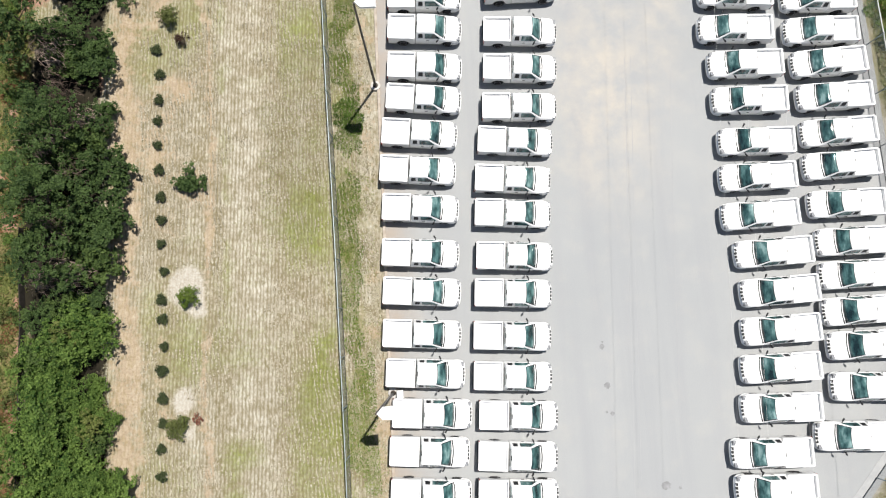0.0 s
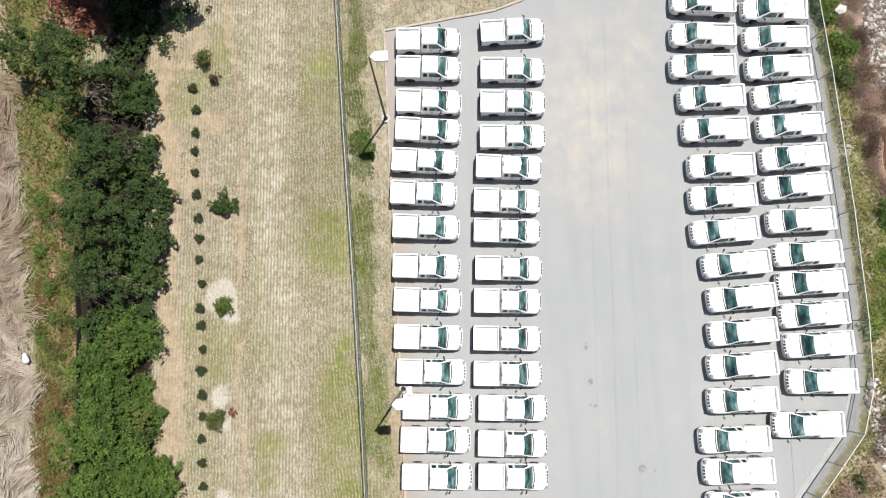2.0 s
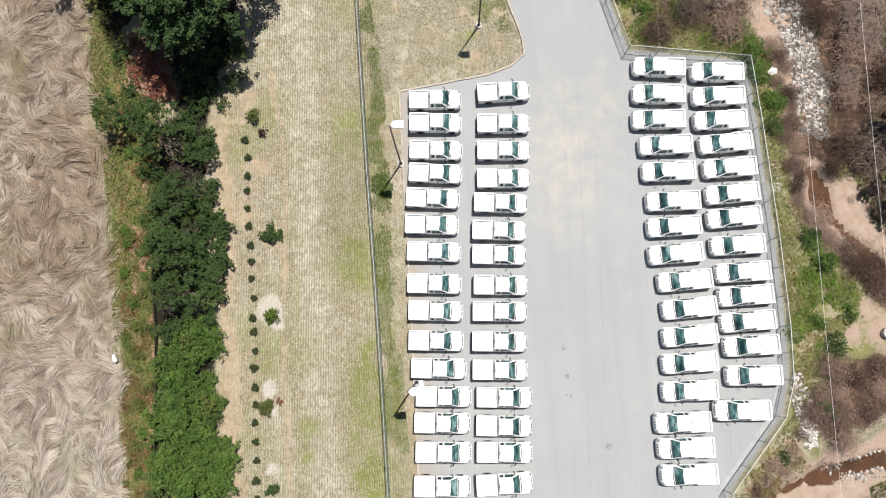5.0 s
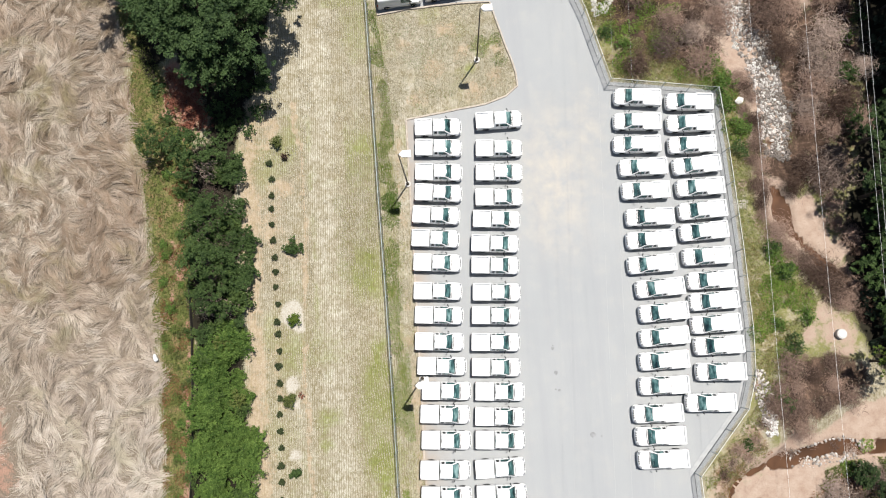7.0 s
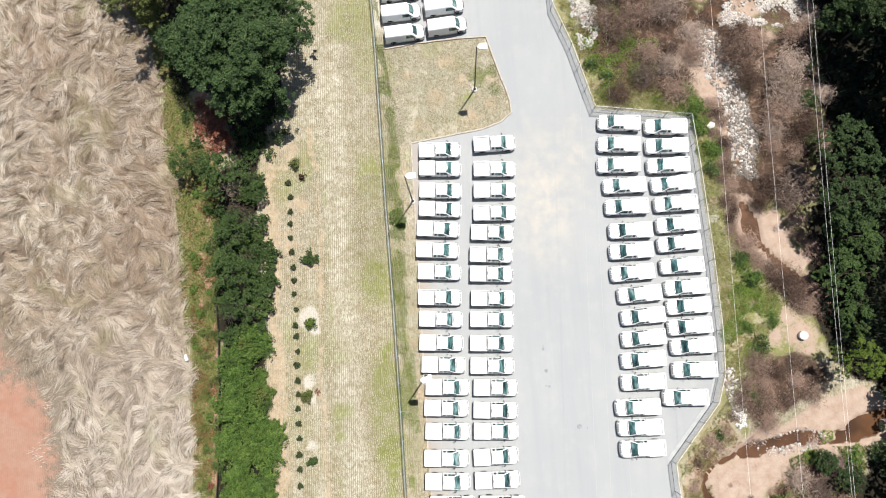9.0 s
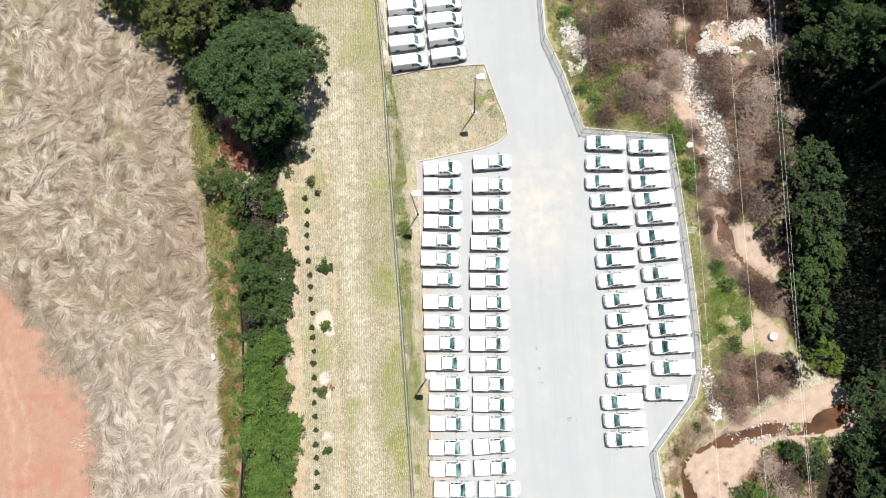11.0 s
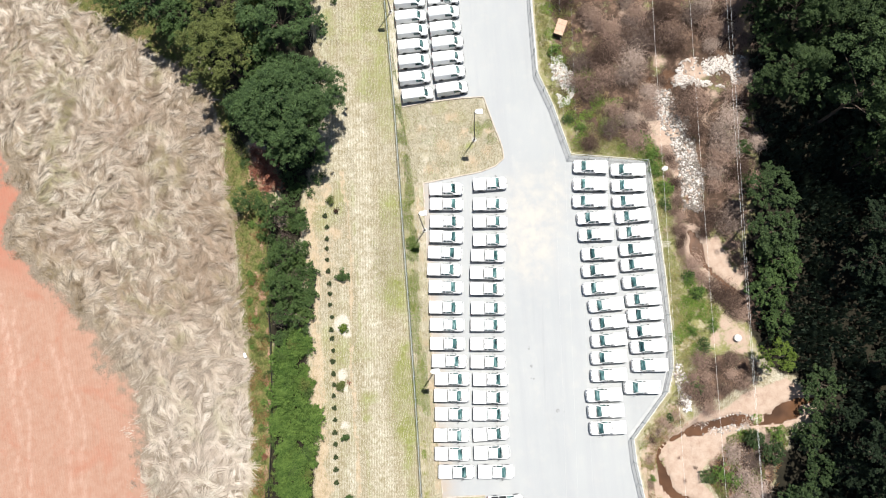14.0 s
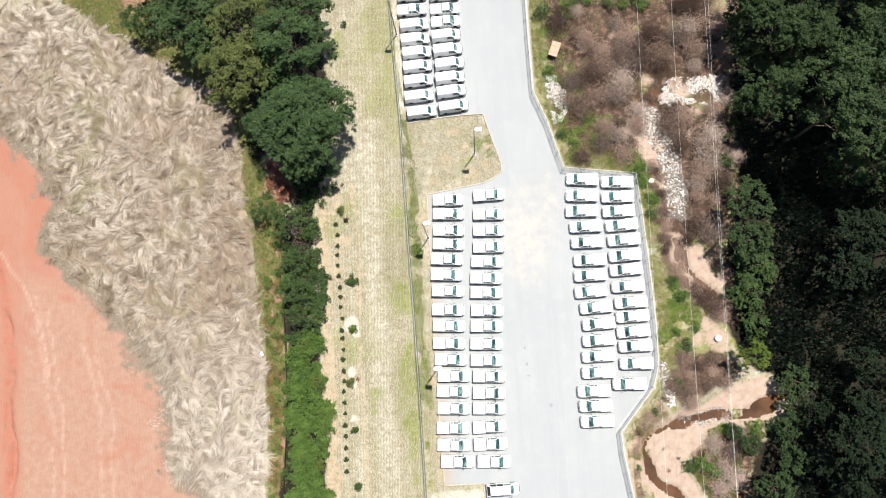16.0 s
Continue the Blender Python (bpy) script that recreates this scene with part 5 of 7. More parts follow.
for k, (x0, slope, h) in enumerate(((26.2, 0.071, 12.0), (30.85, 0.0753, 12.0), (34.7, 0.086, 13.0), (34.5, 0.0927, 14.0), (12.7, 0.074, 12.0), (14.0, 0.074, 12.0), (15.6, 0.07, 12.4))):
    pts = [(x0 + slope * y, y, h + 0.00035 * (y - 20) ** 2) for y in range(-70, 131, 8)]
    tagged(part("overhead_wire", tube(pts, [0.004 if x0 < 20 else 0.008] * len(pts), 5), M_THIN if x0 < 20 else M_WIRE), "thin grey overhead wire strung across the site", "wire", "overhead wires", "structure")


# ---- plants ----
def blades(pos, axis, width, length, normal):
    """Kite-shaped leaves: arrays of centres, long axes, widths, lengths and rough normals."""
    axis = axis / np.linalg.norm(axis, axis=1, keepdims=True)
    side = np.cross(axis, normal)
    side /= np.linalg.norm(side, axis=1, keepdims=True) + 1e-9
    up = np.cross(side, axis)
    l, w = length[:, None], width[:, None]
    v = np.stack([pos - axis * l / 2, pos + side * w / 2 + up * w * 0.12, pos + axis * l / 2 - up * l * 0.1, pos - side * w / 2 + up * w * 0.12], 1)
    n = len(pos)
    return v.reshape(-1, 3), np.arange(4 * n).reshape(n, 4)


def unit(r, n):
    v = r.normal(size=(n, 3))
    return v / np.linalg.norm(v, axis=1, keepdims=True)


def crown_mesh(name, seed, clumps, per, size, mat, droop=0.0, upright=False):
    """Clumps of leaves: (centre, radius) each, denser outside, with gaps between."""
    r = np.random.default_rng(seed)
    out = []
    for c, rad in clumps:
        n = max(12, int(per * rad * rad))
        d = unit(r, n)
        sprays = max(14 if rad < 0.5 else 6, int(9 * rad / size * 0.35))
        hub = unit(r, sprays)
        hub[:, 2] = np.abs(hub[:, 2]) * 0.9 + hub[:, 2] * 0.1
        hub *= r.uniform(0.45, 1.15, (sprays, 1))
        pick = r.integers(0, sprays, n)
        p = np.array(c) + (hub[pick] + d * (0.55 if rad < 0.35 else 0.32) * r.random((n, 1)) ** 0.5 * np.array([1, 1, 0.6])) * rad * np.array([1, 1, 0.8])
        nor = d * 0.3 + hub[pick] * 0.2 + unit(r, n) * 0.6 + np.array([0, 0, 0.7])
        if upright:
            nor[:, 2] *= 0.2
        ax = np.array([0, 0, 1.0]) + unit(r, n) * 0.35 if upright else np.cross(nor, unit(r, n)) - np.array([0, 0, droop])
        s = size * (0.6 + 0.8 * r.random(n))
        out.append((p, ax, s * 0.62, s, nor))
    v, f = blades(*[np.concatenate([o[k] for o in out]) for k in range(5)])
    return put_mesh(name, v, f, mat)


def limb_bm(seed, height, spread, count, thick):
    r = random.Random(seed)
    bm = tube([(0, 0, -0.2), (r.uniform(-.2, .2), r.uniform(-.2, .2), height * 0.35), (r.uniform(-.4, .4), r.uniform(-.4, .4), height * 0.8)], [thick, thick * 0.75, thick * 0.3], 8)
    ends = []
    for k in range(count):
        a = 2 * math.pi * (k + r.random() * 0.6) / count
        z0, reach = height * r.uniform(0.3, 0.68), spread * r.uniform(0.6, 1.0)
        end = (reach * math.cos(a), reach * math.sin(a), min(height * 0.95, z0 + reach * r.uniform(0.35, 0.7)))
        tube([(0, 0, z0), (end[0] * 0.5, end[1] * 0.5, z0 + (end[2] - z0) * 0.6), end], [thick * 0.4, thick * 0.22, thick * 0.08], 5, bm)
        ends.append(end)
    return bm, ends


def tree(label, seed, height, spread, mat, clumps=34, per=95, size=0.34, group="", thick=0.28):
    t = thing("tree", label, "tree", group)
    bm, ends = limb_bm(seed, height, spread, 9, thick)
    part("trunk", bm, M_BARK, t, "grey-brown bark trunk and limbs")
    r = random.Random(seed + 1)
    balls = []
    for k in range(clumps):
        a, q = r.uniform(0, 2 * math.pi), math.sqrt(r.uniform(0.02, 1.0)) * r.uniform(0.85, 1.08)
        q *= spread * (1 + 0.16 * math.sin(3 * a + seed) + 0.10 * math.sin(5 * a + 2 * seed))
        deep = min(height, spread * 1.5)
        z = height - deep * (0.02 + 0.42 * min(1.2, q / spread) ** 2) + r.uniform(-0.26, 0.08) * deep
        balls.append(((q * math.cos(a), q * math.sin(a), z - deep * 0.08), spread * r.choice((0.07, 0.10, 0.13, 0.17, 0.23)) * r.uniform(0.85, 1.15)))
    balls += [(e, spread * 0.22) for e in ends] + [((e[0] * 0.6, e[1] * 0.6, e[2] + height * 0.03), spread * 0.2) for e in ends]
    same_part("crown", crown_mesh("crown", seed, balls, per, size, mat), t)
    return t


def bush(name, label, category, seed, rad, tall, mat, count=9, per=260, size=0.16, group="", twigs=True):
    t = thing(name, label, category, group)
    r = random.Random(seed)
    balls = [((0, 0, tall * 0.5), rad * 0.42)]
    for k in range(count * 2):
        a, q = r.uniform(0, 2 * math.pi), rad * math.sqrt(r.random()) * 0.8
        balls.append(((q * math.cos(a), q * math.sin(a), tall * r.uniform(0.2, 0.95) * (1.1 - 0.5 * (q / rad) ** 2)), rad * r.choice((0.14, 0.2, 0.28, 0.4)) * r.uniform(0.85, 1.15)))
    same_part("foliage", crown_mesh("foliage", seed, balls, per, size, mat), t)
    part("stem", tube([(0, 0, -0.1), (0.1 * rad, 0.05 * rad, tall * 0.4), (0.3 * rad, -0.1 * rad, tall * 0.85)], [0.05 * rad, 0.035 * rad, 0.01 * rad], 5), M_BARK, t)
    return t


def bramble(seed, rad, tall, mat, count=640, label="leafless brown bramble thicket on the creek bank", group="bramble thickets"):
    """A leafless thicket of thin arching canes."""
    t = thing("bramble_thicket", label, "thicket", group)
    r = np.random.default_rng(seed)
    base = np.stack([r.normal(0, rad * 0.45, count), r.normal(0, rad * 0.45, count), tall * 0.25 + tall * 0.6 * r.random(count)], 1)
    a = r.uniform(0, 2 * np.pi, count)
    run = np.stack([np.cos(a), np.sin(a), r.uniform(-0.2, 0.5, count)], 1) * (rad * r.uniform(0.25, 0.6, count))[:, None]
    bend = np.stack([-np.sin(a), np.cos(a), 0 * a], 1) * (rad * r.normal(0, 0.12, count))[:, None] - np.array([0, 0, 0.12 * tall])
    w = np.stack([-np.sin(a), np.cos(a), r.normal(0, 0.4, count)], 1) * (0.010 + 0.022 * r.random(count) ** 2)[:, None]
    cols = [base - run / 2, base + np.array([0, 0, 0.1 * tall]), base + run / 2 + bend]
    v = np.stack([q for c, k in zip(cols, (1.0, 0.8, 0.3)) for q in (c - w * k, c + w * k)], 1).reshape(-1, 3)
    i = np.arange(count)[:, None] * 6
    f = np.concatenate([i + np.array([0, 1, 3, 2]), i + np.array([2, 3, 5, 4])])
    tagged(same_part("cane_tangle", put_mesh("cane_tangle", v, f, mat), t), kind="stuff")
    return t


def scatter(make, places):
    """Builds the first of each kind and copies the others: places are (x, y, scale, turn)."""
    ob = None
    for x, y, s, turn in places:
        z = float(land(np.array([x]), np.array([y]))[0])
        m = pose(x, y, z, 0, 0, turn)
        if ob is None:
            ob = make()
            ob.scale = (s, s, s)
            ob.matrix_basis = m @ Matrix.Diagonal((s, s, s, 1))
        else:
            c = copy_thing(ob, m)
            c.matrix_basis = m @ Matrix.Diagonal((s, s, s, 1))


def fill(poly, count, gap, seed, lo, hi):
    r, out = random.Random(seed), []
    xs, ys = [p[0] for p in poly], [p[1] for p in poly]
    x0, x1, y0, y1 = max(min(xs), -76), min(max(xs), 74), max(min(ys), -30), min(max(ys), 66)
    for _ in range(count * 40):
        x, y = r.uniform(x0, x1), r.uniform(y0, y1)
        if len(out) < count and depth_in(poly, np.array([x]), np.array([y]))[0] > 0 and all(math.hypot(x - a, y - b) > gap for a, b, *_ in out):
            out.append((x, y, r.uniform(lo, hi), r.uniform(0, 360)))
    return out


# hedgerow: vines in the south, darker scrub in the north
VINES = [(-20.9, 3.0), (-20.7, -8.0), (-21.1, -14.0), (-20.5, -30.0), (-26.5, -30.0), (-25.6, -12.0), (-25.2, 1.0)]
SCRUB = [(-20.8, 24.0), (-20.7, 3.0), (-25.2, 2.0), (-25.6, 12.0), (-24.6, 23.0)]
# Holes left in the hedgerow, where the near-black floor stands for shade.
GAPS = [(-25.6, 5.2, 2.0), (-22.2, 16.8, 1.3), (-24.7, 19.4, 1.1), (-22.2, 24.2, 2.2)]


def clear(places):
    return [p for p in places if all(math.hypot(p[0] - x, p[1] - y) > q for x, y, q in GAPS)]


places = clear(fill(VINES, 70, 1.05, 5, 0.5, 1.35))
scatter(lambda: bush("vine_thicket", "dense bright green vine-covered thicket", "thicket", 11, 1.5, 2.0, L_HEDGE, 18, 560, 0.135, "vine thickets"), places[0::2])
scatter(lambda: bush("vine_thicket", "dense bright green vine-covered thicket", "thicket", 12, 1.6, 2.3, L_HEDGE, 18, 540, 0.14, "vine thickets"), places[1::2])
scatter(lambda: bush("vine_thicket", "darker leafy growth among the vines", "thicket", 22, 1.2, 2.5, L_MID, 11, 520, 0.15, "vine thickets"), clear(fill(VINES, 13, 2.2, 25, 0.6, 1.1)))
scatter(lambda: bush("vine_thicket", "yellow-green leafy growth among the vines", "thicket", 23, 1.0, 2.7, L_WEED, 9, 420, 0.14, "vine thickets"), clear(fill(VINES, 9, 2.4, 26, 0.6, 1.1)))
places = clear(p for p in fill(SCRUB, 40, 1.45, 6, 0.7, 1.15) if p[1] < 21.0 or p[0] < -24.6)
scatter(lambda: bush("scrub_thicket", "dark green leafy scrub thicket", "thicket", 13, 1.6, 2.6, L_DARK, 12, 620, 0.15, "scrub thickets"), places[0::2])
scatter(lambda: bush("scrub_thicket", "mid green leafy scrub thicket", "thicket", 14, 1.5, 2.2, L_MID, 10, 600, 0.15, "scrub thickets"), places[1::2])
scatter(lambda: tree("small dark leafy tree in the hedgerow", 21, 6.4, 2.3, L_DARK, 44, 480, 0.15, "hedgerow trees", 0.1), [(-23.6, 9.5, 1.0, 0), (-22.8, 14.0, 0.9, 70), (-24.4, 20.5, 1.05, 140), (-23.0, 6.0, 0.85, 200), (-28.6, 22.5, 0.8, 260)])
scatter(lambda: bramble(65, 1.2, 3.2, M_TWIG_GREY, 150, "bare grey twigs among the leaves of the hedgerow", "bare twigs in the hedgerow"), [(-23.2, 8.2, 1.0, 0), (-22.4, 11.6, 0.9, 60), (-24.0, 13.2, 1.0, 120), (-23.4, 16.8, 1.0, 180), (-22.2, 5.2, 0.9, 240), (-24.4, 5.0, 0.8, 300), (-23.8, 19.2, 1.0, 20), (-21.8, 15.0, 0.8, 80)])

# trees of the north-west
tree("broad dark green oak beside the cut grass", 31, 14.0, 6.9, L_OAK, 225, 340, 0.21, "", 0.45).matrix_basis = pose(-20.4, 33.4, 0)
tree("yellow-green broadleaf tree behind the oak", 32, 15.0, 5.0, L_OLIVE, 74, 340, 0.20).matrix_basis = pose(-29.0, 41.6, 0)
tree("dark broadleaf tree behind the oak", 33, 15.6, 5.3, L_OAK, 80, 330, 0.21).matrix_basis = pose(-20.8, 44.9, 0)
tree("yellow-green broadleaf tree behind the oak", 34, 14.5, 4.8, L_OLIVE, 74, 340, 0.20).matrix_basis = pose(-27.7, 49.6, 0)
tree("dark broadleaf tree at the field edge", 35, 13.9, 4.8, L_OAK, 74, 330, 0.21).matrix_basis = pose(-37.7, 51.7, 0)
tree("dark broadleaf tree behind the oak", 36, 15.0, 4.8, L_OAK, 74, 330, 0.21).matrix_basis = pose(-18.9, 53.8, 0)
scatter(lambda: tree("dark broadleaf tree at the field edge", 37, 12.0, 4.1, L_DARK, 60, 360, 0.19, "field edge trees"), [(-33.7, 47.1, 1.0, 0), (-34.0, 54.6, 1.1, 80), (-24.1, 40.5, 0.9, 150), (-43.9, 58.2, 0.9, 220), (-25.1, 53.6, 1.1, 300), (-47.1, 55.0, 0.6, 20)])
scatter(lambda: bush("shade_shrub", "dark green shrub in the shade of the oak", "shrub", 19, 1.4, 1.5, L_DARK, 9, 300, 0.17, "shrubs under the oak"), [(-21.2, 27.4, 1.0, 0), (-22.8, 26.0, 0.9, 60), (-19.7, 28.2, 0.8, 110), (-20.2, 31.0, 1.0, 170), (-21.6, 23.6, 0.8, 30), (-20.6, 25.2, 0.8, 90), (-23.0, 22.6, 0.75, 150), (-22.4, 24.4, 0.8, 210), (-19.9, 23.4, 0.6, 250), (-29.4, 29.0, 0.7, 220), (-28.3, 25.6, 0.6, 280)])
bush("red_brown_shrub", "dead red-brown leafy shrub under the oak", "shrub", 15, 1.9, 1.1, L_RED, 12, 150, 0.22).matrix_basis = pose(-26.5, 27.3, 0)
bush("red_brown_shrub", "dead red-brown leafy shrub under the oak", "shrub", 16, 1.3, 0.9, L_RED, 9, 150, 0.2).matrix_basis = pose(-24.5, 24.9, 0)
scatter(lambda: bush("red_brown_shrub", "low spray of dead red-brown leaves under the oak", "shrub", 20, 1.3, 0.6, L_RED, 9, 190, 0.2, "dead leaves under the oak"), [(-27.6, 30.2, 0.9, 0), (-26.2, 29.4, 1.0, 60), (-27.9, 27.8, 0.8, 120), (-25.3, 26.4, 0.9, 180), (-26.4, 24.6, 0.8, 240), (-24.8, 28.6, 0.7, 300)])
bush("green_shrub", "low green shrub at the edge of the cut grass", "shrub", 17, 1.2, 1.4, L_DARK, 9, 240, 0.18).matrix_basis = pose(-18.5, 25.5, 0)
bush("green_shrub", "low green shrub at the edge of the cut grass", "shrub", 18, 1.1, 1.3, L_DARK, 9, 240, 0.18).matrix_basis = pose(-17.9, 28.5, 0)

for leaf, tint, seed in ((L_HEDGE, "bright green", 91), (L_WEED, "yellow-green", 92), (L_OLIVE, "olive", 93), (L_RED, "dry brown", 94)):
    scatter(lambda: bush("verge_bush", "low %s weedy bush beside the dead grass" % tint, "bush", seed, 0.75, 0.7, leaf, 8, 380, 0.13, "verge bushes"), fill([(-29.0, 26.0), (-27.0, 24.0), (-27.1, 0.0), (-28.0, -20.0), (-28.4, -30.0), (-29.6, -30.0), (-29.2, 0.0)], 20 if leaf != L_RED else 5, 0.8, seed, 0.35, 1.0))

scatter(lambda: bush("verge_bush", "mid green bush at the foot of the hedgerow", "bush", 95, 1.1, 1.3, L_MID, 9, 420, 0.14, "verge bushes"), [(-26.6, 21.4, 1.0, 0), (-26.9, 17.4, 0.9, 50), (-26.3, 13.2, 1.1, 100), (-26.8, 10.6, 0.7, 150), (-26.2, 7.2, 0.8, 200), (-26.4, 3.0, 0.7, 250), (-26.2, -1.6, 0.7, 300), (-26.5, -7.0, 0.6, 350), (-26.6, -11.4, 0.8, 30), (-27.0, -17.0, 0.8, 80)])

# evergreen row and single bushes in the cut grass
row = [(-17.8, 19.9), (-17.6, 18.2), (-17.7, 16.4), (-17.8, 15.0), (-17.8, 13.4), (-17.7, 11.7), (-17.6, 9.9), (-17.6, 8.4), (-17.7, 6.9), (-17.5, 5.1), (-17.7, 3.3), (-17.6, 2.1), (-17.6, 0.4), (-17.7, -1.1), (-17.7, -2.8), (-17.7, -4.3), (-17.8, -5.8), (-17.8, -7.4), (-17.8, -9.0), (-17.9, -10.7), (-17.9, -12.3), (-17.9, -14.0), (-18.0, -15.6), (-18.0, -17.3)]


def evergreen():
    t = thing("evergreen_shrub", "small round evergreen shrub planted in a row", "shrub", "row of evergreen shrubs")
    same_part("foliage", crown_mesh("foliage", 41, [((0, 0, 0.2), 0.26), ((0.1, 0.06, 0.26), 0.17), ((-0.11, 0.05, 0.25), 0.16), ((0.02, -0.12, 0.24), 0.17)], 3600, 0.075, L_SHRUB), t)
    part("stem", tube([(0, 0, -0.1), (0.01, 0.0, 0.12), (0.02, 0.01, 0.3)], [0.03, 0.022, 0.008], 5), M_BARK, t)
    return t


scatter(evergreen, [(x, y, random.uniform(1.0, 1.3), random.uniform(0, 360)) for x, y in row])
for k, (x, y, s, leaf) in enumerate(((-15.9, 3.3, 1.05, L_LIME), (-15.6, 10.8, 1.35, L_DARK), (-16.9, 22.0, 1.0, L_OLIVE), (-16.7, -4.5, 1.0, L_OLIVE), (-16.4, -11.4, 0.85, L_DARK), (-16.3, -19.6, 0.9, L_DARK), (-14.8, 53.3, 0.8, L_DARK))):
    bush("bush", "leafy bush with bare soil round its foot", "bush", 50 + k, 0.72 * s, 1.15, leaf, 12, 900, 0.12, "bushes in the cut grass").matrix_basis = pose(x, y, -0.03)
bush("bush", "dark brown dead bush in the cut grass", "bush", 59, 0.55, 0.8, L_DEAD, 8, 800, 0.09).matrix_basis = pose(-16.0, 20.4, -0.03)
bush("bush", "bare brown bush in the cut grass", "bush", 58, 0.42, 0.6, L_RED, 7, 700, 0.08).matrix_basis = pose(-15.6, -4.2, -0.03)

# creek banks
places = fill(BRAMBLE_NORTH, 105, 1.6, 8, 0.55, 1.2)
places = [p for p in places if depth_in(RIPRAP_A, np.array([p[0]]), np.array([p[1]]))[0] < -0.6 and depth_in(RIPRAP_B, np.array([p[0]]), np.array([p[1]]))[0] < -0.6 and p[0] > 20 + 0.35 * max(0, 40 - p[1]) * 0.3 and math.hypot(p[0] - 19.0, p[1] - 45.3) > 3.2 and p[1] < 53.5]
scatter(lambda: bramble(61, 2.0, 2.1, M_TWIG), places[0::3])
scatter(lambda: bramble(62, 2.2, 2.2, M_TWIG_GREY), places[1::3])
scatter(lambda: bramble(63, 1.8, 2.3, M_TWIG), places[2::3])
scatter(lambda: bramble(64, 2.0, 1.5, M_TWIG), fill(BRAMBLE_SOUTH, 11, 1.6, 9, 0.45, 0.8) + fill([(31.9, 9.0), (33.3, 12.0), (33.0, 26.0), (31.9, 26.0)], 14, 1.0, 49, 0.35, 0.6) + fill(BRAMBLE_MID, 14, 1.2, 29, 0.6, 0.9))
scatter(lambda: bramble(69, 1.4, 1.6, M_TWIG, 420), [(39.7, 10.8, 0.9, 0), (39.9, 8.9, 0.8, 70), (40.9, 7.4, 0.8, 140), (38.9, 12.9, 0.9, 210), (41.8, 6.0, 0.7, 280)])
scatter(lambda: bramble(67, 1.6, 0.9, M_TWIG_GREY, 420), [(35.6, -17.4, 1.0, 0), (38.0, -18.6, 1.0, 50), (36.6, -20.6, 1.0, 110), (38.2, -22.4, 1.1, 160), (35.8, -23.4, 0.9, 210), (40.0, -16.4, 0.8, 260)])
greens = [(29.0, 26.8, 1.15), (43.9, 25.4, 0.7), (30.2, 24.6, 1.2), (43.1, 18.3, 0.7), (30.1, 22.6, 1.0), (30.9, 17.2, 0.8), (31.2, 19.8, 1.0), (45.6, 31.0, 0.8), (33.4, 4.6, 0.9), (32.6, 6.8, 0.7), (32.6, 6.3, 0.8), (33.6, 4.2, 0.7), (35.0, -0.5, 0.8), (33.4, -3.0, 0.9), (32.2, -1.0, 0.7), (31.6, -8.5, 0.8), (20.5, 29.5, 0.8), (18.6, 31.0, 0.7), (18.0, 42.0, 1.0), (17.6, 52.0, 1.2), (21.5, 51.0, 1.1), (23.5, 54.0, 1.2), (20.5, 56.5, 1.2), (28.5, 52.5, 1.0), (33.5, -19.7, 1.2), (31.7, -20.2, 0.9), (35.2, -20.8, 0.9), (38.5, -15.8, 1.0), (41.5, -15.6, 1.0), (44.5, -15.2, 1.0), (24.3, -20.0, 0.5), (27.6, -12.2, 0.5), (44.0, 28.5, 0.9), (33.0, 54.0, 1.2)]
scatter(lambda: bush("bank_shrub", "leafy green shrub on the creek bank", "shrub", 71, 1.3, 1.1, L_HEDGE, 9, 230, 0.17, "bank shrubs"), [(x, y, s, 40.0 * k) for k, (x, y, s) in enumerate(greens[0::2])])
scatter(lambda: bush("bank_shrub", "dark green shrub on the creek bank", "shrub", 72, 1.3, 1.2, L_DARK, 9, 230, 0.17, "bank shrubs"), [(x, y, s, 40.0 * k) for k, (x, y, s) in enumerate(greens[1::2])])

scatter(lambda: bush("bank_shrub", "bright green leafy growth at the head of the creek", "shrub", 73, 1.5, 1.3, L_HEDGE, 9, 260, 0.17, "bank shrubs"), fill([(17.5, 52.0), (22.0, 50.5), (27.0, 53.0), (34.0, 52.0), (38.0, 55.0), (46.0, 56.0), (46.0, 64.0), (17.5, 64.0)], 34, 1.7, 59, 0.7, 1.5))

# forest: tall crowns in the east, lower trees along its edge, scrub with shade put into its colour between them
TALL = [(53.3, 26.7, 6.4), (59.2, 35.7, 5.0), (53.3, 38.8, 4.2), (49.6, 40.9, 3.8), (48.6, 31.6, 3.6), (50.9, 35.2, 2.6), (57.3, 20.1, 2.8), (61.6, 28.6, 5.5), (61.4, 20.0, 5.0), (64.4, 38.8, 5.0), (47.5, 46.5, 4.0), (55.0, 46.0, 4.5), (62.0, 46.5, 5.0)]
MIDDLE = [(56.9, 10.5, 3.6), (54.4, 6.1, 3.2), (55.4, -7.0, 2.2), (48.6, -13.3, 1.9), (52.6, -14.3, 3.4), (51.2, -18.0, 3.8), (48.2, -19.6, 2.2), (51.2, -22.9, 2.4), (56.7, -11.4, 4.0), (55.7, -20.5, 4.0), (60.7, 7.4, 4.0), (57.7, 17.6, 1.8)]
EDGE = [(47.4, 38.2, 2.6), (46.4, 32.4, 2.4), (47.0, 44.4, 2.9), (43.8, 17.1, 3.0), (42.9, 11.3, 3.0), (44.6, -19.6, 2.0), (41.6, -23.2, 2.3)]
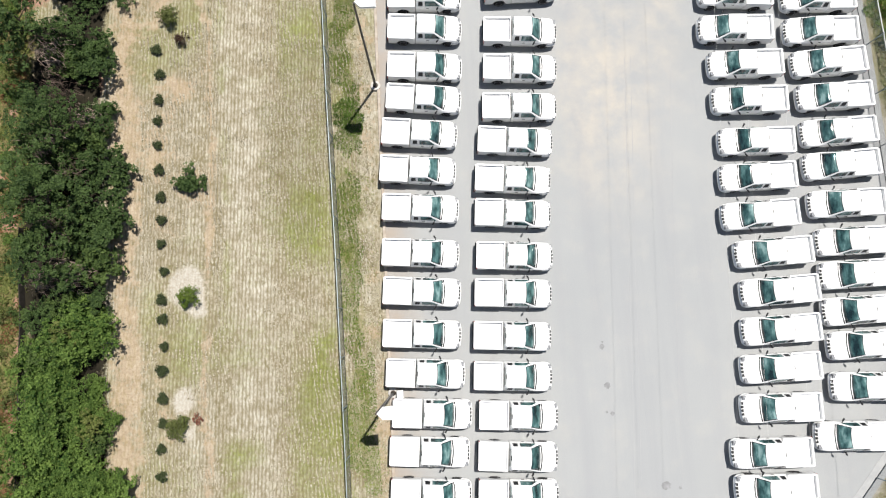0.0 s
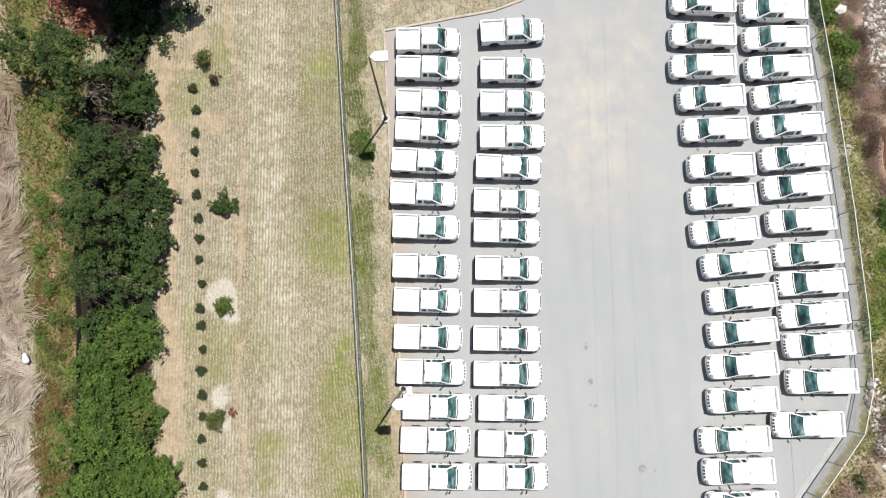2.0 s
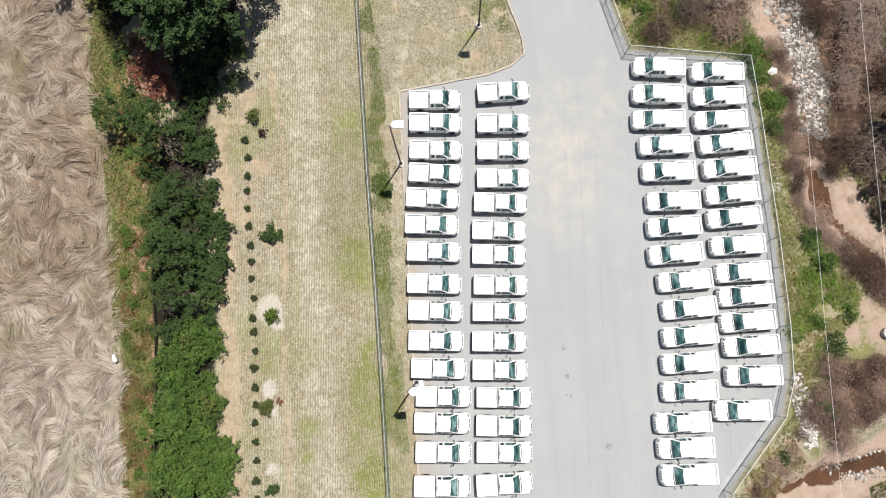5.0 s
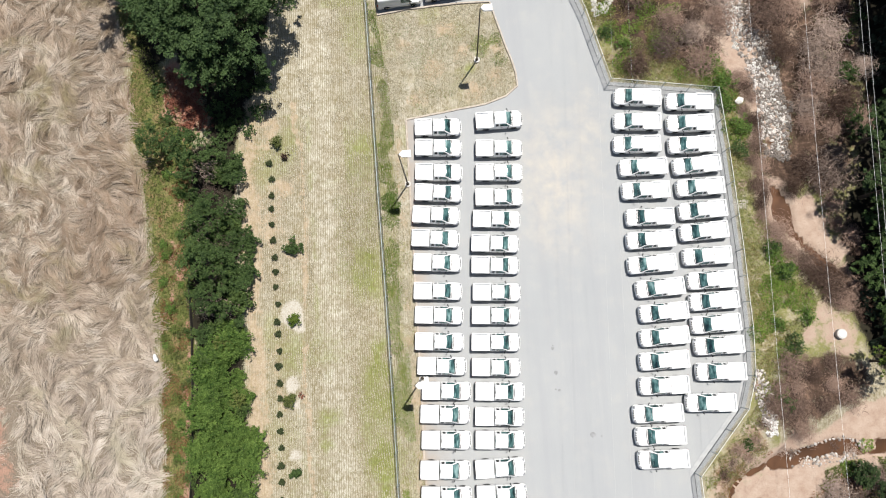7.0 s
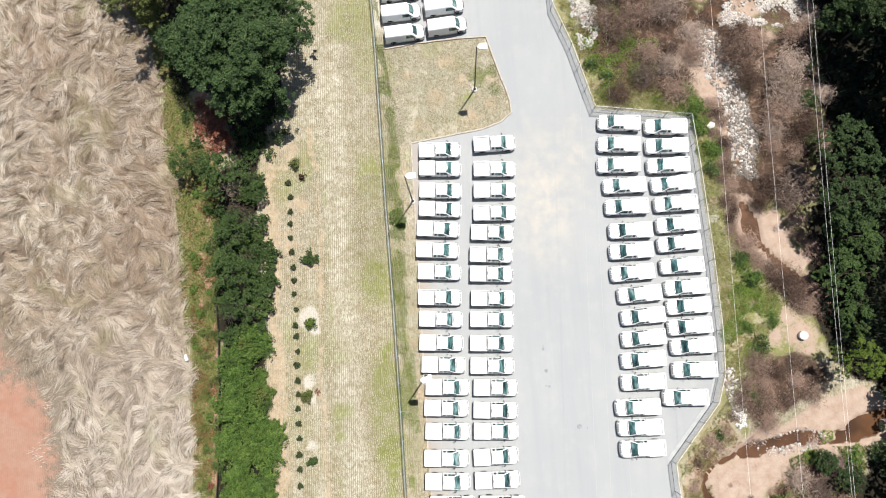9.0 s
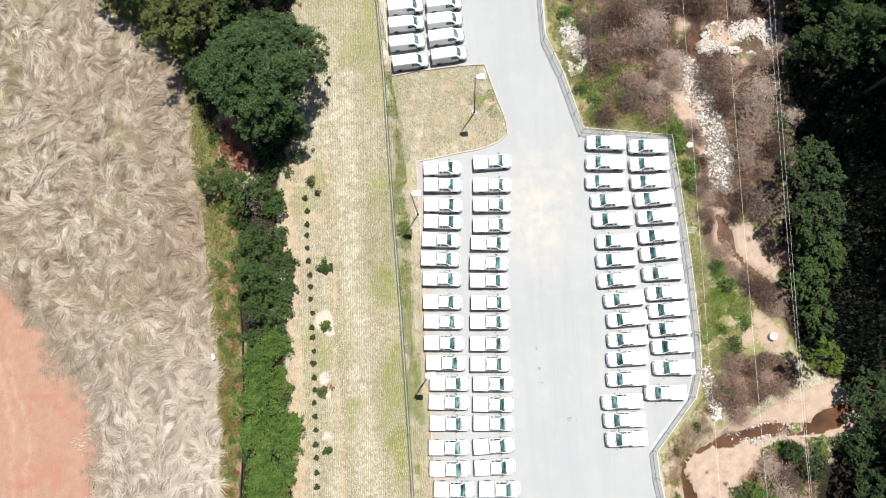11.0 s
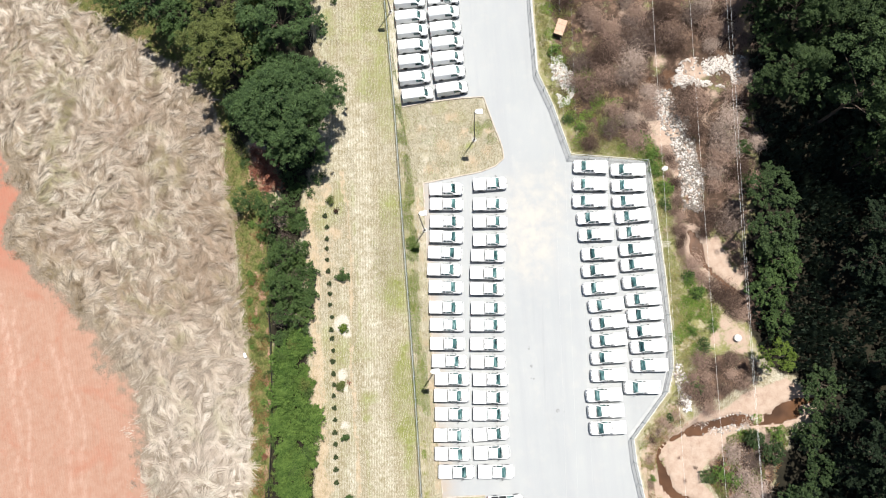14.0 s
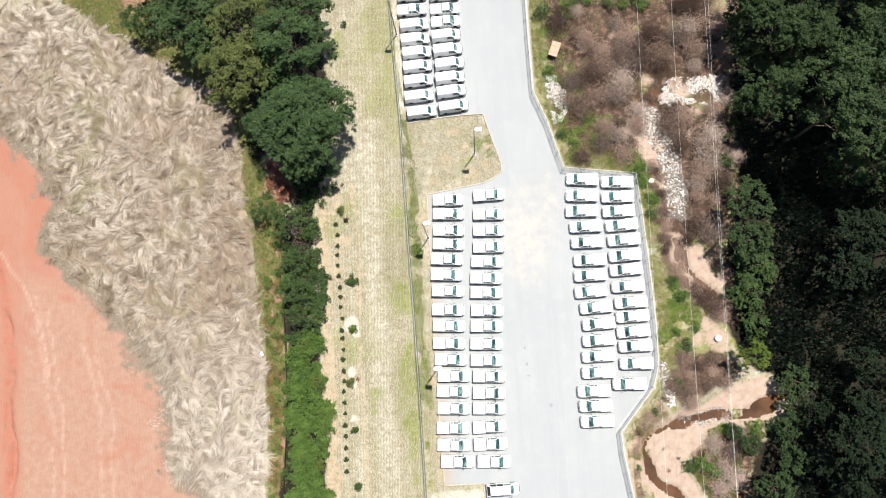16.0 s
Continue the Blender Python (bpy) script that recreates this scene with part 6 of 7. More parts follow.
LOW = [(44.3, 8.1, 3.0), (42.8, 4.0, 2.7), (43.3, -0.7, 2.2), (47.4, -9.2, 2.5), (47.1, -12.9, 2.0), (45.6, -15.8, 1.9), (40.3, -17.5, 1.6), (38.3, -15.7, 1.3), (43.0, 24.5, 1.2), (43.0, 19.8, 1.2), (46.4, 7.0, 1.8)]
for seed, h, s, leaf, name, stand in ((81, 18.0, 5.0, L_WOOD, "tall mid green broadleaf woodland tree", TALL[0::2]), (82, 17.0, 4.6, L_WOOD, "tall mid green broadleaf woodland tree", TALL[1::2]), (88, 12.0, 3.4, L_FOREST_SHADED, "broadleaf woodland tree with shade put into its dark green leaves", MIDDLE), (83, 8.5, 2.9, L_WOOD, "dark green tree at the wood's edge", EDGE), (84, 4.2, 2.6, L_WOOD, "low bushy dark green tree at the wood's edge", [e for e in LOW if e[1] < -8]), (89, 4.0, 2.6, L_DARK, "low bushy green tree at the wood's edge", [e for e in LOW if e[1] >= -8])):
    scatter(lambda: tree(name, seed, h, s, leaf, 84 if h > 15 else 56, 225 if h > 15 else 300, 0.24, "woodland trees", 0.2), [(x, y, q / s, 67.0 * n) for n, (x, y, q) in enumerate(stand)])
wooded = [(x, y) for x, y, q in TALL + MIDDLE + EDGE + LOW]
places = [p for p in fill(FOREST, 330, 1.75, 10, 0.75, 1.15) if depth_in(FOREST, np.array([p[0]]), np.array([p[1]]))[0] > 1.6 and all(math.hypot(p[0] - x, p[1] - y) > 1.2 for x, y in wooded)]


# Fills the wood's dark gaps; its leaf colour carries the shade.
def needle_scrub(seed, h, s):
    t = thing("needle_scrub", "low scrub filling dark gaps in the wood, shade put into its leaf colour", "scrub", "evergreen scrub in the wood")
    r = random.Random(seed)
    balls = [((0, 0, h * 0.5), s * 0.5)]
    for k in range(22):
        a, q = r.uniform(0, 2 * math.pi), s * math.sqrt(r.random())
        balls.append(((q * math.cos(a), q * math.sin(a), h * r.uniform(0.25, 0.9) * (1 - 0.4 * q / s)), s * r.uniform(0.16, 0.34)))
    same_part("foliage", crown_mesh("foliage", seed, balls, 58, 0.58, L_SHADE, upright=True), t)
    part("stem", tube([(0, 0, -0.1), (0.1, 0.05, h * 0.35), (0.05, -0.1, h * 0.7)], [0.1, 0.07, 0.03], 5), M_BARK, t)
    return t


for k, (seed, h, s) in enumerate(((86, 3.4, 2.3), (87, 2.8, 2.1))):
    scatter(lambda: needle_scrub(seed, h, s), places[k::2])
tree("bright yellow-green small tree at the wood's edge", 85, 8.2, 2.1, L_LIME, 40, 480, 0.16, "", 0.12).matrix_basis = pose(41.0, -5.2, -0.6)


# ---- stuff on the ground ----
def dead_grass():
    """Locks of long flattened grass that follow one swirling sweep; strands fan out along each lock."""
    r = np.random.default_rng(3)
    cell = 0.86
    gx, gy = np.meshgrid(np.arange(-77, -28.5, cell), np.arange(-31, 65, cell))
    cx = (gx + r.uniform(-0.5, 0.5, gx.shape) * cell).ravel()
    cy = (gy + r.uniform(-0.5, 0.5, gx.shape) * cell).ravel()
    edge = into_clay(cx, cy) - (1.6 + 3.0 * np.clip((8.0 - cy) / 12.0, 0, 1)) * r.random(cx.shape) ** 3 + 0.9 + 1.0 * np.clip((8.0 - cy) / 12.0, 0, 1)
    keep = (depth_in(HAY, cx, cy) > -0.3 + 1.8 * (value_noise(cx, cy, 1.8, 2, 95) - 0.45)) & (edge < 0)
    cx, cy, edge = cx[keep], cy[keep], edge[keep]
    m = len(cx)

    def sweep(x, y):
        return value_noise(x, y, 7.0, 2, 101) * 10.0 + value_noise(x, y, 2.2, 2, 111) * 5.0

    own = r.normal(0, 0.30, m)
    tone, lift, size = r.random(m), r.random(m), r.uniform(0.7, 1.3, m)
    per = 36
    k = np.repeat(np.arange(m), per)
    n = len(k)
    a0 = sweep(cx, cy)[k] + own[k]
    u, w = r.normal(0, 0.40, n) * size[k], r.normal(0, 0.22, n) * size[k] * np.clip(2.2 + edge[k] * 0.6, 1.0, 2.2)
    length, width = r.uniform(0.7, 1.75, n) * size[k] * np.clip(0.32 - edge[k] * 0.22, 0.32, 1), r.uniform(0.016, 0.058, n)
    x = cx[k] + np.cos(a0) * (u - length / 2) - np.sin(a0) * w
    y = cy[k] + np.sin(a0) * (u - length / 2) + np.cos(a0) * w
    a = a0 + r.normal(0, 0.10, n)
    hump = 0.04 + 0.42 * lift[k] ** 1.5 * np.exp(-(w / (0.24 * size[k])) ** 2)
    pts, side = [], []
    for part_of, ww in ((0.15, 0.75), (1.0, 1.0), (0.2, 0.25)):
        pts.append(np.stack([x, y, land(x, y) + 0.02 + hump * part_of], 1))
        side.append(np.stack([-np.sin(a), np.cos(a), r.normal(0, 0.25, n)], 1) * (width * ww / 2)[:, None])
        x, y = x + np.cos(a) * length / 2, y + np.sin(a) * length / 2
        a = sweep(x, y) + own[k] + w * 0.6 + r.normal(0, 0.12, n)
    v = np.stack([q for p, o in zip(pts, side) for q in (p - o, p + o)], 1).reshape(-1, 3)
    i = np.arange(n)[:, None] * 6
    faces = np.concatenate([i + np.array([2 * q, 2 * q + 1, 2 * q + 3, 2 * q + 2]) for q in range(2)])
    me = put_mesh("dead_grass", v, faces, L_HAY)
    me.attributes.new("tone", "FLOAT", "POINT").data.foreach_set("value", np.repeat(tone[k], 6).astype(np.float32))
    rim = np.clip(1 + edge / 5.0, 0, 1) * np.clip((cy + 4.0) / 12.0, 0.2, 1)
    me.attributes.new("rim", "FLOAT", "POINT").data.foreach_set("value", np.repeat(rim[k], 6).astype(np.float32))
    tagged(new("dead_grass", me), "flattened swirls of dead tan grass", "grass", kind="stuff")


dead_grass()


def tufts(name, label, poly, n, tall, mat, seed, where=None):
    r = np.random.default_rng(seed)
    xs, ys = [p[0] for p in poly], [p[1] for p in poly]
    x, y = r.uniform(max(min(xs), -76), min(max(xs), 70), n), r.uniform(max(min(ys), -30), min(max(ys), 64), n)
    keep = depth_in(poly, x, y) > 0
    if where:
        keep &= where(x, y)
    x, y = x[keep], y[keep]
    n = len(x)
    a = r.uniform(0, 2 * np.pi, n)
    h = tall * r.uniform(0.5, 1.2, n)
    ax = np.stack([np.cos(a), np.sin(a), r.uniform(0.2, 1.4, n)], 1)
    p = np.stack([x, y, land(x, y) + h * 0.35], 1)
    v, f = blades(p, ax, h * 0.3, h, unit(r, n) + np.array([0, 0, 0.8]))
    tagged(new(name, put_mesh(name, v, f, mat)), label, "grass", kind="stuff")


def cut_straw():
    """Short stubble combed into rows."""
    r = np.random.default_rng(23)
    n = 150000
    x = np.concatenate([r.uniform(-19.0, -3.9, n), r.uniform(-5.0, 9.0, 22000)])
    y = np.concatenate([r.uniform(-30, 64, n), r.uniform(23.0, 36.0, 22000)])
    along = x * math.cos(0.0785) + y * math.sin(0.0785)
    off = along + 0.10 * (value_noise(x, y, 1.3, 2, 161) - 0.5) * 3
    gap = 0.23
    shift = (np.round(off / gap) * gap - off) * 0.75
    x = x + np.where(x < -5.0, shift, 0.0)
    keep = (depth_in(LOT, x, y) < -0.15) & (value_noise(x, y, 1.1, 2, 171) > 0.36 + 0.34 * np.exp(-((x + 12.2) / 1.5) ** 4)) & ~((x < -14.4) & (value_noise(x, y, 2.5, 2, 181) > 0.5)) & (np.hypot(x + 15.9, y - 3.8) > 1.7)
    x, y = x[keep], y[keep]
    n = len(x)
    a = r.normal(1.5, 0.7, n)
    s = r.uniform(0.08, 0.2, n)
    v, f = blades(np.stack([x, y, land(x, y) + 0.02 + 0.03 * r.random(n)], 1), np.stack([np.cos(a), np.sin(a), r.uniform(0, 0.4, n)], 1), s * 0.35, s, unit(r, n) * 0.5 + np.array([0, 0, 1.0]))
    tagged(new("cut_straw", put_mesh("cut_straw", v, f, L_STRAW)), "short straw stubble combed into rows", "grass", kind="stuff")


cut_straw()
tufts("verge_weeds", "low green and brown weeds beside the dead grass", VERGE, 190000, 0.28, L_WEED, 13, lambda x, y: value_noise(x, y, 2.0, 3, 131) + 0.004 * y > 0.34)
tufts("dry_weeds", "rust-brown dry weeds beside the thicket", [(-29.6, 24.0), (-26.4, 22.0), (-26.6, 0.0), (-27.4, -16.0), (-28.2, -30.0), (-29.8, -30.0), (-29.6, 0.0)], 30000, 0.22, L_RUST, 40, lambda x, y: value_noise(x, y, 1.6, 3, 133) > 0.50)
tufts("fence_weeds", "green weeds along the chain-link fence", [(-6.6, 40.0), (-3.9, 24.0), (-4.1, -20.0), (-6.6, -30.0)], 26000, 0.13, L_GRASS, 14, lambda x, y: value_noise(x, y, 2.4, 3, 141) - 0.12 * np.abs(x + 5.6) > 0.42)
tufts("fence_greens", "vivid green weeds along the chain-link fence", [(-6.5, 46.0), (-4.6, 24.0), (-4.5, -20.0), (-6.4, -30.0)], 62000, 0.13, L_VIVID, 38, lambda x, y: value_noise(x, y, 2.2, 3, 143) - 0.16 * np.abs(x + 5.5) - 0.05 * np.clip(-6.0 - y, 0, 6) > 0.34)
tufts("island_specks", "sparse green weeds in the grass island", [(-4.8, 24.2), (-5.2, 35.2), (6.5, 35.6), (8.0, 30.0), (8.4, 27.0), (4.0, 24.4)], 9000, 0.12, L_HEDGE, 39, lambda x, y: value_noise(x, y, 2.0, 3, 149) - 0.03 * (x + 5) > 0.48)
tufts("island_weeds", "green weeds round a lamp post on the grass island", [(3.6, 28.0), (8.2, 28.0), (7.6, 32.8), (3.8, 32.8)], 4200, 0.14, L_HEDGE, 34, lambda x, y: np.minimum(np.hypot(x - 5.2, y - 30.9), np.minimum(np.hypot(x - 7.0, y - 31.6), np.hypot(x - 7.2, y - 29.2)) + 0.35) < 0.3 + 1.4 * value_noise(x, y, 0.8, 2, 145))
tufts("shade_weeds", "dark green weeds beside a lamp post", [(-6.4, 13.0), (-4.2, 13.0), (-4.2, 16.4), (-6.4, 16.4)], 2200, 0.2, L_HEDGE, 35, lambda x, y: np.hypot((x + 5.4), (y - 14.6) * 0.7) < 0.3 + 1.2 * value_noise(x, y, 0.9, 2, 146))
tufts("lawn_growth", "fresh yellow-green growth in the cut grass", [(-11.5, 20.0), (-6.6, 20.0), (-6.6, -30.0), (-11.0, -30.0)], 60000, 0.09, L_GRASS, 36, lambda x, y: value_noise(x, y, 4.5, 3, 147) - 0.09 * np.abs(x + 8.0) - 0.006 * np.abs(y + 5.0) > 0.32)
def off_fence(x, y):
    return (near_line(FENCE_EAST, x, y) > 0.75) & ((y > -8.5) | (value_noise(x, y, 1.4, 2, 291) > 0.62))


EAST_STRIP = [(15.4, 60.0), (15.2, 38.0), (18.6, 26.2), (29.4, 24.0), (29.5, -4.0), (29.0, -8.6), (23.0, -14.8), (23.2, -30.0), (26.0, -30.0), (26.5, -15.0), (33.0, -5.0), (36.5, 1.0), (33.6, 8.0), (31.8, 12.0), (31.8, 24.0), (26.0, 32.0), (22.0, 42.0), (24.0, 60.0)]
tufts("bank_weeds", "green and straw-coloured weeds on the creek bank", EAST_STRIP, 210000, 0.24, L_GRASS, 15, lambda x, y: off_fence(x, y) & (value_noise(x, y, 2.2, 3, 151) > 0.42))
tufts("dry_bank_weeds", "ochre dry weeds on the creek bank", EAST_STRIP, 120000, 0.24, L_OCHRE, 16, lambda x, y: off_fence(x, y) & (value_noise(x, y, 1.8, 3, 153) > 0.50))

PATCHES = [(17.4, 44.5, 1.1), (18.4, 40.5, 1.0), (20.0, 36.5, 1.2), (18.9, 33.8, 0.9), (21.5, 31.5, 1.1), (24.2, 29.6, 1.2), (26.0, 33.0, 0.8), (22.4, 35.6, 1.0), (29.3, 25.4, 1.6), (30.5, 22.4, 1.3), (30.9, 19.4, 1.3), (26.0, 26.0, 0.8), (33.3, 6.7, 1.3), (33.3, 3.9, 1.6), (34.8, 1.4, 1.4), (32.3, 2.2, 1.5), (32.7, -4.0, 1.3), (30.9, -7.5, 1.1), (29.9, -1.7, 0.9), (31.2, -0.6, 1.0), (21.4, 38.0, 1.5), (19.5, 31.0, 1.4), (20.3, 27.6, 1.2), (23.1, 33.8, 1.3), (17.4, 49.0, 1.2), (39.5, -13.3, 0.7), (42.4, -14.9, 0.8), (37.4, -15.2, 0.7)]


def green_patches():
    r = np.random.default_rng(37)
    out = []
    for cx, cy, q in PATCHES:
        n = int(520 * q * q)
        a, d = r.uniform(0, 2 * np.pi, n), q * 1.25 * np.sqrt(r.random(n))
        x, y = cx + d * np.cos(a), cy + d * np.sin(a)
        keep = d < q * (0.35 + 1.3 * value_noise(x, y, 0.9, 3, 155))
        out.append(np.stack([x[keep], y[keep]], 1))
    x, y = np.concatenate(out).T
    n = len(x)
    a, h = r.uniform(0, 2 * np.pi, n), r.uniform(0.1, 0.24, n)
    p = np.stack([x, y, land(x, y) + r.uniform(0.05, 0.45, n) * value_noise(x, y, 0.7, 2, 157)], 1)
    v, f = blades(p, np.stack([np.cos(a), np.sin(a), r.uniform(-0.1, 0.6, n)], 1), h * 0.5, h, unit(r, n) * 0.7 + np.array([0, 0, 0.8]))
    tagged(new("bank_greens", put_mesh("bank_greens", v, f, L_VIVID)), "patches of vivid green weeds on the creek bank", "weeds", kind="stuff")


green_patches()


# ---- odd things ----
def crate():
    t = thing("plywood_crate", "large raw plywood crate standing on gravel by the fence", "crate")
    # The crate's unlit sides: their shade is put into the timber colour.
    part("crate_body", box(-1.3, 1.3, -0.75, 0.75, 0, 1.0, 0.02), M_SHADED_WOOD, t)
    part("lid", box(-1.36, 1.36, -0.8, 0.8, 1.0, 1.08, 0.02), M_WOOD, t)
    for x in (-0.7, 0.5):
        part("batten", box(x - 0.05, x + 0.05, -0.8, 0.8, 1.08, 1.12, 0.01), M_WOOD, t)
    t.matrix_basis = pose(19.0, 45.2, -0.05, 0, 0, 66) @ Matrix.Diagonal((0.92, 0.88, 1.0, 1))


crate()
t = thing("manhole_riser", "pale concrete manhole riser standing on bare ground", "manhole")
part("riser", lathe([(0.001, -0.3), (0.50, -0.3), (0.50, 0.85), (0.47, 0.9), (0.001, 0.9)], 28), M_CONC, t, "", False)
part("lid", lathe([(0.001, 0.9), (0.33, 0.9), (0.33, 0.94), (0.30, 0.95), (0.001, 0.95)], 24), M_RAIL, t, "pale round lid")
t.matrix_basis = pose(38.1, -2.3, -0.45)
bm = bmesh.new()
bmesh.ops.create_icosphere(bm, subdivisions=3, radius=0.3)
for v in bm.verts:
    v.co = Vector((v.co.x * 0.8, v.co.y * 1.35, v.co.z * 0.6)) * (0.85 + 0.4 * noise.noise(v.co * 5))
t = tagged(part("plastic_sack", bm, M_SACK, None, "", True), "crumpled white plastic sack lying in dead grass", "sack")
t.matrix_basis = pose(-30.0, 0.68, 0.45, 0, 0, 20)
part_line = [(-26.5, 8.5), (-26.35, 2.0), (-26.4, -6.0), (-26.8, -12.0), (-27.5, -20.0), (-28.0, -30.0)]
tagged(part("silt_fence", ribbon(part_line, 0.03, -0.1, 0.55, 0.03), M_FABRIC), "low black silt fence along the thicket", "fence", kind="structure")


tufts("bar_weeds", "low green weeds on the creek's banks", [(24.0, -13.6), (28.5, -11.0), (30.0, -13.2), (26.0, -16.0), (24.6, -19.5), (24.4, -27.0), (23.2, -27.0)], 16000, 0.15, L_WEED, 44, lambda x, y: off_fence(x, y) | (value_noise(x, y, 1.2, 2, 295) > 0.55))
tufts("bank_growth", "green and brown weeds beyond the sand bar", [(35.0, -15.4), (37.5, -14.6), (40.0, -14.4), (44.0, -14.6), (43.0, -17.0), (39.5, -19.5), (39.0, -27.0), (34.0, -25.0), (31.8, -20.6), (33.2, -18.6)], 26000, 0.26, L_WEED, 45, lambda x, y: value_noise(x, y, 1.7, 3, 297) > 0.5)
tufts("bank_litter", "dry ochre litter beyond the sand bar", [(33.0, -17.6), (36.2, -15.8), (44.0, -15.2), (42.0, -18.5), (39.5, -27.0), (34.0, -25.0), (31.6, -20.4)], 7000, 0.24, L_RUST, 46, lambda x, y: value_noise(x, y, 1.3, 3, 299) > 0.5)
tufts("bar_litter", "dry tan weeds and litter on the creek's banks", [(24.0, -13.6), (28.5, -10.4), (30.2, -13.2), (26.0, -16.0), (24.6, -19.5), (24.4, -27.0), (23.2, -27.0)], 20000, 0.16, L_OCHRE, 47, lambda x, y: value_noise(x, y, 1.0, 3, 301) > 0.5)
tufts("bar_brown", "rust-brown dead weeds on the creek's banks", [(24.0, -13.6), (28.5, -10.4), (30.2, -13.2), (26.0, -16.0), (24.6, -19.5), (24.4, -27.0), (23.2, -27.0)], 14000, 0.17, L_RUST, 48, lambda x, y: value_noise(x, y, 1.2, 3, 303) > 0.5)
scatter(lambda: bramble(68, 0.9, 0.6, M_TWIG, 150, "small tangle of dead brown canes on the bank", "bank tangles"), [(26.6, -12.6, 1.0, 0), (28.3, -11.8, 0.9, 60), (25.0, -14.8, 0.8, 120), (27.6, -13.4, 0.7, 180), (24.2, -17.4, 0.8, 240), (24.0, -20.6, 0.8, 300), (24.4, -23.4, 0.9, 30), (25.9, -13.8, 0.6, 90), (29.3, -10.3, 0.8, 150), (30.4, -19.0, 0.35, 200), (28.4, -17.6, 0.3, 250), (28.8, -20.6, 0.4, 310)])
scatter(lambda: bramble(66, 1.0, 0.6, M_TWIG_GREY, 130, "tangle of grey drift branches lying in the creek", "drift branches"), [(36.6, -13.2, 0.9, 0), (38.0, -13.8, 0.8, 70), (35.2, -13.6, 0.6, 140), (31.2, -13.0, 0.7, 200), (32.2, -13.4, 0.5, 260), (37.6, 10.0, 0.5, 20), (39.6, -15.4, 0.7, 310)])

# ---- stones ----
def stone_meshes():
    out = []
    for k in range(7):
        bm = bmesh.new()
        bmesh.ops.create_icosphere(bm, subdivisions=1, radius=0.5)
        r = random.Random(k)
        for v in bm.verts:
            v.co = Vector((v.co.x * 1.2, v.co.y * r.uniform(0.7, 1.0), v.co.z * 0.65)) * r.uniform(0.75, 1.2)
        me = bpy.data.meshes.new("stone")
        bm.to_mesh(me)
        bm.free()
        me.materials.append(M_ROCK if k < 6 else M_ROCK_RED)
        out.append(me)
    return out


STONES = stone_meshes()


def riprap(label, poly, count, lo, hi, seed):
    top = thing("riprap", label, "stones")
    r = random.Random(seed)
    for x, y, s, turn in fill(poly, count, 0.2, seed, lo, hi):
        z = float(land(np.array([x]), np.array([y]))[0])
        ob = same_part("stone", r.choice(STONES), top)
        ob.matrix_basis = pose(x, y, z + 0.12 * s, r.uniform(-25, 25), r.uniform(-25, 25), turn) @ Matrix.Diagonal((s, s, s, 1))


WIDE_A = [(31.2, 34.6), (32.8, 30.5), (33.1, 27.7), (32.8, 25.0), (33.4, 23.0), (32.8, 20.4), (33.3, 16.0), (36.4, 15.8), (37.5, 19.7), (37.5, 22.4), (36.8, 25.1), (37.2, 27.4), (36.5, 30.6), (34.6, 34.8)]
WIDE_B = [(34.4, 35.0), (35.6, 38.2), (39.6, 39.8), (43.1, 39.4), (46.6, 38.4), (46.0, 35.0), (42.8, 33.6), (40.0, 34.6), (36.6, 33.6)]
riprap("heap of pale broken rock in the creek bed", RIPRAP_A, 300, 0.2, 0.56, 3)
riprap("scattered pale broken rock at the bend of the creek", RIPRAP_B, 85, 0.18, 0.46, 4)


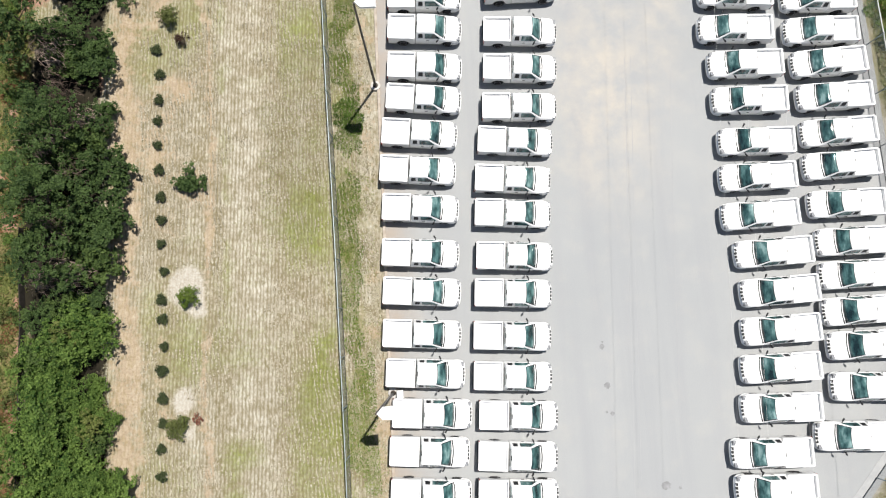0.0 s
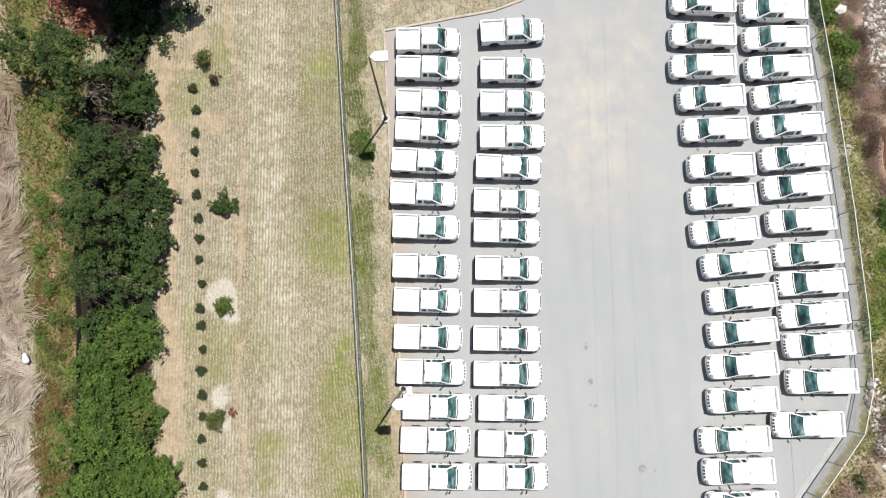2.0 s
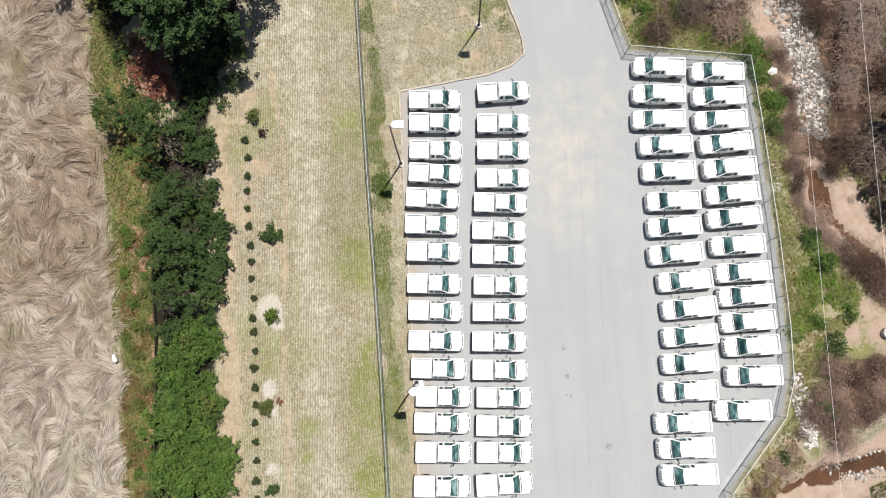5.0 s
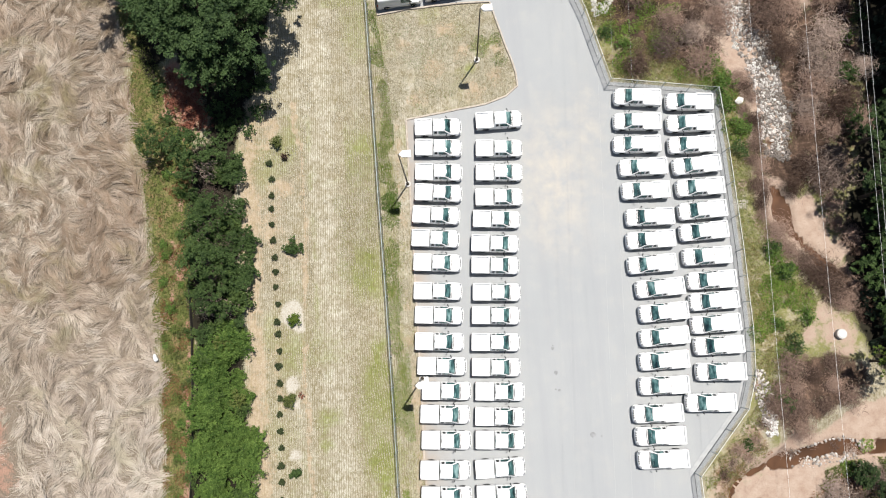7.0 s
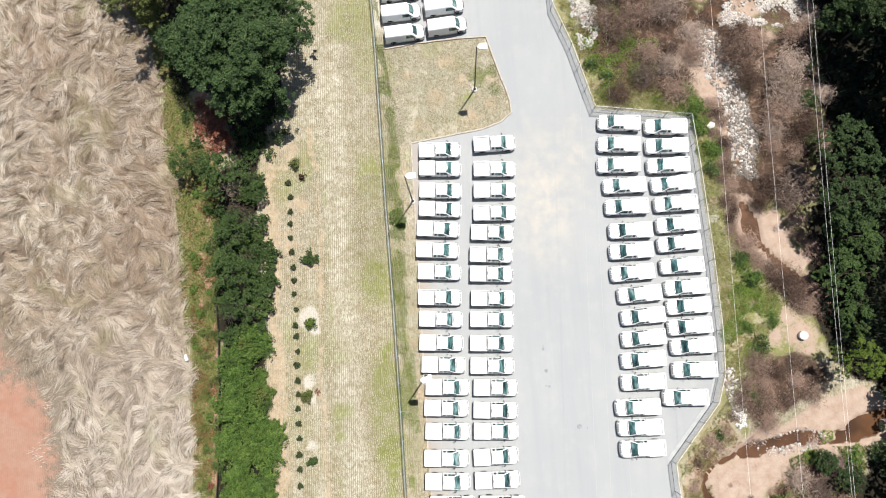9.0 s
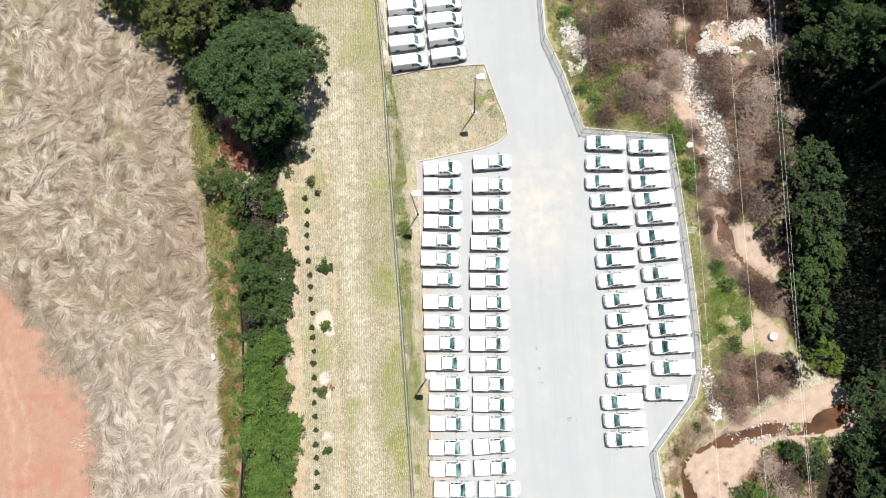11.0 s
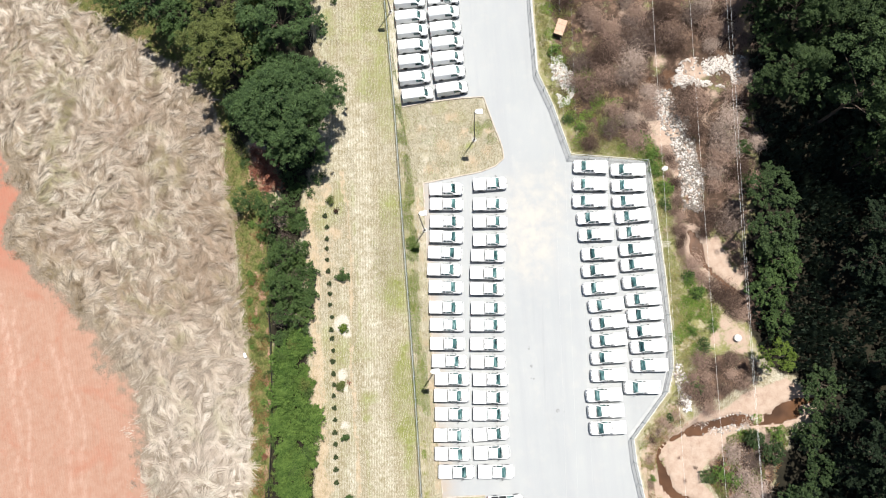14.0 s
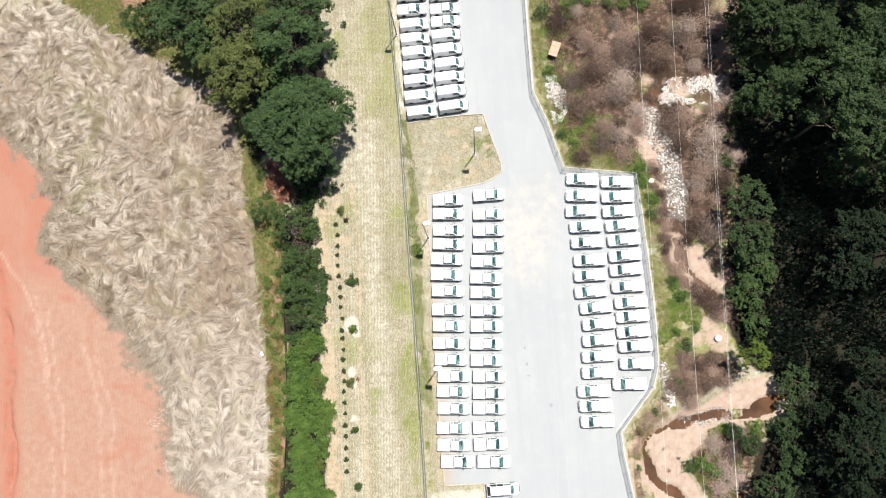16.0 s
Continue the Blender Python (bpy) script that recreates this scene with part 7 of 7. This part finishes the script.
def rubble(name, label, poly, n, seed, mat, bare=0.42):
    """Small stones, too many to count, in one mesh."""
    r = np.random.default_rng(seed)
    xs, ys = [p[0] for p in poly], [p[1] for p in poly]
    x, y = r.uniform(min(xs), max(xs), n), r.uniform(min(ys), max(ys), n)
    keep = (depth_in(poly, x, y) > 1.2 * (value_noise(x, y, 1.2, 2, 191) - 0.3)) & (value_noise(x, y, 2.0, 2, 195) > bare)
    x, y = x[keep], y[keep]
    n = len(x)
    c = np.stack([x, y, land(x, y) + 0.05], 1)
    s = (0.06 + 0.2 * r.random(n) ** 1.6)[:, None]
    shape = np.array([(1, 0, 0), (0, 1, 0), (-1, 0, 0), (0, -1, 0), (0, 0, 0.8), (0, 0, -0.8)])
    v = (c[:, None, :] + s[:, None, :] * shape[None] * r.uniform(0.6, 1.3, (n, 6, 1))).reshape(-1, 3)
    tri = np.array([(0, 1, 4), (1, 2, 4), (2, 3, 4), (3, 0, 4), (1, 0, 5), (2, 1, 5), (3, 2, 5), (0, 3, 5)])
    f = (np.arange(n)[:, None, None] * 6 + tri[None]).reshape(-1, 3)
    tagged(new(name, put_mesh(name, v, f, mat)), label, "stones", kind="stuff")


rubble("creek_gravel", "pale broken gravel in the creek bed", WIDE_A, 4600, 41, M_ROCK, 0.34)
rubble("creek_stones", "white broken stones in the creek bed", RIPRAP_A, 1900, 45, M_PALE, 0.40)
rubble("creek_gravel", "pale broken gravel in the creek bed", WIDE_B, 3000, 42, M_ROCK, 0.52)
rubble("bank_gravel", "pale gravel on the bank beside the fence", [(16.6, 42.0), (18.8, 41.2), (20.8, 37.0), (19.6, 33.0), (17.6, 33.0), (17.0, 36.4)], 2000, 43, M_PALE)
rubble("bank_gravel", "pale gravel on the bank beside the fence", [(29.4, -5.6), (30.4, -6.2), (30.9, -11.5), (29.5, -11.5), (28.7, -8.0)], 1300, 44, M_PALE)
riprap("pale rubble at the fence corner", [(29.4, -5.0), (30.3, -5.4), (30.6, -7.5), (30.7, -11.0), (29.8, -11.5), (29.2, -8.6), (28.9, -7.0)], 120, 0.2, 0.5, 5)
riprap("pale rubble beside the fence bend", [(16.7, 40.0), (18.6, 39.6), (20.6, 36.6), (18.6, 35.4)], 120, 0.2, 0.55, 6)
riprap("pebbles in the shallow creek", [(31.5, -13.4), (33.5, -12.9), (37.5, -12.2), (39.5, -13.0), (38.5, -14.4), (34.0, -15.0), (32.0, -14.8)], 170, 0.12, 0.42, 7)
boulder = STONES[0].copy()
boulder.materials[0] = M_PALE
ob = same_part("boulder", boulder, None, pose(31.6, 22.35, 0.1, 0, 0, 30) @ Matrix.Diagonal((0.9, 0.9, 0.9, 1)))
tagged(ob, "single pale boulder on the creek bank", "boulder")
